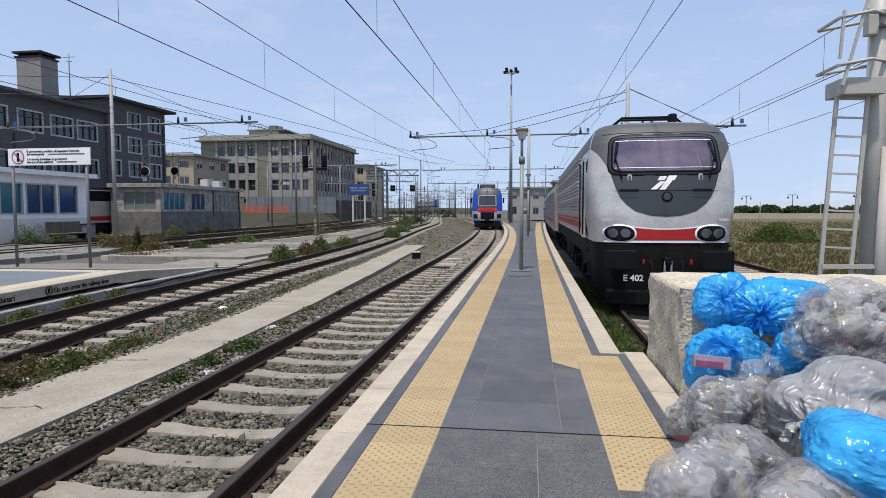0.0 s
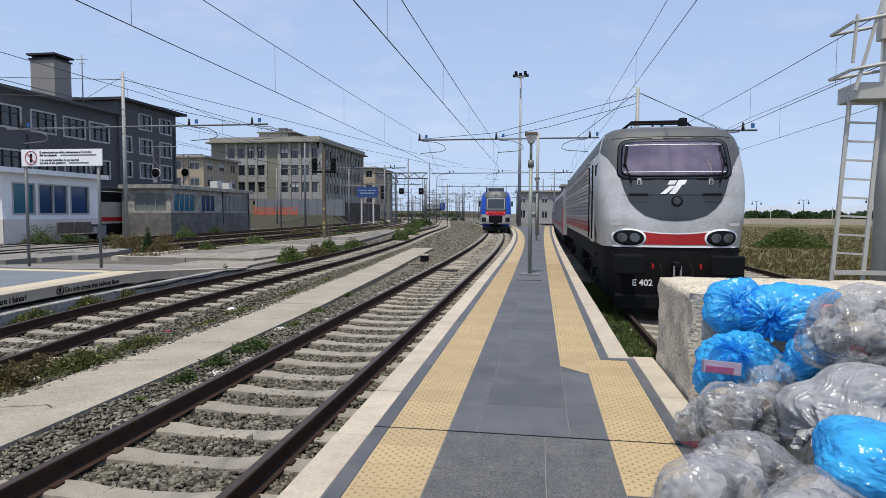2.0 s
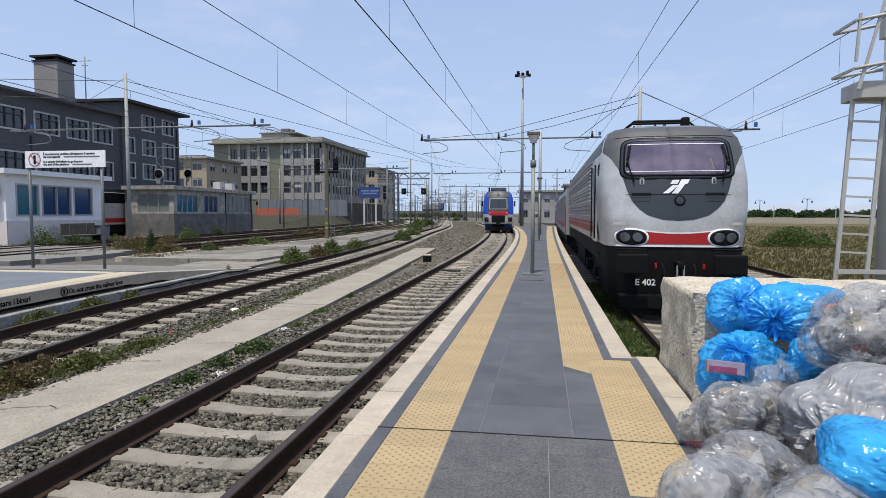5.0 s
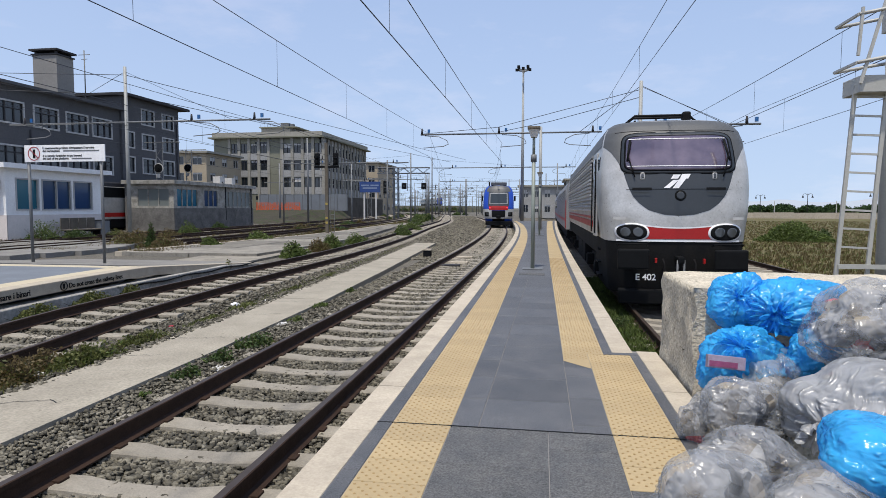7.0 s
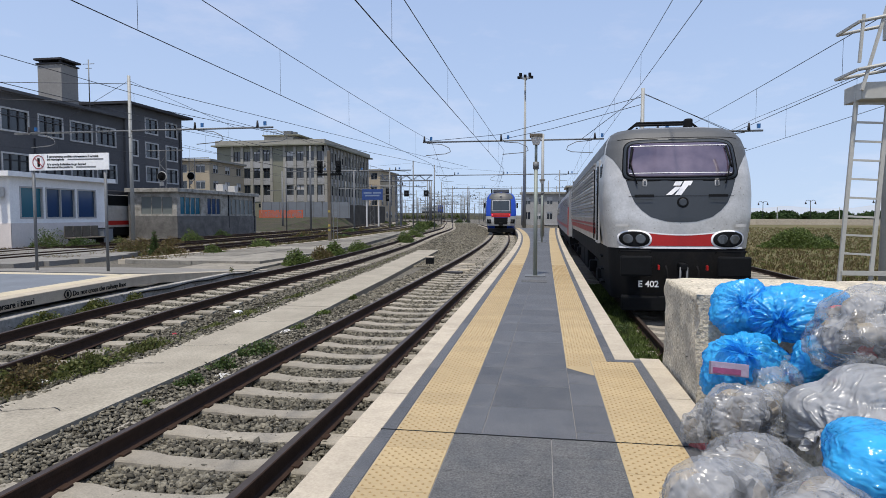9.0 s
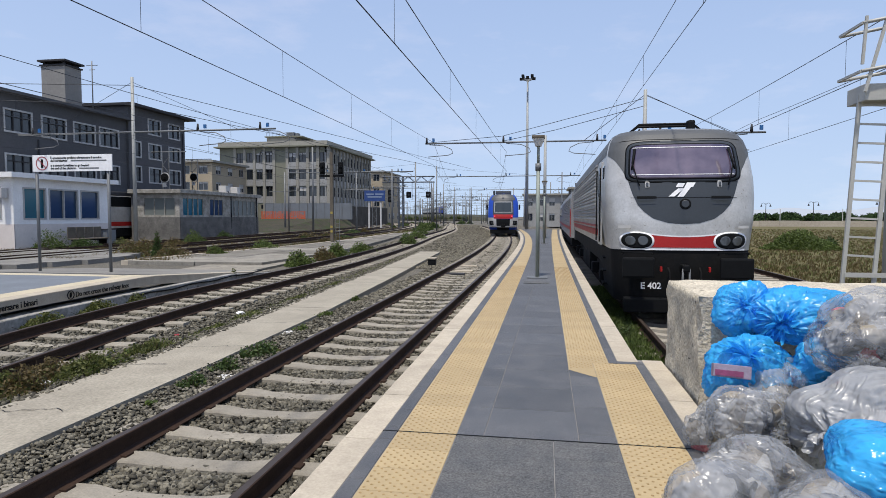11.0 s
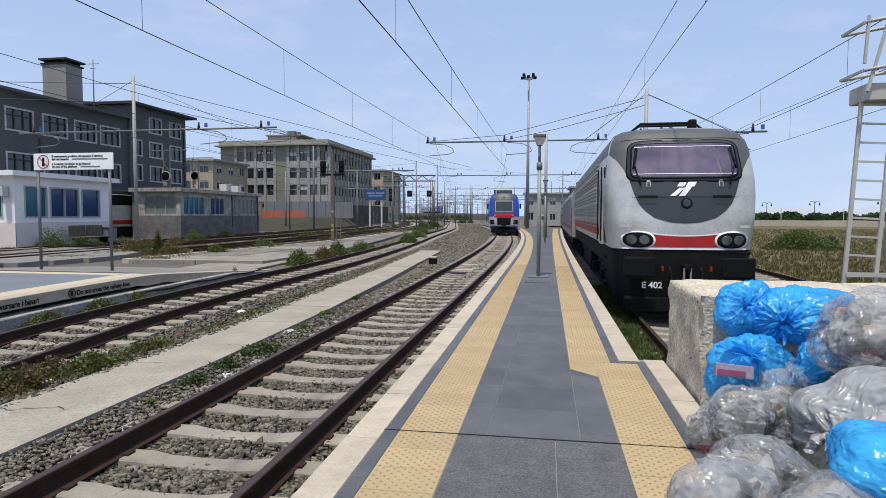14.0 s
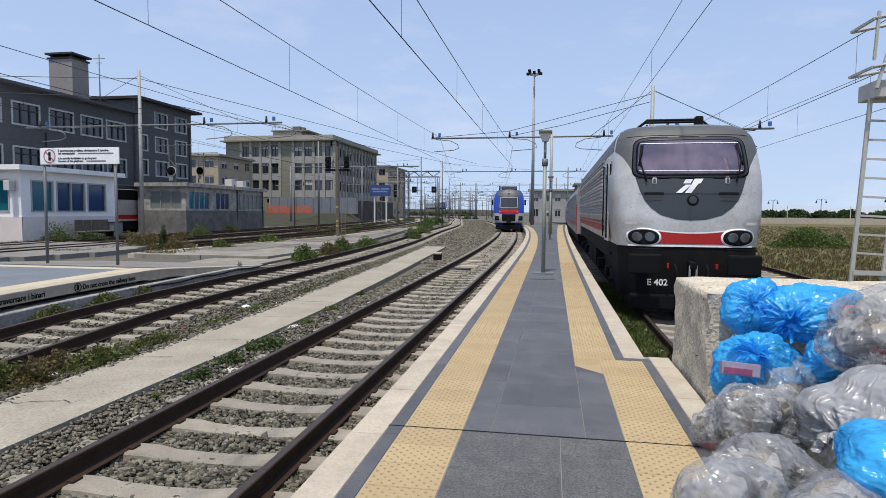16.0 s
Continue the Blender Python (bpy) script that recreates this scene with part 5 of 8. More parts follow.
def plastic(name, color, clear, crease_highlight, rough=0.2):
    """Thin creased plastic film: see-through where it is stretched, denser along its folds with pale crease highlights
    painted in, glossy.
    """
    m = bpy.data.materials.new(name)
    m.use_nodes = True
    n, l = m.node_tree.nodes, m.node_tree.links
    b = n["Principled BSDF"]
    tc = n.new("ShaderNodeTexCoord")

    def field(kind, scale, detail, warp, vector):
        t = n.new("ShaderNodeTexNoise")
        t.noise_type = kind
        t.inputs["Scale"].default_value, t.inputs["Detail"].default_value, t.inputs["Distortion"].default_value = scale, detail, warp
        l.new(vector, t.inputs["Vector"])
        return t.outputs["Fac"]

    def span_of(value, a, b_, lo, hi):
        r = n.new("ShaderNodeMapRange")
        for k, v in (("From Min", a), ("From Max", b_), ("To Min", lo), ("To Max", hi)):
            r.inputs[k].default_value = v
        l.new(value, r.inputs["Value"])
        return r.outputs[0]

    def sum_of(a, b_, k):
        t = n.new("ShaderNodeMath")
        t.operation = "MULTIPLY_ADD"
        t.inputs[1].default_value = k
        l.new(b_, t.inputs[0])
        l.new(a, t.inputs[2])
        return t.outputs[0]

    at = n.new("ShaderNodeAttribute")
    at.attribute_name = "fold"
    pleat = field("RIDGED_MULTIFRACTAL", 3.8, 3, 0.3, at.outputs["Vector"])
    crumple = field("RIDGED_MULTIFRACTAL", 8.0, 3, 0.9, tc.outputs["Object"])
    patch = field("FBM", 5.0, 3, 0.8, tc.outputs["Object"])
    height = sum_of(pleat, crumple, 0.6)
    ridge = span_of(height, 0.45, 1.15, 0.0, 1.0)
    # crease highlights painted into the colour: paler on the ridges
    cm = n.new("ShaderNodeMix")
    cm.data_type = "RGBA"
    cm.inputs["A"].default_value, cm.inputs["B"].default_value = (*color, 1), (*crease_highlight, 1)
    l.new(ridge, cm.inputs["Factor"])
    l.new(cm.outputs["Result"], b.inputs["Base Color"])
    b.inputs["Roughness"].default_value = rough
    b.inputs["Specular IOR Level"].default_value = 0.75
    bp = n.new("ShaderNodeBump")
    bp.inputs["Strength"].default_value, bp.inputs["Distance"].default_value = 0.75, 0.022
    l.new(height, bp.inputs["Height"])
    l.new(bp.outputs[0], b.inputs["Normal"])
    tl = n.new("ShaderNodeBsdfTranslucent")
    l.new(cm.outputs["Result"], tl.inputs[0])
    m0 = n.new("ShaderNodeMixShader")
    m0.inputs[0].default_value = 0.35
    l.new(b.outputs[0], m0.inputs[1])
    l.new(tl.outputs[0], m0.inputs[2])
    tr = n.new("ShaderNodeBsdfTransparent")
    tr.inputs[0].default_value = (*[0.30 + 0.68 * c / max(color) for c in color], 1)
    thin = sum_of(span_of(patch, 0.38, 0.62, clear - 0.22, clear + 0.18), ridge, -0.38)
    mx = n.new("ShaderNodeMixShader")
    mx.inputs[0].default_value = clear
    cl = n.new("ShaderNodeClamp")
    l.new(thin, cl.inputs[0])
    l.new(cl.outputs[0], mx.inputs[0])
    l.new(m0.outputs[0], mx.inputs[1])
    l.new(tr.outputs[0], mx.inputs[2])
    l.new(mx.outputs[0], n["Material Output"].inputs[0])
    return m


def rubbish_mat(name, base):
    """Mixed packaging: cells of paper, card and plastic colours."""
    m = bpy.data.materials.new(name)
    m.use_nodes = True
    n, l = m.node_tree.nodes, m.node_tree.links
    b = n["Principled BSDF"]
    tc = n.new("ShaderNodeTexCoord")
    vo = n.new("ShaderNodeTexVoronoi")
    vo.inputs["Scale"].default_value = 7.5
    l.new(tc.outputs["Object"], vo.inputs["Vector"])
    sp = n.new("ShaderNodeSeparateColor")
    l.new(vo.outputs["Color"], sp.inputs[0])
    rp = n.new("ShaderNodeValToRGB")
    rp.color_ramp.interpolation = "CONSTANT"
    for i, (p, c) in enumerate(base):
        e = rp.color_ramp.elements[i] if i < 2 else rp.color_ramp.elements.new(p)
        e.position = p
        e.color = (*c, 1)
    l.new(sp.outputs[0], rp.inputs[0])
    l.new(rp.outputs[0], b.inputs["Base Color"])
    b.inputs["Roughness"].default_value = 0.6
    return m


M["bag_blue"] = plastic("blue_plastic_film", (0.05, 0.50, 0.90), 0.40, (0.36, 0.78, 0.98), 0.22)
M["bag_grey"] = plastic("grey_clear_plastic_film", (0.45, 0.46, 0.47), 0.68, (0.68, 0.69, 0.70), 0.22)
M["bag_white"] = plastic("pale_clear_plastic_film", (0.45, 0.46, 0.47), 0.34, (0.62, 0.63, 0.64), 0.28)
M["rubbish"] = rubbish_mat("mixed_packaging", [(0.0, (0.20, 0.17, 0.13)), (0.15, (0.05, 0.052, 0.055)), (0.30, (0.36, 0.35, 0.33)), (0.46, (0.30, 0.24, 0.15)), (0.60, (0.34, 0.33, 0.31)), (0.76, (0.48, 0.05, 0.07)), (0.84, (0.09, 0.09, 0.10)), (0.94, (0.05, 0.26, 0.14))])
M["rubbish_blue"] = rubbish_mat("mixed_waste", [(0.0, (0.30, 0.50, 0.62)), (0.2, (0.75, 0.77, 0.77)), (0.45, (0.10, 0.22, 0.34)), (0.6, (0.45, 0.40, 0.24)), (0.70, (0.66, 0.68, 0.68)), (0.90, (0.20, 0.06, 0.08))])


def heap_of_items(seed, knot, count=13):
    """Loose contents as rounded lumps: centre and radius inside the unit ball."""
    rng = random.Random(seed * 57 + 5)
    out = []
    for _ in range(count):
        d = Vector((rng.gauss(0, 1), rng.gauss(0, 1), rng.gauss(0, 0.8))).normalized()
        if d.dot(knot) > 0.8:
            continue
        out.append((d * rng.uniform(0.34, 0.58), rng.uniform(0.40, 0.52)))
    return out


def reach(p, items, core=0.72, soft=22.0):
    """How far the film stands off along p when it is drawn over the items."""
    best = [core]
    for c, r in items:
        k = c.dot(p)
        q = r * r - c.length_squared + k * k
        if q > 0:
            best.append(k + math.sqrt(q))
    top = max(best)
    return top + math.log(sum(math.exp((v - top) * soft) for v in best)) / soft


def fit_ball(verts):
    """Scale to the unit extent across and up, keeping the shape."""
    hx = max(abs(v.x) for v in verts)
    hz0, hz1 = min(v.z for v in verts), max(v.z for v in verts)
    mid, hz = (hz0 + hz1) / 2, (hz1 - hz0) / 2
    for v in verts:
        v.x, v.y, v.z = v.x / hx, v.y / hx, (v.z - mid) / hz
    return hx, mid, hz


def settle(q):
    """Heavier and broader below."""
    return Vector((q.x * (1 - 0.10 * q.z), q.y * (1 - 0.10 * q.z), q.z * 0.86)) if q.z < 0 else q


def crumpled(knot, seed, level=6, slack=1.0, pleats=1.0):
    """Film drawn over lumps of rubbish: tight over the lumps, pleated in towards the knot, creased all over."""
    o = Vector((seed * 3.7, seed * 1.3, seed * 2.1))
    items = heap_of_items(seed, knot)
    a = knot.orthogonal().normalized()
    b = knot.cross(a)
    bm = bmesh.new()
    bmesh.ops.create_icosphere(bm, subdivisions=level, radius=1)
    fold = bm.verts.layers.float_vector.new("fold")
    N = noise.noise
    for v in bm.verts:
        p = v.co.normalized()
        ang = math.acos(max(-1.0, min(1.0, p.dot(knot))))
        phi = math.atan2(p.dot(b), p.dot(a)) + 0.3 * N(p * 1.6 + o)
        c, s_ = math.cos(phi), math.sin(phi)
        r = reach(p, items)
        gather = math.exp(-(ang / 0.75) ** 2)
        wide = math.exp(-(ang / 1.7) ** 2)
        r -= 0.20 * math.exp(-(ang / 0.30) ** 2)                                      # drawn in at the tie
        f1 = 1 - 2.4 * abs(N(Vector((c * 3.0, s_ * 3.0, ang * 0.45)) + o))
        f2 = 1 - 2.4 * abs(N(Vector((c * 7.0, s_ * 7.0, ang * 0.7)) + o * 1.9))
        f3 = 1 - 2.4 * abs(N(Vector((c * 15.0, s_ * 15.0, ang * 1.0)) + o * 0.7))
        w = Vector((N(p * 2.3 + o), N(p * 2.3 - o), N(p * 2.1 + o * 2)))
        g1 = 1 - 2.6 * abs(N(p * 2.4 + w * 0.7 + o))
        g2 = 1 - 2.6 * abs(N(p * 5.2 + w * 1.1 - o))
        g3 = 1 - 2.6 * abs(N(p * 10.5 + w * 1.6 + o * 3))
        d = ((0.085 * f1 + 0.06 * f2) * (0.18 * pleats + gather) + 0.012 * max(-0.3, f3)) * wide
        d += slack * (0.050 * max(-0.2, g1) + 0.032 * max(-0.3, g2) + 0.013 * max(-0.3, g3))
        v.co = p * (r + d - 0.04)
        k = 2.4 * min(1.0, (math.pi - ang) / 1.4)
        v[fold] = (c * k + seed, s_ * k, ang * 0.7)
    for v in bm.verts:
        v.co = settle(v.co)
    return bm, fit_ball([v.co for v in bm.verts])


def rubbish_bag(d, lat, z, rx, ry, rz, film, knot, seed, label, tilt=0.0, sub=6, fill="rubbish", inner=0.86, slack=1.0, ear=1.0, lean=0.0, pleats=1.0):
    x = lat * math.cos(radians(9.2)) - d * math.sin(radians(9.2))
    y = d * math.cos(radians(9.2)) + lat * math.sin(radians(9.2))
    b = empty("rubbish_bag", x, y, z, label, "rubbish bag", "heap of rubbish bags", rz=9.2 + tilt)
    b.matrix_basis = b.matrix_basis @ pose(0, 0, 0, 0, lean, 0)
    knot = Vector(knot).normalized()
    bm, (hx, mid, hz) = crumpled(knot, seed, sub, slack, pleats)
    tie = min((v.co for v in bm.verts), key=lambda q: -q.normalized().dot(knot)).copy()
    for v in bm.verts:
        v.co = Vector((v.co.x * rx, v.co.y * ry, v.co.z * rz))
    tie = Vector((tie.x * rx, tie.y * ry, tie.z * rz))
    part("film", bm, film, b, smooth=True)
    items = heap_of_items(seed, knot)
    bm = bmesh.new()
    bmesh.ops.create_icosphere(bm, subdivisions=5, radius=1)
    o = Vector((seed, seed, -seed))
    for v in bm.verts:
        p = v.co.normalized()
        r = inner * (reach(p, items, 0.66, 40.0) * (1 + 0.10 * noise.cell(p * 3.4 + o) - 0.09) - 0.40 * max(0, p.dot(knot)) ** 3)
        q = settle(p * r)
        v.co = Vector((q.x * rx / hx, q.y * ry / hx, (q.z - mid) * rz / hz))
    part("filling", bm, M[fill], b, "mixed packaging waste seen through the film")
    # gathered neck: pleated frill that fans out beyond the tie and flops over
    nk = tie.normalized()
    a = nk.orthogonal().normalized()
    a.rotate(Matrix.Rotation(seed * 1.7, 3, nk))
    c = nk.cross(a)
    bm = bmesh.new()
    rings = []
    for h, r0, flop in ((-0.035, 0.035, 0), (0.0, 0.014, 0), (0.018, 0.022, 0), (0.045, 0.042, 0.006), (0.075, 0.058, 0.02), (0.098, 0.064, 0.045)):
        ring = []
        for i in range(60):
            t = 2 * math.pi * i / 60
            q = Vector((math.cos(t) * 2, math.sin(t) * 2, seed))
            w = 1 + (0.55 if r0 > 0.02 else 0.2) * math.sin(t * 9 + seed) * (0.5 + abs(noise.noise(q)))
            side = a * math.cos(t) * 1.25 + c * math.sin(t) * 0.7
            ring.append(bm.verts.new(tie + (nk * (h + 0.05 * h / 0.1 * noise.noise(q * 1.6)) + side * r0 * w + a * flop * 0.6 - Vector((0, 0, flop * 0.5))) * ear))
        rings.append(ring)
    for p, q in zip(rings[:-1], rings[1:]):
        for i in range(60):
            bm.faces.new((p[i], p[(i + 1) % 60], q[(i + 1) % 60], q[i]))
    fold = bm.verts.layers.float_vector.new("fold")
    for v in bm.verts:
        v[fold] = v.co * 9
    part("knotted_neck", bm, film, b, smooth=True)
    return b


BLUE, GREY, PALE = M["bag_blue"], M["bag_grey"], M["bag_white"]
BL, GY = "knotted translucent blue plastic rubbish bag on the heap", "full clear grey plastic rubbish bag on the heap"


def bag_at(px, py, d, hw, hh, film, knot, seed, label, deep=0.85, **kw):
    """Bag from its bearing and drop per metre of depth."""
    k = d / 1079.0
    rubbish_bag(d, (px - 784) * k, 1.82 - (py - 372) * k, hw * k, hw * k * deep, hh * k, film, knot, seed, label, **kw)


bag_at(1305, 536, 4.62, 54, 53, BLUE, (-0.10, -0.95, 0.30), 1, BL, fill="rubbish_blue", ear=0.6)
bag_at(1398, 545, 4.50, 98, 53, BLUE, (-0.62, -0.75, -0.12), 2, BL, fill="rubbish_blue", lean=-3, pleats=1.6, ear=1.5)
bag_at(1324, 643, 4.25, 92, 63, BLUE, (-0.30, -0.62, 0.66), 3, BL, fill="rubbish_blue", ear=1.4)
bag_at(1448, 632, 4.15, 58, 48, BLUE, (0.1, -0.3, 0.9), 4, BL, fill="rubbish_blue", ear=0.7)
bag_at(1540, 573, 3.95, 120, 80, GREY, (-0.52, -0.68, -0.52), 5, GY, lean=-8, pleats=1.4, ear=1.3)
bag_at(1332, 738, 3.62, 88, 66, GREY, (0.85, -0.4, -0.25), 6, GY)
bag_at(1247, 756, 3.75, 42, 56, GREY, (0.6, 0.6, 0.3), 7, "small clear plastic bag of cartons on the platform", ear=0.5)
bag_at(1532, 716, 3.35, 130, 74, PALE, (-0.80, -0.42, -0.42), 8, "large pale plastic rubbish bag tied at its side", slack=0.45, lean=-9, pleats=1.9, ear=1.3)
bag_at(1352, 822, 3.0, 120, 58, GREY, (0.68, -0.66, 0.05), 9, GY, lean=12, pleats=1.3)
bag_at(1604, 830, 2.75, 146, 72, BLUE, (0.9, 0.4, 0.1), 10, "smooth slack blue plastic bag lying on the heap", fill="rubbish_blue", slack=0.35, ear=0.5, lean=14, inner=0.8)
bag_at(1278, 915, 2.50, 138, 116, GREY, (0.3, 0.6, -0.5), 11, GY, slack=0.5)
bag_at(1480, 938, 2.56, 128, 88, GREY, (0.2, 0.7, -0.5), 12, GY, slack=0.5)
# carton pressed against the film of a blue bag
def carton(px, py, d, w, h, material, tilt, label):
    k = d / 1079.0
    lat, z = (px - 784) * k, 1.82 - (py - 372) * k
    c = empty("carton", lat * math.cos(radians(9.2)) - d * math.sin(radians(9.2)), d * math.cos(radians(9.2)) + lat * math.sin(radians(9.2)), z, label, "carton", rz=9.2)
    c.matrix_basis = c.matrix_basis @ pose(0, 0, 0, -12, tilt, -10)
    part("box", boxm(-w / 2, w / 2, -0.03, 0.03, -h / 2, h / 2, 0.004), material, c)
    part("label_band", boxm(-w / 2 + 0.01, w / 2 - 0.05, -0.034, -0.0305, -h / 2 + 0.01, -h / 2 + h * 0.55), M["cartonpink"], c, "pink printed band")


M["cartonpink"] = mat("pink_print", (0.30, 0.07, 0.17), 0.5, var=0.2, scale=9)
M["cartonpale"] = mat("pale_lilac_card", (0.38, 0.32, 0.42), 0.5, var=0.2, scale=9)
carton(1292, 648, 3.98, 0.235, 0.085, M["cartonpale"], 4, "small pale pink carton showing through a blue bag")
# lower layer that carries the heap
for i, (x, y, z, r) in enumerate(((1.55, 4.45, 0.60, 0.30), (2.35, 4.3, 0.66, 0.36), (2.15, 3.7, 0.60, 0.32), (2.9, 3.9, 0.66, 0.36), (1.75, 2.85, 0.51, 0.26), (2.25, 3.0, 0.53, 0.28), (2.9, 4.5, 0.60, 0.40))):
    lat = x * math.cos(radians(9.2)) + y * math.sin(radians(9.2))
    dep = y * math.cos(radians(9.2)) - x * math.sin(radians(9.2))
    rubbish_bag(dep, lat, z, r, r, r * 0.9, GREY, (0.3, 0.2, 0.9), 20 + i, "clear grey rubbish bag under the heap", sub=5)

# ---- second platform and its sign ----
def p2edge(y):
    return track2(y) - 1.58


def p2top(y):
    return 0.36 if y < 13.6 else max(-0.12, 0.36 - (y - 13.6) * 0.07)


def second_platform():
    pl = empty("second_platform", 0, 0, 0, "second platform with a yellow strip, ramping down at its end", "platform", kind="structure")
    ys = steps(3.0, 20.4, 0.6)
    def strip(name, prof, material, label="", y0=3.0, y1=20.4):
        verts, faces = [], []
        yy = [y for y in ys if y0 <= y <= y1]
        k = None
        for y in yy:
            pts = prof(y)
            k = len(pts)
            verts += [(p2edge(y) + dx, y, z) for dx, z in pts]
        for i in range(len(yy) - 1):
            for j in range(k):
                a, b = i * k + j, i * k + (j + 1) % k
                faces.append((a, b, b + k, a + k))
        faces.append(tuple(range(k))[::-1])
        faces.append(tuple(range((len(yy) - 1) * k, len(yy) * k)))
        return pyd(name, verts, faces, material, pl, label=label)
    strip("white_edge", lambda y: [(-0.32, p2top(y) - 0.22), (0, p2top(y) - 0.22), (0.0, p2top(y) - 0.012), (-0.012, p2top(y)), (-0.32, p2top(y))], M["curb"], "white platform edge course")
    strip("ledge", lambda y: [(-0.3, -0.33), (0.16, -0.33), (0.16, min(0.03, p2top(y) - 0.06)), (0.15, min(0.045, p2top(y) - 0.045)), (-0.3, min(0.045, p2top(y) - 0.045))], M["ledge"], "stained concrete ledge below the edge")
    strip("yellow_strip", lambda y: [(-0.75, p2top(y) - 0.1), (-0.322, p2top(y) - 0.1), (-0.322, p2top(y)), (-0.75, p2top(y))], M["p2yellow"], "pale cream tactile strip", 3.0, 13.9)
    strip("paving", lambda y: [(-7.2, p2top(y) - 0.45), (-0.752, p2top(y) - 0.45), (-0.752, p2top(y) - 0.001), (-7.2, p2top(y) - 0.001)], M["p2pave"], "blue grey paving", 3.0, 13.9)
    strip("ramp", lambda y: [(-7.2, p2top(y) - 0.35), (-0.322, p2top(y) - 0.35), (-0.322, p2top(y) - 0.002), (-7.2, p2top(y) - 0.002)], M["p2grey"], "worn concrete ramp", 13.8, 20.4)
    part("yellow_strip", boxm(p2edge(13) - 7.0, p2edge(13) - 0.78, 13.2, 13.6, 0.3, 0.3605), M["p2yellow"], pl)
    # lettering on the face
    def face_words(text, y, size, label):
        a = math.atan2(2.4, track2(y + 2.4) - track2(y))
        words(text, size, M["black"], pl, pose(p2edge(y) + 0.035, y, 0.19, 90, 0, math.degrees(a)), label)
    face_words("Do not cross the railway lines", 10.9, 0.142, "black painted words on the platform face")
    face_words("attraversare i binari", 8.6, 0.155, "black painted words on the platform face")
    bm = bmesh.new()
    for i in range(20):
        a, b = 2 * math.pi * i / 20, 2 * math.pi * (i + 1) / 20
        rod(bm, (p2edge(10.78) + 0.02, 10.78 + 0.085 * math.cos(a), 0.24 + 0.085 * math.sin(a)), (p2edge(10.78) + 0.02, 10.78 + 0.085 * math.cos(b), 0.24 + 0.085 * math.sin(b)), 0.009, n=4)
    box(bm, p2edge(10.78) + 0.015, p2edge(10.78) + 0.025, 10.76, 10.80, 0.19, 0.29)
    part("round_mark", bm, M["black"], pl, "black ringed mark")
    bm = bmesh.new()
    tube(bm, [(p2edge(y) + 0.19, y, -0.02 + 0.02 * math.sin(y * 3)) for y in steps(12.8, 19.5, 0.45)], 0.02, 6)
    part("cable", bm, M["black"], pl, "black cable hung along the ledge")


M["p2yellow"] = mat("faded_cream_strip", (0.66, 0.58, 0.42), 0.75, var=0.15, scale=2, fine=40, bump=0.08)
M["p2pave"] = mat("blue_grey_paving", (0.20, 0.225, 0.255), 0.7, var=0.15, scale=1.5, fine=30, bump=0.08)
M["p2grey"] = mat("old_grey_concrete", (0.30, 0.29, 0.265), 0.9, var=0.3, scale=0.9, fine=18, bump=0.25)
second_platform()
M["pathconcrete"] = mat("worn_path_concrete", (0.38, 0.35, 0.29), 0.9, var=0.4, scale=1.0, fine=20, bump=0.35, second=(0.25, 0.23, 0.19), spots=(3.0, 0.62, (0.13, 0.12, 0.10)))
ribbon("concrete_path", lambda y: track2(y) - 5.6 - 0.03 * (y - 20), lambda y: track2(y) - 2.6 - 0.012 * (y - 20), 20.4, 85, -0.19, 0.12, M["pathconcrete"], "broken pale concrete path beside the weeds", 6.0)


def old_platform():
    p = empty("old_platform", 0, 0, 0, "old grey concrete platform with a broken edge", "platform", kind="structure")
    y, rng = 17.5, random.Random(4)
    while y < 31:
        e = y + 1.5
        xr = -19.4 + 0.28 * (y - 24) if y < 24 else -19.4 - 0.35 * (y - 24)
        quad_piece("slab_bay", [(-29.2, y), (xr + rng.uniform(-0.15, 0.15), y), (xr + rng.uniform(-0.15, 0.15), e), (-29.2, e)], -0.06 + rng.uniform(-0.01, 0.01), 0.3, M["p2grey"], p, 0.01)
        y = e
    y = 23.5
    while y < 68:
        e = y + 3.0
        xl = [spline([(20, -18.2), (33, -16.6), (45, -15.9), (68, -17.0)], v) for v in (y, e)]
        xr = [spline([(20, -11.6), (33, -11.5), (45, -12.6), (68, -15.6)], v) for v in (y, e)]
        mid = [(a + b) / 2 + rng.uniform(-0.1, 0.1) for a, b in zip(xl, xr)]
        for a, b in ((xl, mid), (mid, xr)):
            quad_piece("slab_bay", [(a[0] + 0.01, y), (b[0] - 0.01, y), (b[1] - 0.01, e - 0.02), (a[1] + 0.01, e - 0.02)], -0.08 + rng.uniform(-0.012, 0.012), 0.24, M["oldslab"], p, 0.012)
        quad_piece("edge_stone", [(xl[0] - 0.32, y), (xl[0], y), (xl[1], e - 0.02), (xl[1] - 0.32, e - 0.02)], -0.06 + rng.uniform(-0.01, 0.01), 0.26, M["curb"], p, 0.015)
        y = e


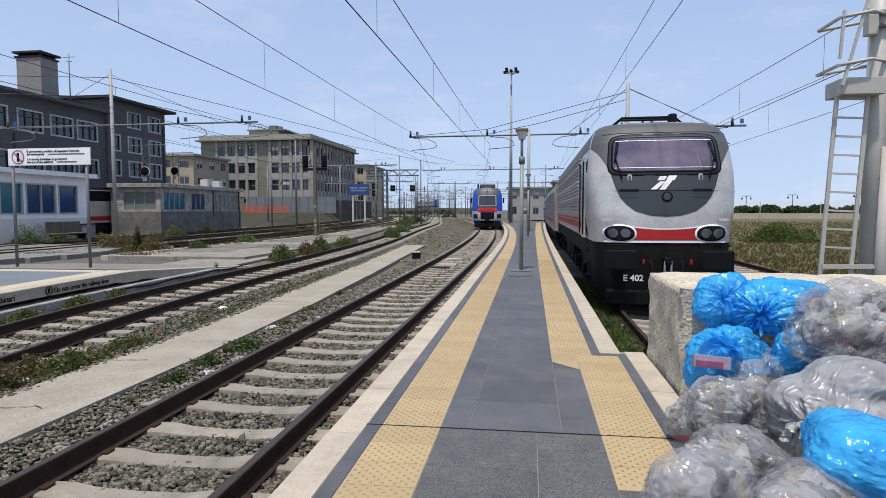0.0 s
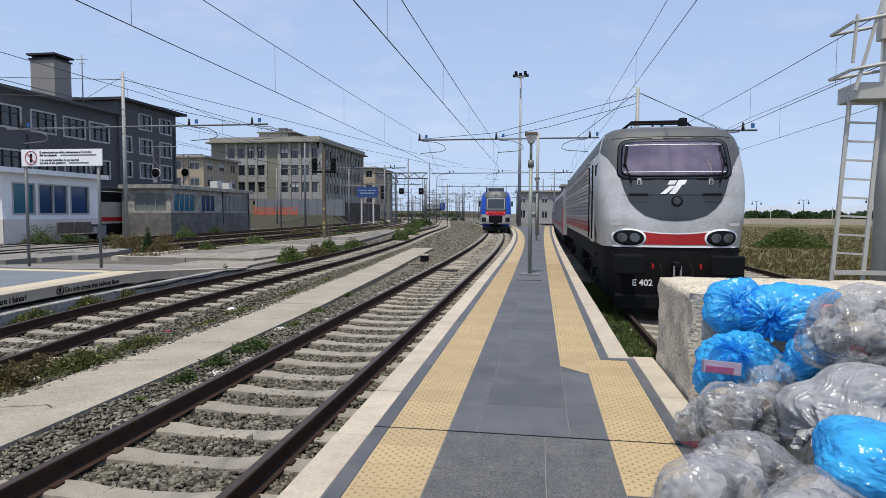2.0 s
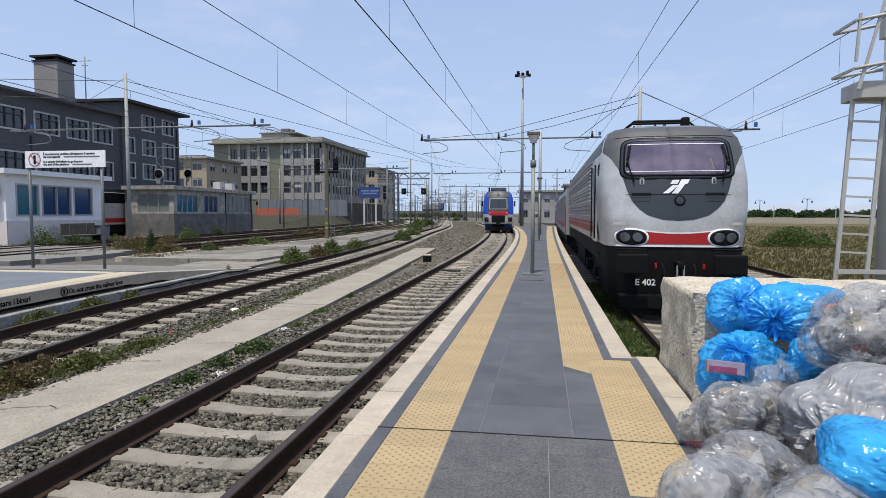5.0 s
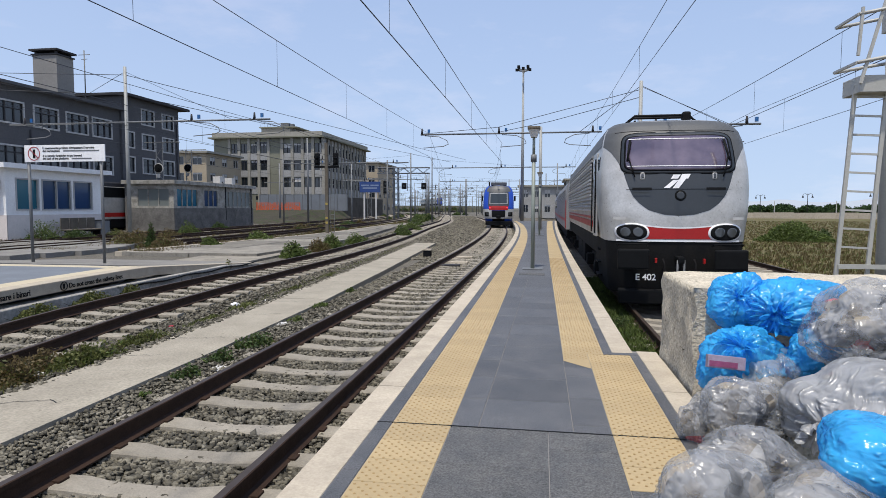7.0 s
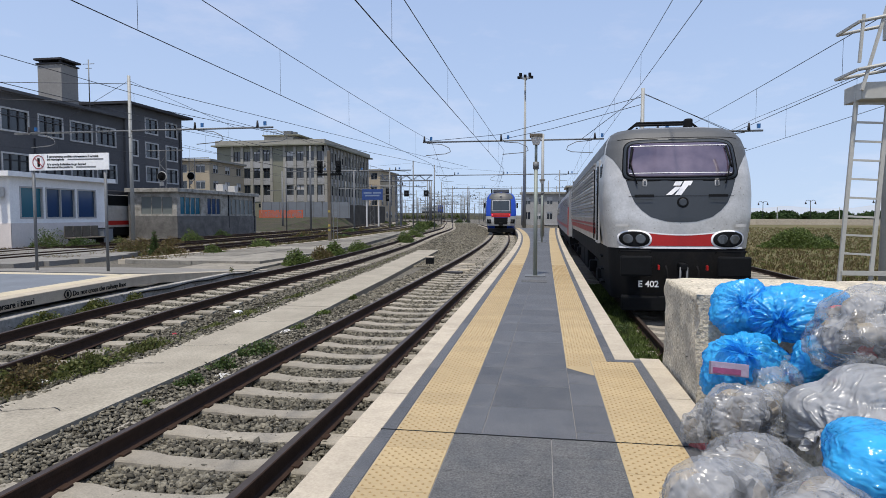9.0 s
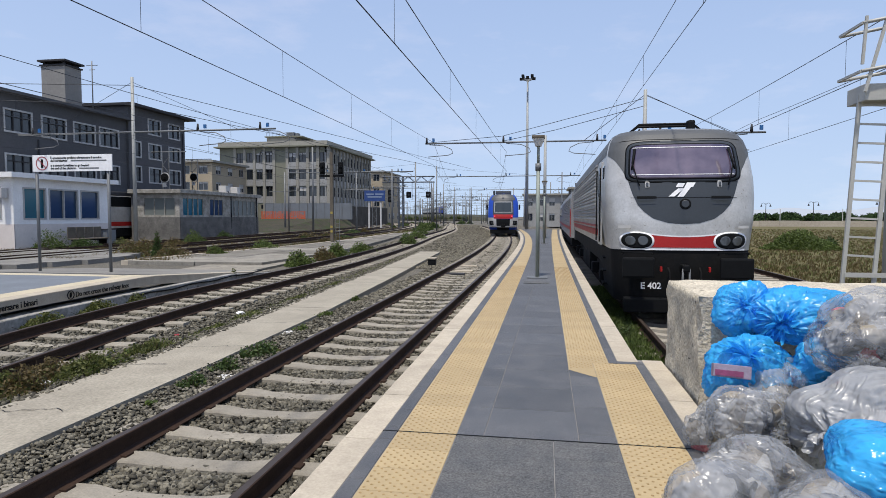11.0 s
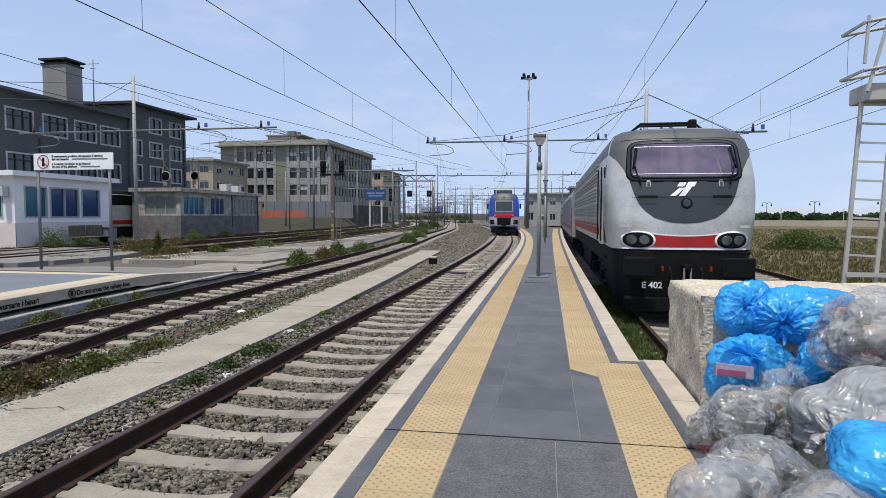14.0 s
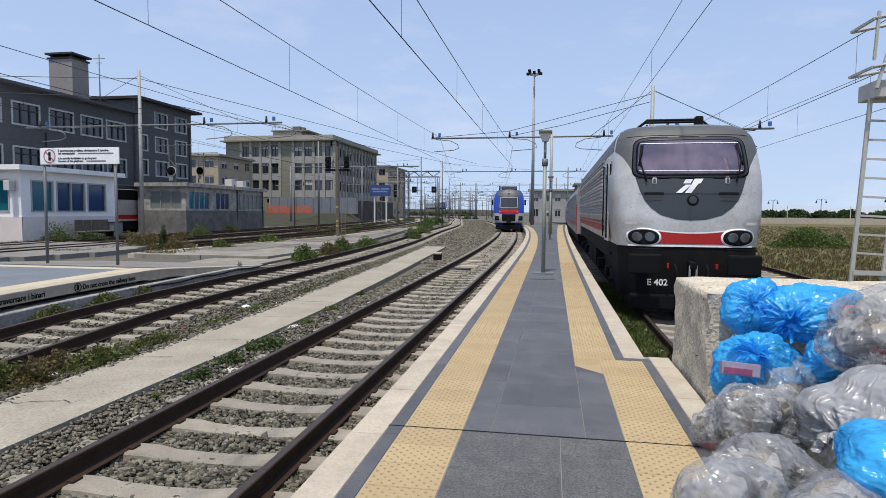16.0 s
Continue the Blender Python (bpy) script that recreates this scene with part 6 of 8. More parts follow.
def warning_sign():
    s = empty("warning_sign", -13.5, 15.72, 0.2, "white warning sign board on two grey steel posts", "sign")
    for x in (-1.24, 1.10):
        part("post", rodm((x, 0, 0), (x, 0, 3.38), 0.042, n=10), M["steel"], s)
    bd = part("board", boxm(-1.32, 1.27, -0.06, -0.03, 2.92, 3.40, 0.006), M["white"], s)
    bm = bmesh.new()
    for i in range(28):
        a, b = 2 * math.pi * i / 28, 2 * math.pi * (i + 1) / 28
        v = [bm.verts.new((-1.0 + r * math.cos(t), -0.068, 3.16 + r * math.sin(t))) for t, r in ((a, 0.2), (b, 0.2), (b, 0.175), (a, 0.175))]
        bm.faces.new(v)
    part("red_ring", bm, M["signred"], bd, "red prohibition ring")
    bm = bmesh.new()
    rod(bm, (-1.13, -0.068, 3.29), (-0.87, -0.068, 3.03), 0.011, n=4)
    part("red_bar", bm, M["signred"], bd)
    part("pictogram", boxm(-1.04, -0.96, -0.067, -0.0605, 3.03, 3.28, 0.003), M["black"], bd, "plain dark pictogram bar")
    rows = (("\u00c8 severamente proibito oltrepassare il termine", -0.72, 3.285), ("del marciapiede", -0.72, 3.205), ("It is strictly forbidden to go beyond", -0.72, 3.065), ("the end of the platform", -0.72, 2.985))
    for t, x, z in rows:
        words(t, 0.088, M["black"], bd, pose(x, -0.063, z, 90), "black sign lettering")
    for x0, x1, z in ((-0.05, 1.1, 3.21), (0.22, 0.85, 2.99)):
        part("small_print_bar", boxm(x0, x1, -0.064, -0.0605, z, z + 0.035), M["steel"], bd, "faint small print")


M["oldslab"] = mat("stained_old_concrete", (0.31, 0.29, 0.245), 0.92, var=0.4, scale=0.9, fine=25, bump=0.5, second=(0.19, 0.178, 0.155), spots=(3.5, 0.62, (0.15, 0.14, 0.12)), rand=0.25)
old_platform()
M["signred"] = mat("sign_red", (0.45, 0.04, 0.05), 0.5, var=0.1)
warning_sign()

# ---- masts, lamps and overhead line ----
def lamp_post(y):
    x = -0.2 if y < 20 else -0.11
    l = empty("platform_lamp", x, y, PZ, "slender grey-green platform lamp post with a square lantern", "lamp post", "platform lamps")
    part("base_plate", boxm(-0.24, 0.24, -0.22, 0.22, 0.0, 0.025, 0.004), M["steel"], l)
    part("pole", rodm((0, 0, 0.02), (0, 0, 2.55), 0.047, 0.045, 14), M["lampgreen"], l)
    c = part("loudspeaker", rodm((0, 0.02, 2.55), (0, 0.02, 2.72), 0.07, 0.07, 14), M["steel"], l, "round grey collar")
    part("upper_pole", rodm((0, 0, 2.70), (0, 0, 3.15), 0.034, 0.034, 12), M["lampgreen"], l)
    bm = bmesh.new()
    v = [bm.verts.new(p) for p in ((-0.07, -0.07, 3.12), (0.07, -0.07, 3.12), (0.07, 0.07, 3.12), (-0.07, 0.07, 3.12), (-0.13, -0.13, 3.30), (0.13, -0.13, 3.30), (0.13, 0.13, 3.30), (-0.13, 0.13, 3.30))]
    for f in ((3, 2, 1, 0), (0, 1, 5, 4), (1, 2, 6, 5), (2, 3, 7, 6), (3, 0, 4, 7), (4, 5, 6, 7)):
        bm.faces.new([v[i] for i in f])
    part("lantern", bm, M["palegrey"], l, "tapered square lantern")
    part("lantern_cap", boxm(-0.15, 0.15, -0.15, 0.15, 3.30, 3.37, 0.015), M["brown"], l)


M["brown"] = mat("brown_painted_metal", (0.16, 0.13, 0.09), 0.6, var=0.2)
for y in (14.7, 33.2, 52.0):
    lamp_post(y)
part("drain_cover", boxm(-0.48, 0.08, 13.35, 13.75, PZ + 0.002, PZ + 0.012, 0.003), M["tile_rough"])
tagged(bpy.data.objects["drain_cover"], "dark metal inspection cover set in the paving", "cover")


def flood_mast():
    m = empty("floodlight_mast", -2.75, 87, GL, "tall grey floodlight mast with a ring of lamps", "light mast")
    part("mast", rodm((0, 0, 0), (0, 0, 21.2), 0.27, 0.12, 16), M["mastgrey"], m)
    bm = bmesh.new()
    n = 20
    for i in range(n):
        a, b = 2 * math.pi * i / n, 2 * math.pi * (i + 1) / n
        rod(bm, (0.7 * math.cos(a), 0.7 * math.sin(a), 21.2), (0.7 * math.cos(b), 0.7 * math.sin(b), 21.2), 0.06, n=5)
        if i % 5 == 0:
            rod(bm, (0, 0, 21.2), (0.7 * math.cos(a), 0.7 * math.sin(a), 21.2), 0.05, n=5)
    part("ring", bm, M["steel"], m)
    for i in range(8):
        a = 2 * math.pi * i / 8
        part("floodlight", boxm(0.9 * math.cos(a) - 0.2, 0.9 * math.cos(a) + 0.2, 0.9 * math.sin(a) - 0.2, 0.9 * math.sin(a) + 0.2, 21.1 + 0.3 * (i % 2), 21.45 + 0.3 * (i % 2), 0.05), M["black"], m)


flood_mast()


def arm(parent, x, z, side, drop=1.3):
    """Cantilever at the beam: insulator, hanger and swan-necked steady arm, reaching to the track."""
    ins = part("insulator", rodm((x, 0, z), (x, 0, z + 0.42), 0.09, 0.05, 8), M["roofdark"], parent)
    part("blue_tag", boxm(x + 0.40, x + 0.56, -0.05, 0.05, z + 0.12, z + 0.36), M["insul"], ins, "blue marker")
    bm = bmesh.new()
    s = side
    pts = [(x + s * 0.2, 0, z - 0.08), (x + s * 1.2, 0, z - 0.16), (x + s * 1.75, 0, z - 0.42), (x + s * 1.85, 0, z - 0.68), (x + s * 1.5, 0, z - 0.82), (x + s * 0.1, 0, z - 0.92)]
    tube(bm, pts, 0.028, 6)
    part("steady_arm", bm, M["steel"], ins)


def catenary_beam(x0, x1, y, z, masts, arms, label="grey overhead line beam on steel masts", top=None, r=0.055, mr=0.13):
    p = empty("overhead_line_portal", 0, y, GL, label, "overhead line mast", "overhead line portals")
    for mx, mz in masts:
        part("mast", rodm((mx, 0, 0 if not -1.3 < mx < 1 else 0.6), (mx, 0, mz - GL), mr, mr * 0.72, 12), M["steel"] if y > 60 else M["mastgrey"], p)
    part("beam", rodm((x0, 0, z - GL), (x1, 0, z - GL), r, n=8), M["steel"], p)
    for ax, side in arms:
        arm(p, ax, z - GL, side)
    for mx, mz in masts:
        if mz > z + 0.8:
            for e in (x0, x1):
                bm = bmesh.new()
                rod(bm, (mx, 0, mz - GL - 0.3), (mx + (e - mx) * 0.75, 0, z - GL), 0.014, n=4)
                part("stay", bm, M["wire"], p)
    return p


catenary_beam(-33.9, -16.1, 34.8, 7.1, [(-25.6, 10.5)], [(-32.8, 1), (-21.2, 1), (-17.1, 1)], "tall pale mast carrying an overhead line beam")
catenary_beam(-8.4, 3.9, 42.2, 6.9, [(-0.12, 7.3)], [(-8.3, 1), (-2.95, 1), (3.3, -1)], "thin overhead line beam across the platform mast")
catenary_beam(5.0, 11.3, 34.6, 6.25, [(5.2, 8.65)], [(6.0, 1), (10.6, -1)], "mast with overhead arm behind the locomotive")
for i, y in enumerate((85, 130, 176, 224, 275, 330)):
    b = bend(y) if y < 120 else 9.0 + 0.3 * (y - 120)
    xs = [track1(y) if y < 120 else track1(119) - (y - 120) * 0.25, track2(y)]
    catenary_beam(track2(y) - 1.5, 4.5, y, 7.4 + 0.1 * i, [(track2(y) - 1.7, 8.9), (1.2 + 0.01 * y, 7.9)], [(track2(y) + 1.2, -1), (xs[0] + 1.0, -1), (3.2, -1)], "overhead line portal further up the line", r=0.06, mr=0.10)
    yx = yard(-24)(y)
    catenary_beam(yx - 8, yx + 9, y - 8, 7.6, [(yx - 8, 8.8), (yx + 9.3, 8.8)], [(yx - 3, 1), (yx + 2, 1), (yx + 7, 1)], "overhead line portal across the yard", r=0.07, mr=0.10)

random.seed(5)
one = empty("yard_mast", -28.45, 71.8, GL, "plain grey steel mast in the yard", "mast", "yard masts")
part("mast", rodm((0, 0, 0), (0, 0, 10.6), 0.14, 0.10, 10), M["steel"], one)
part("bracket", rodm((-2.2, 0, 7.9), (2.4, 0, 8.0), 0.05, n=6), M["steel"], one)
part("insulator", rodm((1.9, 0, 8.0), (1.9, 0, 8.45), 0.09, 0.05, 8), M["roofdark"], one)
spots = [(-36.2, 80.9, 0.78), (-27.8, 87.3, 0.82), (-22.6, 88.2, 0.86), (-18.0, 62.0, 0.0)]
for x, y, k in spots[:3]:
    copy_thing(one, pose(x, y, GL - 10.6 * (1 - k), 0, 0, random.uniform(-20, 20)))
for i in range(95):
    y = random.uniform(120, 420)
    x = yard(-22)(min(y, 420)) + random.uniform(-26, 30 + 0.10 * y)
    copy_thing(one, pose(x, y, GL - random.uniform(0.5, 3.0), 0, 0, random.uniform(-30, 30)))

thin = empty("line_mast", -30, 240, GL, "slender grey overhead line mast far up the yard", "mast", "yard masts")
part("mast", rodm((0, 0, 0), (0, 0, 9.2), 0.11, 0.08, 8), M["steel"], thin)
part("bracket", rodm((-1.6, 0, 7.2), (2.6, 0, 7.4), 0.05, n=5), M["steel"], thin)
part("stay", rodm((0, 0, 8.8), (2.4, 0, 7.4), 0.025, n=4), M["wire"], thin)
part("insulator", rodm((2.2, 0, 7.4), (2.2, 0, 7.9), 0.1, 0.05, 6), M["roofdark"], thin)
for i in range(85):
    y = random.uniform(150, 430)
    copy_thing(thin, pose(-y * math.tan(radians(random.uniform(4.3, 17.5))), y, GL - random.uniform(0.0, 2.4), 0, 0, random.uniform(-30, 30)))

# wires
def span(name, pts, r, label):
    bm = bmesh.new()
    tube(bm, pts, r, 5)
    tagged(part(name, bm, M["wire"]), label, "overhead wire", "overhead wires")


def line(xf, zc, zm, supports, drop_step=6.5, r=0.0105, zig=0.12):
    for a, b in zip(supports[:-1], supports[1:]):
        n = 14
        sg = 1 if supports.index(a) % 2 else -1
        w = empty("overhead_wire", 0, 0, 0, "contact wire hung by droppers from a messenger wire", "overhead wire", "overhead wires")
        def at(y, z0, sag):
            t = (y - a) / (b - a)
            return (xf(a) + (xf(b) - xf(a)) * t + zig * sg * (1 - 2 * t), y, z0 - sag * 4 * t * (1 - t))
        ys = [a + (b - a) * i / n for i in range(n + 1)]
        bm = bmesh.new()
        tube(bm, [at(y, zc, 0.0) for y in (a, b)], r, 5)
        part("contact_wire", bm, M["wire"], w)
        bm = bmesh.new()
        tube(bm, [at(y, zm, 0.22) for y in ys], r, 5)
        part("messenger_wire", bm, M["wire"], w)
        y = a + drop_step * 0.6
        while y < b and b < 140:
            part("dropper", rodm(at(y, zc, 0), at(y, zm, 0.22), 0.005, n=4), M["wire"], w)
            y += drop_step


line(lambda y: -2.74 if y < 43 else track1(y), 4.95, 6.24, [-6, 42.2, 85, 119], zig=0.0)
line(lambda y: -7.8 if y < 43 else track2(y), 5.4, 6.97, [-6, 42.2, 85, 130, 176, 224], zig=0.0)
line(lambda y: 2.5 + 0.00012 * max(0.0, y - 12) ** 2, 5.35, 6.4, [-6, 42.2, 85, 130], r=0.007, zig=0.0)
line(lambda y: 7.55, 5.17, 6.55, [-6, 34.6, 85, 130], zig=0.0)
line(lambda y: 10.8, 5.35, 6.9, [-6, 34.6, 85])
for off, zc, zm in ((-14.5, 5.4, 6.35), (-19.5, 5.5, 6.5), (-24.0, 5.5, 6.6), (-29.2, 5.6, 6.7)):
    line(yard(off), zc, zm, [-10, 34.8, 77, 122, 168, 216])
span("feeder_wire", [(5.2, 34.6, 8.2), (-3.0, 42, 7.3), (-8.3, 42.2, 6.95)], 0.018, "thin feeder cable between two masts")
span("feeder_wire", [(5.2, 34.6, 7.8), (0.5, 40, 7.35), (-2.9, 42.2, 7.0)], 0.018, "thin feeder cable between two masts")
span("feeder_wire", [(5.2, 34.6, 8.4), (9.5, 34.6, 6.3)], 0.016, "thin stay cable from mast to arm")
span("feeder_wire", [(5.2, 34.6, 8.4), (2.0, 34.6, 6.0)], 0.016, "thin stay cable from mast to arm")
span("feeder_wire", [(-46, 28, 9.6), (-25.6, 34.8, 10.0), (-10.5, 85, 8.5)], 0.02, "long feeder cable from mast to mast")
span("feeder_wire", [(-40, 28, 8.6), (-25.6, 34.8, 8.8), (-12.6, 85, 8.2)], 0.02, "long feeder cable from mast to mast")


# ---- ladder mast beside the buffer stop ----
def ladder_mast():
    m = empty("signal_mast", 5.32, 10.45, GR, "pale grey mast with a ladder, platform and guard rails", "signal mast")
    part("mast", rodm((0, 0, 0), (0, 0, 7.2), 0.155, 0.14, 20), M["whitesteel"], m)
    part("pipe", rodm((0.03, -0.19, 0), (0.10, -0.19, 3.3), 0.10, 0.085, 14), M["whitesteel"], m)
    bm = bmesh.new()
    tube(bm, [(0.10, -0.19, 3.3), (0.22, -0.22, 3.6), (0.2, -0.2, 4.4), (0.16, -0.1, 4.8)], 0.03, 8)
    part("conduit", bm, M["steel"], m)
    ld = empty("ladder")
    ld.parent = m
    ld.matrix_basis = pose(-0.63, -0.15, 0.2, 0, 3.1, 0)
    top = 4.05
    for x in (-0.22, 0.22):
        part("ladder_rail", boxm(x - 0.028, x + 0.028, -0.02, 0.02, 0, top), M["whitesteel"], ld)
    for i in range(14):
        z = 0.1 + 0.287 * i
        part("rung", boxm(-0.19, 0.19, -0.016, 0.016, z, z + 0.03), M["whitesteel"], ld)
    for z in (1.42,):
        part("ladder_bracket", boxm(-0.78, 0.0, -0.2, -0.173, z, z + 0.07), M["whitesteel"], m)
    part("stand", boxm(-0.66, -0.05, -0.35, 0.20, 4.08, 4.33, 0.01), M["whitesteel"], m, "cream painted steel stand")
    for z in (4.5, 5.2):
        for y in (-0.42, 0.30):
            bm = bmesh.new()
            tube(bm, [(0.05, y * 0.3, z + 0.1), (-0.30, y, z + 0.08), (-0.75, y, z)], 0.026, 4)
            part("guard_rail", bm, M["whitesteel"], m)
        part("guard_rail", rodm((-0.75, -0.42, z), (-0.75, 0.30, z), 0.026, n=4), M["whitesteel"], m)
    part("guard_post", rodm((-0.74, -0.42, 4.6), (-0.70, -0.42, 5.3), 0.026, n=4), M["whitesteel"], m)
    part("guard_brace", rodm((-0.68, -0.40, 4.2), (-0.36, -0.40, 5.5), 0.028, n=4), M["whitesteel"], m)
    for z in (5.1, 5.3):
        bm = bmesh.new()
        rod(bm, (0, 0, z), (0, 0, z + 0.06), 0.20, n=16)
        part("clamp_band", bm, M["steel"], m)
    part("clamp_block", boxm(-0.24, -0.10, -0.18, 0.0, 5.0, 5.3, 0.01), M["whitesteel"], m)
    for z in (1.0, 4.3):
        bm = bmesh.new()
        rod(bm, (0, 0, z), (0, 0, z + 0.025), 0.165, n=16)
        part("strap", bm, M["roofdark"], m)


ladder_mast()


# ---- signals and yard furniture ----
def signal_post():
    s = empty("signal_post", -15.85, 43.75, GL, "rusty brown signal post with two black signal heads", "signal")
    part("post", boxm(-0.12, 0.12, -0.1, 0.1, 0, 6.9, 0.02), M["rust"], s)
    part("cross_arm", boxm(-0.95, 0.95, -0.08, 0.08, 5.05, 5.22, 0.02), M["black"], s)
    for x in (-0.72, 0.72):
        h = part("signal_head", boxm(x - 0.2, x + 0.2, -0.12, 0.12, 5.25, 6.15, 0.08), M["black"], s)
        for z in (5.5, 5.85):
            part("hood", rodm((x, -0.36, z), (x, -0.1, z), 0.13, 0.13, 12), M["black"], h)
    for z in (0.9, 1.25, 2.3):
        part("plate", boxm(-0.09, 0.09, -0.125, -0.105, z, z + 0.16), M["yellowpaint"], s, "yellow and black plate")
    for x in (0.25, 0.55):
        part("ladder_rail", rodm((x, 0.1, 0), (x, 0.1, 4.8), 0.02, n=6), M["steel"], s)
    for i in range(14):
        part("rung", rodm((0.25, 0.1, 0.3 + 0.32 * i), (0.55, 0.1, 0.3 + 0.32 * i), 0.012, n=5), M["steel"], s)


M["rust"] = mat("rusty_brown_paint", (0.19, 0.165, 0.13), 0.85, var=0.3, scale=2, fine=20, bump=0.1)
M["yellowpaint"] = mat("faded_yellow_paint", (0.55, 0.42, 0.10), 0.7, var=0.2)
signal_post()


M["gantry"] = mat("blue_grey_lattice_paint", (0.10, 0.115, 0.14), 0.6, var=0.2, scale=2)


def signal_gantry():
    g = empty("signal_gantry", -23.5, 108.3, GL, "lattice steel signal gantry with round signal heads", "signal gantry")
    for x in (-2.6,):
        for dx in (-0.4, 0.4):
            for dy in (-0.4, 0.4):
                part("leg", rodm((x + dx, dy, 0), (x + dx, dy, 9.4), 0.085, n=5), M["gantry"], g)
        for i in range(9):
            for p, q in (((x - 0.4, -0.4, i), (x + 0.4, -0.4, i + 1)), ((x - 0.4, 0.4, i + 1), (x + 0.4, 0.4, i)), ((x + 0.4, -0.4, i), (x + 0.4, 0.4, i + 1))):
                part("lacing", rodm(p, q, 0.045, n=4), M["gantry"], g)
    for y in (-0.4, 0.4):
        for z in (8.3, 9.3):
            part("chord", rodm((-6.0, y, z), (3.6, y, z), 0.09, n=5), M["gantry"], g)
        for i in range(8):
            part("lacing", rodm((-6 + 1.2 * i, y, 8.3 if i % 2 else 9.3), (-4.8 + 1.2 * i, y, 9.3 if i % 2 else 8.3), 0.05, n=4), M["gantry"], g)
    for x, z in ((-1.0, 6.0), (2.6, 6.0), (-4.4, 6.4), (-4.4, 5.2)):
        h = part("signal_head", boxm(x - 0.45, x + 0.45, -0.65, -0.5, z - 0.55, z + 0.55, 0.1), M["black"], g)
        part("lamp_lens", rodm((x, -0.75, z), (x, -0.62, z), 0.18, n=12), M["lens"], h)
        part("hanger", rodm((x + 0.6, -0.5, z - 0.9), (x + 0.6, -0.5, 8.4), 0.05, n=5), M["gantry"], g)


signal_gantry()


def station_board():
    b = empty("station_board", -27.8, 97.2, GL, "blue station name board on two pale posts", "sign")
    for x in (-1.0, 1.0):
        part("post", boxm(x - 0.12, x + 0.12, -0.1, 0.1, 0, 5.0), M["palegrey"], b)
    bd = part("board", boxm(-1.75, 1.75, -0.2, -0.1, 4.6, 6.35, 0.02), M["boardblue"], b)
    for x0, x1, z in ((-1.45, -0.1, 5.62), (0.1, 1.5, 5.62), (-1.2, 1.2, 5.18)):
        part("lettering_bar", boxm(x0, x1, -0.22, -0.205, z, z + 0.24), M["boardtext"], bd, "faded pale line of lettering")


def disc_signal(x, y, z, frame_top):
    s = empty("disc_signal", x, y, GL, "lattice post with a round black signal disc behind the hut", "signal", "disc signals")
    for dx in (-0.35, 0.35):
        part("post", rodm((dx, 0, 0), (dx, 0, frame_top), 0.05, n=6), M["steel"], s)
    for i in range(int(frame_top / 0.8)):
        part("lacing", rodm((-0.35 if i % 2 else 0.35, 0, 0.8 * i), (0.35 if i % 2 else -0.35, 0, 0.8 * (i + 1)), 0.03, n=5), M["steel"], s)
    part("cross_arm", rodm((-1.6, 0, frame_top), (2.2, 0, frame_top), 0.05, n=6), M["steel"], s)
    d = part("disc", rodm((0, -0.3, z), (0, -0.2, z), 0.42, n=20), M["black"], s)
    part("disc_rim", rodm((0, -0.2, z), (0, -0.17, z), 0.5, n=20), M["palegrey"], d)
    part("lamp_hood", rodm((0, -0.6, z), (0, -0.3, z), 0.2, 0.16, 12), M["black"], d)
    part("triangle_plate", boxm(-0.2, 0.2, -0.3, -0.26, z - 0.95, z - 0.55, 0.02), M["palegrey"], s)


disc_signal(-37.42, 55.6, 5.95, 8.5)
disc_signal(-40.9, 66.3, 6.7, 8.8)
disc_signal(-29.0, 101.0, 5.4, 6.2)
M["boardtext"] = mat("faded_board_lettering", (0.26, 0.34, 0.50), 0.6, var=0.2, scale=3)
M["boardblue"] = mat("faded_blue_board", (0.035, 0.085, 0.28), 0.5, var=0.15)
station_board()

bv, bf = [], []
for x in (-62, -54, -46, -40, -36, -33.4):
    k = 1.0 if x < -34 else 0.0
    bv += [(x, y, GL + 0.01 + k * h + 0.05 * math.sin(x * 1.7 + y)) for y, h in ((74, 0.0), (80, 0.5), (87, 1.1), (92, 1.55), (103.3, 1.75), (106, 1.75))]
for i in range(5):
    bf += [(i * 6 + j, (i + 1) * 6 + j, (i + 1) * 6 + j + 1, i * 6 + j + 1) for j in range(5)]
M["yardwall"] = mat("dark_stained_wall", (0.13, 0.115, 0.095), 0.9, var=0.35, scale=0.5, fine=8, bump=0.2, second=(0.08, 0.072, 0.06))
M["scrub"] = mat("weedy_gravel", (0.05, 0.046, 0.034), 0.95, var=0.6, scale=0.6, fine=5, bump=0.8, second=(0.085, 0.074, 0.052), spots=(0.9, 0.52, (0.035, 0.045, 0.018)))
tagged(pyd("bank", bv, bf, M["scrub"]), "low gravel bank rising to the site hoarding", "bank", kind="structure")
yw = empty("yard_wall", -40.0, 104, GL, "long dark stained retaining wall beside the offices", "wall")
for i in range(12):
    part("wall_panel", boxm(-0.15, 0.15, 3.9 * i, 3.9 * i + 3.86, 0, 4.25 - 0.03 * (i % 3)), M["yardwall"], yw)
    part("coping", boxm(-0.2, 0.2, 3.9 * i, 3.9 * i + 3.86, 4.26, 4.36, 0.01), M["ledge"], yw)
hb = part("hoarding", boxm(-50, -33.6, 103.0, 103.12, 1.3, 4.15), M["sheet"])
for i in range(11):
    part("post", boxm(-49.9 + 1.6 * i, -49.8 + 1.6 * i, 102.93, 102.998, 1.3, 4.2), M["steel"], hb)
tagged(hb, "long blue-grey sheet metal site hoarding", "fence")
bm = bmesh.new()
